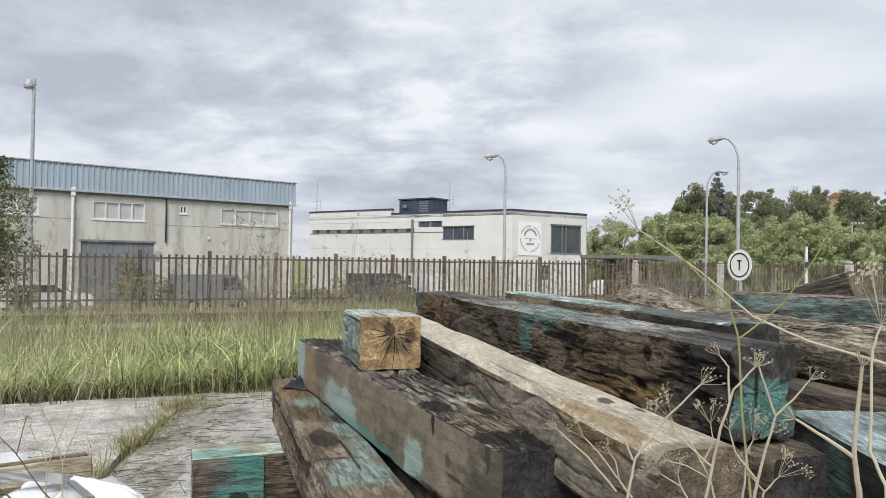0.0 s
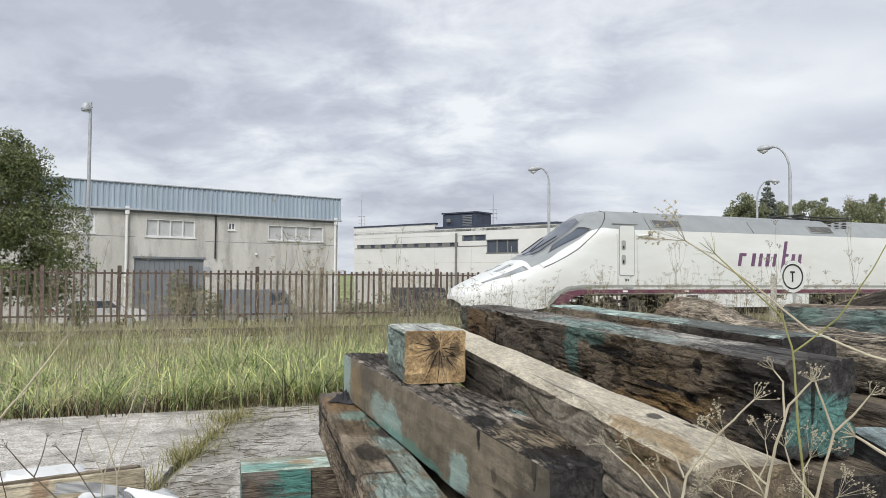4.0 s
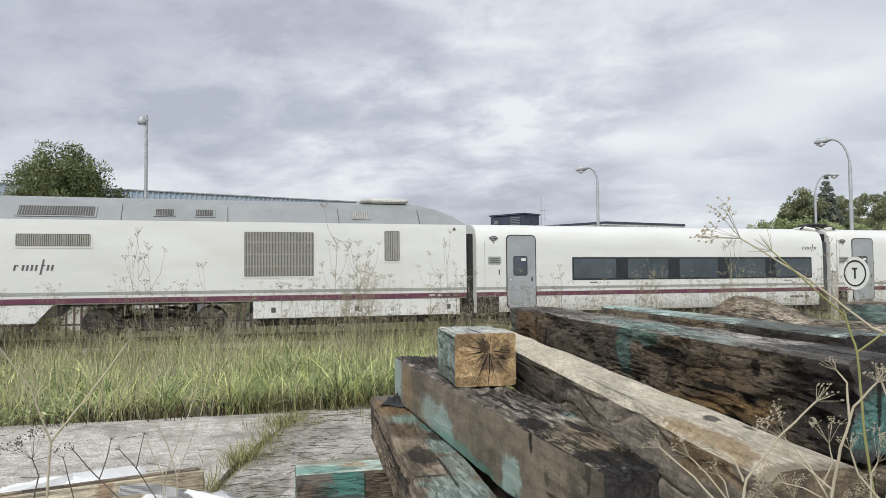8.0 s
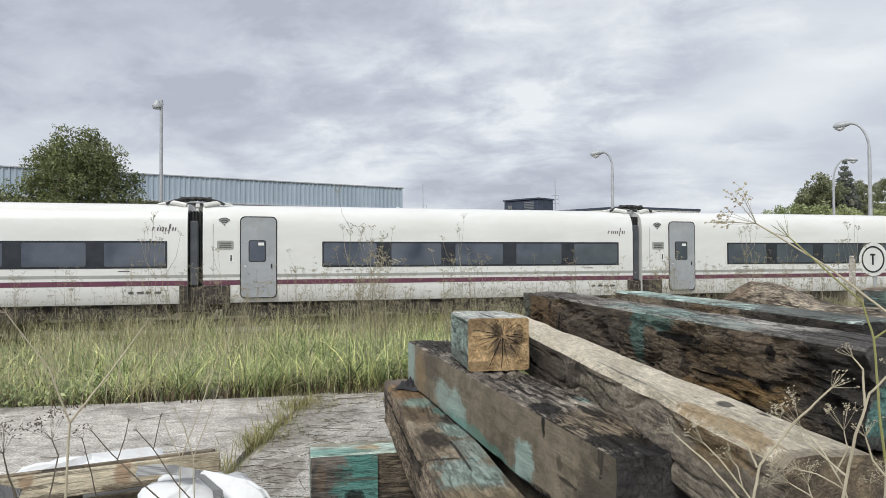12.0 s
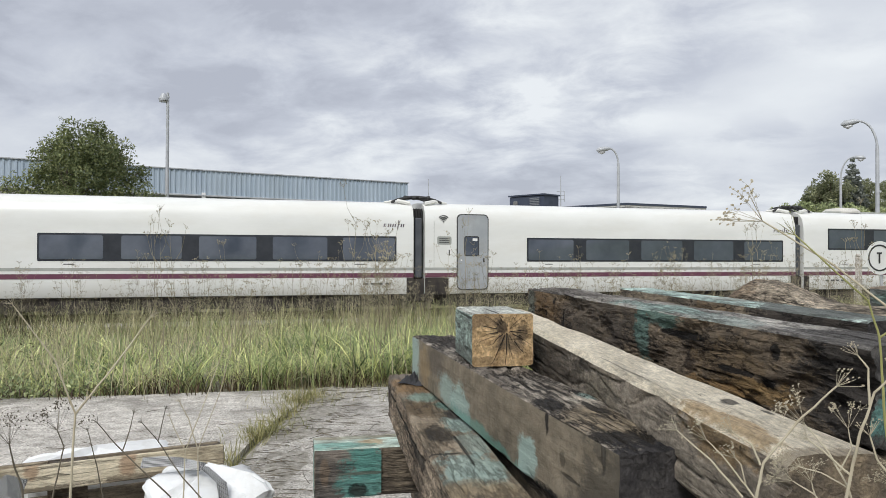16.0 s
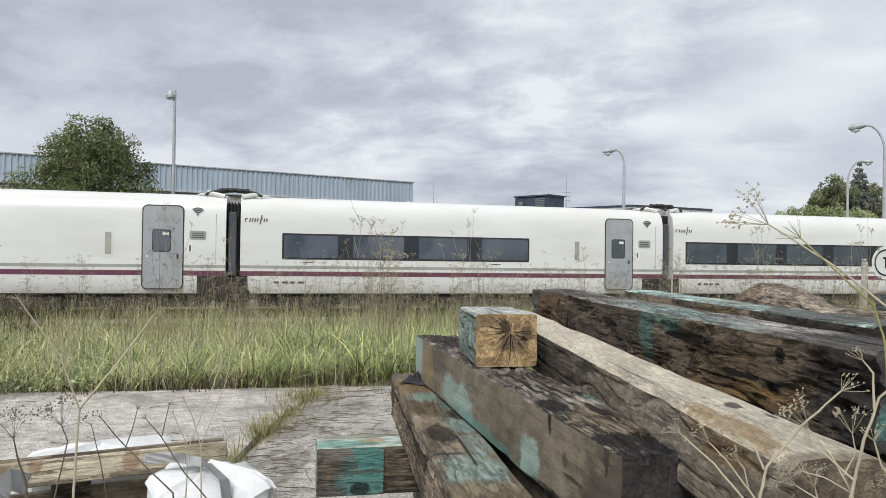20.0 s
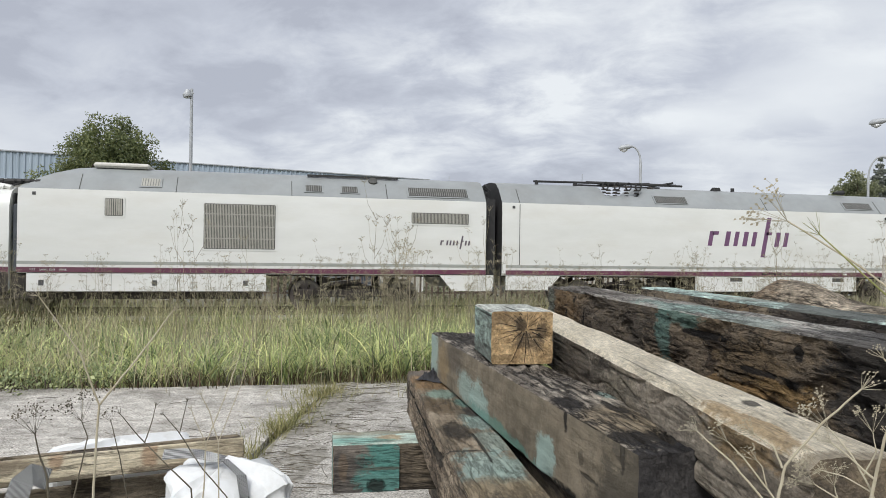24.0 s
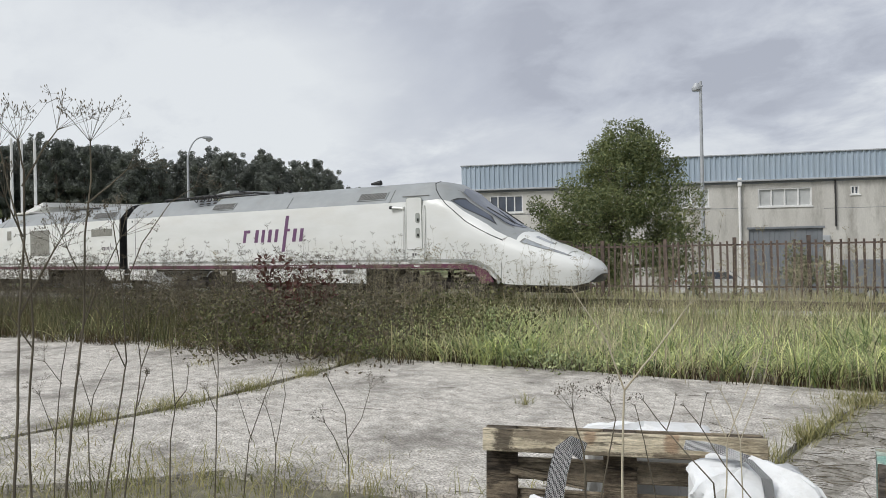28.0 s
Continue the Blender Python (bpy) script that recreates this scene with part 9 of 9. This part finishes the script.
near_weed("bleached dry umbel weed before the timber pile", [toward(-15.5, -18.1, 1.18), toward(-14.0, -16.3, 1.18), toward(-12.4, -14.4, 1.18), toward(-11.3, -13.4, 1.18)], 0.0032, M["palestalk"], [[toward(-14.0, -16.3, 1.18), toward(-13.7, -14.9, 1.18), toward(-13.3, -14.5, 1.18)]], (0.030, True), 342)
near_weed("bleached dry umbel weed before the timber pile", [toward(-22.7, -17.3, 1.10), toward(-23.0, -15.4, 1.10), toward(-23.1, -13.4, 1.10), toward(-23.5, -12.6, 1.10)], 0.0032, M["palestalk"], [], (0.034, True), 343)
near_weed("bleached dry umbel weed before the timber pile", [toward(-19.6, -17.9, 1.15), toward(-18.5, -16.3, 1.15), toward(-17.1, -15.6, 1.15)], 0.0032, M["palestalk"], [[toward(-18.5, -16.3, 1.15), toward(-18.3, -15.5, 1.15)]], (0.032, True), 344)
near_weed("straw-coloured forked dry weed over the yard", [toward(36.4, -16.6, 1.35), toward(36.1, -11.1, 1.35), toward(33.6, -7.9, 1.35), toward(31.2, -4.5, 1.35)], 0.0042, M["palestalk"], [[toward(36.1, -11.1, 1.35), toward(37.4, -7.3, 1.35), toward(40.0, -3.3, 1.35)]], (0.02, False), 307)
near_weed("brown dry weed stalk with seed heads over the yard", [toward(29.7, -17.4, 1.50), toward(31.1, -16.0, 1.50), toward(33.4, -13.5, 1.50), toward(34.7, -11.8, 1.50)], 0.0032, M["darkstalk"], [[toward(33.0, -13.9, 1.50), toward(32.5, -12.4, 1.50), toward(32.3, -11.4, 1.50)]], (0.012, False), 308)
near_weed("brown dry weed stalk with seed heads over the yard", [toward(28.8, -17.5, 1.60), toward(28.7, -14.3, 1.60), toward(27.4, -11.1, 1.60), toward(26.0, -7.0, 1.60)], 0.0030, M["palestalk"], [[toward(28.7, -14.3, 1.60), toward(29.5, -12.6, 1.60), toward(29.8, -11.8, 1.60)]], (0.012, False), 309)
near_weed("brown dry weed stalk with seed heads over the yard", [toward(39.2, -16.8, 1.25), toward(39.4, -15.3, 1.25), toward(39.9, -13.8, 1.25), toward(40.1, -12.7, 1.25)], 0.0035, M["darkstalk"], [], (0.035, True), 310)
near_weed("brown dry weed stalk with seed heads over the yard", [toward(38.2, -19.7, 1.60), toward(37.5, -16.5, 1.60), toward(36.8, -13.2, 1.60), toward(37.2, -12.1, 1.60)], 0.0035, M["darkstalk"], [], (0.045, True), 311)
near_weed("brown dry weed stalk with seed heads over the yard", [toward(33.9, -18.8, 1.70), toward(34.7, -14.7, 1.70), toward(35.3, -12.3, 1.70)], 0.0030, M["darkstalk"], [], (0.03, True), 312)
near_weed("brown dry weed stalk with seed heads over the yard", [toward(27.7, -18.2, 1.70), toward(27.8, -14.3, 1.70), toward(28.5, -12.0, 1.70), toward(29.1, -10.8, 1.70)], 0.0030, M["palestalk"], [[toward(27.8, -14.3, 1.70), toward(26.2, -10.2, 1.70), toward(25.4, -6.9, 1.70)]], (0.015, False), 313)
near_weed("brown dry weed stalk with seed heads over the yard", [toward(27.1, -18.2, 1.60), toward(29.0, -16.0, 1.60), toward(30.7, -13.3, 1.60), toward(31.7, -12.1, 1.60)], 0.0030, M["darkstalk"], [[toward(30.6, -13.5, 1.60), toward(30.1, -11.2, 1.60)]], (0.012, False), 314)
near_weed("brown dry weed stalk with seed heads over the yard", [toward(58.0, -18.9, 1.90), toward(58.0, -15.5, 1.90), toward(58.2, -12.6, 1.90), toward(59.5, -9.9, 1.90)], 0.0034, M["darkstalk"], [[toward(58.1, -14.7, 1.90), toward(56.9, -13.1, 1.90), toward(56.2, -10.9, 1.90)], [toward(58.2, -16.4, 1.90), toward(59.2, -14.2, 1.90), toward(59.8, -13.3, 1.90)]], (0.045, True), 315)
near_weed("brown dry weed stalk with seed heads over the yard", [toward(68.2, -18.0, 1.90), toward(68.0, -13.2, 1.90), toward(67.8, -9.0, 1.90), toward(67.8, -4.8, 1.90)], 0.0034, M["darkstalk"], [[toward(67.9, -9.4, 1.90), toward(68.4, -6.9, 1.90)], [toward(68.0, -11.9, 1.90), toward(68.7, -10.2, 1.90)]], (0.03, True), 316)
near_weed("brown dry weed stalk with seed heads over the yard", [toward(71.4, -17.6, 1.80), toward(71.3, -13.6, 1.80), toward(70.9, -11.3, 1.80), toward(71.2, -6.7, 1.80)], 0.0036, M["darkstalk"], [[toward(71.0, -11.2, 1.80), toward(70.1, -10.1, 1.80), toward(69.9, -8.5, 1.80)]], (0.02, False), 317)
near_weed("brown dry weed stalk with seed heads over the yard", [toward(74.5, -17.2, 1.70), toward(73.7, -11.8, 1.70), toward(73.2, -8.2, 1.70), toward(73.4, -6.1, 1.70)], 0.0036, M["darkstalk"], [[toward(73.2, -8.2, 1.70), toward(72.2, -5.4, 1.70), toward(71.8, -3.7, 1.70)], [toward(73.5, -11.0, 1.70), toward(72.8, -8.6, 1.70), toward(72.8, -8.6, 1.70)]], (0.05, True), 318)
near_weed("brown dry weed stalk with seed heads over the yard", [toward(78.3, -16.6, 1.50), toward(77.7, -10.6, 1.50), toward(76.9, -4.3, 1.50), toward(76.8, 1.4, 1.50), toward(76.3, 5.4, 1.50), toward(76.3, 8.2, 1.50)], 0.0046, M["darkstalk"], [[toward(77.3, -5.9, 1.50), toward(75.9, -1.9, 1.50), toward(74.4, 1.4, 1.50)], [toward(76.9, -1.9, 1.50), toward(77.9, 0.6, 1.50)], [toward(76.6, 3.8, 1.50), toward(75.1, 5.1, 1.50), toward(73.9, 6.3, 1.50)]], (0.07, True), 319)
near_weed("brown dry weed stalk with seed heads over the yard", [toward(81.4, -16.1, 1.50), toward(81.1, -10.1, 1.50), toward(80.9, -4.0, 1.50), toward(80.5, 1.4, 1.50), toward(80.5, 6.1, 1.50), toward(80.8, 8.0, 1.50)], 0.0050, M["darkstalk"], [[toward(80.9, -4.0, 1.50), toward(79.5, -1.0, 1.50), toward(78.2, 1.4, 1.50)], [toward(80.6, 1.4, 1.50), toward(81.6, 4.1, 1.50)], [toward(80.6, 4.9, 1.50), toward(79.2, 7.7, 1.50), toward(78.4, 8.9, 1.50)]], (0.07, True), 320)
near_weed("brown dry weed stalk with seed heads over the yard", [toward(80.4, -16.2, 1.60), toward(80.5, -11.0, 1.60), toward(80.1, -5.6, 1.60), toward(80.2, -0.9, 1.60), toward(81.4, 4.9, 1.60), toward(81.9, 7.6, 1.60)], 0.0045, M["darkstalk"], [[toward(80.1, -6.4, 1.60), toward(81.4, -4.0, 1.60)], [toward(80.1, -2.5, 1.60), toward(78.7, 0.6, 1.60)]], (0.06, True), 321)
near_weed("brown dry weed stalk with seed heads over the yard", [toward(75.8, -17.0, 1.70), toward(75.0, -12.4, 1.70), toward(74.2, -7.7, 1.70), toward(74.4, -1.9, 1.70), toward(74.9, 2.2, 1.70)], 0.0040, M["darkstalk"], [[toward(74.3, -8.1, 1.70), toward(75.8, -4.3, 1.70), toward(76.8, -2.7, 1.70)], [toward(74.4, -2.8, 1.70), toward(73.0, 0.9, 1.70), toward(71.0, 3.9, 1.70), toward(69.2, 5.1, 1.70)]], (0.05, True), 322)
near_weed("brown dry weed stalk with seed heads over the yard", [toward(79.0, -16.5, 1.90), toward(78.8, -12.0, 1.90), toward(78.4, -8.1, 1.90), toward(78.0, -5.8, 1.90)], 0.0030, M["darkstalk"], [[toward(78.4, -8.9, 1.90), toward(79.4, -7.3, 1.90)], [toward(78.8, -12.7, 1.90), toward(79.8, -9.5, 1.90)]], (0.04, True), 323)
near_weed("brown dry weed stalk with seed heads over the yard", [toward(76.7, -16.9, 1.90), toward(76.8, -12.2, 1.90), toward(76.4, -9.9, 1.90), toward(75.3, -7.6, 1.90)], 0.0030, M["darkstalk"], [[toward(76.6, -10.7, 1.90), toward(77.3, -8.2, 1.90)]], (0.03, True), 324)
near_weed("brown dry weed stalk with seed heads over the yard", [toward(66.1, -18.2, 1.90), toward(65.6, -14.2, 1.90), toward(64.3, -10.9, 1.90), toward(63.2, -8.4, 1.90)], 0.0030, M["darkstalk"], [[toward(65.4, -14.2, 1.90), toward(66.4, -10.8, 1.90)]], (0.03, True), 325)
near_weed("brown dry weed stalk with seed heads over the yard", [toward(63.8, -18.5, 1.95), toward(63.6, -14.8, 1.95), toward(63.9, -13.1, 1.95), toward(64.3, -11.8, 1.95)], 0.0030, M["darkstalk"], [[toward(63.6, -14.8, 1.95), toward(62.8, -11.0, 1.95), toward(63.2, -7.6, 1.95)]], (0.03, True), 326)


# ---- signs, cars and small structures beyond the track ----
def disc(g, c, nrm, r, thick, r0=0.0, k=40):
    """A flat round plate, or a ring when r0 is given, facing nrm."""
    nrm = Vector(nrm).normalized()
    u = Vector((0, 0, 1))
    w = nrm.cross(u).normalized()
    rows = []
    for off, rr in ((0, r0), (0, r), (thick, r), (thick, r0)):
        rows.append([Vector(c) + nrm * off + (w * math.cos(2 * math.pi * i / k) + u * math.sin(2 * math.pi * i / k)) * rr for i in range(k + 1)])
    g.grid(rows)
    return g


def build_track_sign():
    b = polar(-22.6, 15.0)
    t = thing("track_sign", "round white railway sign with black ring on a thin post", "sign", None)
    nrm = -TD
    c = Vector((b.x, b.y, 1.61))
    part("post", Geo().tube([(b.x, b.y, -0.2), (b.x, b.y, 1.75)], 0.028, 8), M["galv"], t, smooth=True)
    f = part("plate", disc(Geo(), c + nrm * 0.03, nrm, 0.30, 0.006), M["signwhite"], t)
    part("ring", disc(Geo(), c + nrm * 0.037, nrm, 0.24, 0.003, 0.212), M["signblack"], f)
    w = nrm.cross(Vector((0, 0, 1))).normalized()
    g = Geo()
    for (x0, x1, z0, z1) in ((-0.017, 0.017, -0.10, 0.08), (-0.055, 0.055, 0.07, 0.10)):
        q = [c + nrm * 0.038 + w * x + Vector((0, 0, z)) for x, z in ((x0, z0), (x1, z0), (x1, z1), (x0, z1))]
        n = len(g.v)
        g.v += [tuple(p) for p in q] + [tuple(p + nrm * 0.003) for p in q]
        g.f += [(n, n + 1, n + 2, n + 3), (n + 4, n + 5, n + 6, n + 7), (n, n + 1, n + 5, n + 4), (n + 1, n + 2, n + 6, n + 5), (n + 2, n + 3, n + 7, n + 6), (n + 3, n, n + 4, n + 7)]
    part("letter_t", g, M["signblack"], f)


build_track_sign()


def build_speed_sign():
    b = polar(-30.55, 78.0)
    t = thing("speed_sign", "small round speed limit sign with red ring on a post", "sign", None)
    nrm = Vector((-b.x, -b.y, 0)).normalized()
    z = ground_z(b.x, b.y)
    part("post", Geo().tube([(b.x, b.y, z - 0.1), (b.x, b.y, 3.0)], 0.04, 8), M["galv"], t)
    part("under_plate", Geo().box(-0.14, 0.14, -0.01, 0.0, 1.5, 2.3, Matrix.Translation((b.x, b.y, 0)) @ Matrix.Rotation(math.atan2(b.y, b.x) - math.pi / 2, 4, "Z") @ Matrix.Translation((0, -0.05, 0))), M["plasticwhite"], t, "narrow white plate under the disc")
    c = Vector((b.x, b.y, 2.79))
    f = part("plate", disc(Geo(), c + nrm * 0.04, nrm, 0.28, 0.01), M["signwhite"], t)
    part("ring", disc(Geo(), c + nrm * 0.052, nrm, 0.28, 0.006, 0.22), M["signred"], f)
    cu = bpy.data.curves.new("digits", "FONT")
    cu.body = "30"
    cu.size = 0.3
    cu.align_x, cu.align_y = "CENTER", "CENTER"
    cu.materials.append(M["signblack"])
    o = new("digits", cu)
    o.parent = f
    o.matrix_basis = Matrix.Translation(c + nrm * 0.056) @ Matrix.Rotation(math.atan2(nrm.y, nrm.x) + math.pi / 2, 4, "Z") @ Matrix.Rotation(math.pi / 2, 4, "X")


build_speed_sign()
b_ = polar(-26.92, 34.0)
t_ = thing("marker_post", "slim white marker post with a dark band", "post", Matrix.Translation((b_.x, b_.y, ground_z(b_.x, b_.y) - 0.1)))
part("shaft", Geo().box(-0.05, 0.05, -0.05, 0.05, 0, 2.8, bev=0.01), M["plasticwhite"], t_)
part("band", Geo().box(-0.08, 0.08, -0.10, -0.052, 1.9, 2.15), M["darkblue"], t_)
b_ = polar(-29.75, 75.0)
t_ = thing("floodlight_pole", "slim grey pole carrying a short row of floodlights", "pole", Matrix.Translation((b_.x, b_.y, ground_z(b_.x, b_.y) - 0.1)) @ pose(0, 0, 0, 0, 0, -29.75))
part("shaft", Geo().tube([(0, 0, 0), (0, 0, 6.7)], [0.13, 0.09], 8), M["galv"], t_)
part("crossarm", Geo().box(-0.15, 1.0, -0.05, 0.05, 6.7, 6.78), M["galv"], t_)
for k_ in range(4):
    part("floodlight", Geo().box(-0.1 + 0.28 * k_, 0.1 + 0.28 * k_, -0.2, 0.1, 6.78, 7.0, bev=0.03), M["lampglass"], t_)
for az_, d_ in ((-29.6, 24.5), (-21.2, 28.6), (-15.05, 29.0)):
    b_ = polar(az_, d_)
    t_ = thing("concrete_post", "pale concrete post standing by the fence", "post", Matrix.Translation((b_.x, b_.y, ground_z(b_.x, b_.y) - 0.1)) @ pose(0, 0, 0, 0, 0, TRACK_TURN), "concrete posts")
    part("shaft", Geo().box(-0.10, 0.10, -0.10, 0.10, 0, 2.0 if d_ > 26 else 1.9, bev=0.03), M["concrete"], t_)
    part("cap", Geo().box(-0.09, 0.09, -0.09, 0.09, 2.0 if d_ > 26 else 1.9, 2.1 if d_ > 26 else 2.0, bev=0.04), M["concrete"], t_)


def car(label, m, bodymat, van=False):
    c = thing("car", label, "car", m, "parked cars")
    h = 1.45 if not van else 1.9
    side = [(-2.1, 0.3), (2.1, 0.3), (2.12, 0.75), (1.95, 0.9), (1.1, 0.98), (0.45, h), (-1.4, h), (-2.0, 1.0), (-2.1, 0.85)] if not van else [(-2.2, 0.35), (2.2, 0.35), (2.22, 0.9), (1.6, 1.05), (1.0, h), (-2.15, h)]
    part("body", Geo().prism(side, 1, -0.85, 0.85), bodymat, c)
    for s in (-1, 1):
        gl = [(0.85, 1.0), (0.35, h - 0.1), (-1.25, h - 0.1), (-1.65, 1.02)] if not van else [(1.3, 1.1), (0.95, h - 0.15), (0.2, h - 0.15), (0.2, 1.1)]
        part("side_window", Geo().prism(gl, 1, *sorted((s * 0.852, s * 0.862))), M["glass"], c)
        for x in (-1.3, 1.3):
            w = part("wheel", Geo().tube([(x, s * 0.68, 0.31), (x, s * 0.87, 0.31)], 0.31, 16), M["tyre"], c, smooth=True)
            part("rim", Geo().tube([(x, s * 0.85, 0.31), (x, s * 0.88, 0.31)], 0.19, 12), M["galv"], w)
        part("headlight", Geo().box(1.98, 2.125, s * 0.55 - 0.16, s * 0.55 + 0.16, 0.68, 0.8), M["lampglass"], c)
        part("tail_light", Geo().box(-2.115, -2.0, s * 0.65 - 0.1, s * 0.65 + 0.1, 0.75, 0.95), M["signred"], c)
    for z0, x0, x1 in ((1.0, 1.12, 0.5),):
        part("windscreen", Geo().prism([(x0 - 0.02, z0), (x1 + 0.02, h - 0.04), (x1 + 0.06, h - 0.04), (x0 + 0.04, z0)], 1, -0.72, 0.72), M["glass"], c)
    part("bumper", Geo().box(2.05, 2.2, -0.8, 0.8, 0.32, 0.55, bev=0.04), bodymat, c)
    return c


def put_car(label, az, dist, rz, mt, van=False):
    p = polar(az, dist)
    car(label, Matrix.Translation((p.x, p.y, ground_z(p.x, p.y) + 0.02)) @ pose(0, 0, 0, 0, 0, rz), mt, van)


put_car("white hatchback parked behind the fence", 29.3, 40, 40, M["carwhite"])
put_car("grey van parked behind the fence", 17.8, 40, 35, M["gate"], True)
put_car("white estate car parked behind the fence", -13.6, 60, 15, M["carwhite"])
put_car("dark hatchback parked behind the fence", -17.6, 60, 20, M["cardark"])
put_car("dark saloon parked behind the fence", -18.9, 63, 20, M["cardark"])
put_car("dark van parked before the office", 5.0, 48, 30, M["cardark"], True)
put_car("white van parked before the office", 1.6, 50, 120, M["carwhite"], True)


def canopy():
    a, b = polar(-10.9, 50), polar(-16.6, 47)
    d = b - a
    m = Matrix.Translation((a.x, a.y, 0)) @ Matrix.Rotation(math.atan2(d.y, d.x), 4, "Z")
    ln = d.length
    t = thing("canopy", "low flat-roofed dark canopy beside the office", "canopy", m)
    part("roof", Geo().box(0, ln, 0, 3.0, 1.9, 2.15), M["gate"], t)
    part("fascia", Geo().box(-0.05, ln + 0.05, -0.06, 0.0, 1.96, 2.17), M["greyframe"], t)
    for k in range(4):
        x = 0.1 + (ln - 0.2) * k / 3
        part("post", Geo().tube([(x, 0.1, -1.2), (x, 0.1, 1.9)], 0.07, 8), M["rust"], t)
    part("back_wall", Geo().box(0, ln * 0.6, 2.8, 2.95, -1.2, 1.9), M["rust"], t)


canopy()


def hill_house():
    p = polar(-29.3, 165)
    z = ground_z(p.x, p.y)
    t = thing("hill_house", "small ochre house with tiled roof on the hill", "house", Matrix.Translation((p.x, p.y, z + 1.2)) @ pose(0, 0, 0, 0, 0, 20) @ Matrix.Scale(0.6, 4))
    part("wall", Geo().box(-4, 4, -3, 3, -3, 3.2), M["wallhouse"], t)
    part("roof", Geo().prism([(-3.6, 3.2), (3.6, 3.2), (0, 4.8)], 0, -4.4, 4.4), M["roofhouse"], t)
    for x in (-2.2, 0, 2.2):
        w = part("window", Geo().box(x - 0.5, x + 0.5, -3.02, -2.95, 1.0, 2.2), M["glass"], t)
        part("sill", Geo().box(x - 0.6, x + 0.6, -3.1, -2.95, 0.9, 1.0), M["plasticwhite"], w)
    part("chimney", Geo().box(2.4, 3.1, -0.4, 0.4, 3.8, 5.6), M["wallhouse"], t)


hill_house()


def depot_shed():
    """The long pale shed roofs that show over the train towards the bend."""
    for k, (az0, d0, az1, d1, z, hh) in enumerate(((67.5, 46, 79.0, 44, 4.28, 0.24), (52.0, 78, 66.5, 70, 7.1, 0.4))):
        a, b = polar(az0, d0), polar(az1, d1)
        d = a - b
        m = Matrix.Translation((b.x, b.y, 0)) @ Matrix.Rotation(math.atan2(d.y, d.x), 4, "Z")
        t = thing("depot_shed", "long low shed with a pale ribbed metal roof edge", "shed", m, "sheds by the depot")
        part("wall", Geo().box(0, d.length, 0, 8, -0.8, z), M["plasticwhite"] if k == 0 else M["render"], t)
        part("roof", Geo().box(-0.3, d.length + 0.3, -0.3, 8.3, z, z + hh), M["plasticwhite"] if k == 0 else M["galv"], t)
        if k == 0:
            continue
        g = Geo()
        for i in range(int(d.length / 0.5)):
            g.box(i * 0.5, i * 0.5 + 0.22, -0.36, -0.301, z + 0.02, z + hh - 0.02)
        part("roof_ribs", g, M["galv"], t)["kind"] = "stuff"


depot_shed()

motions()
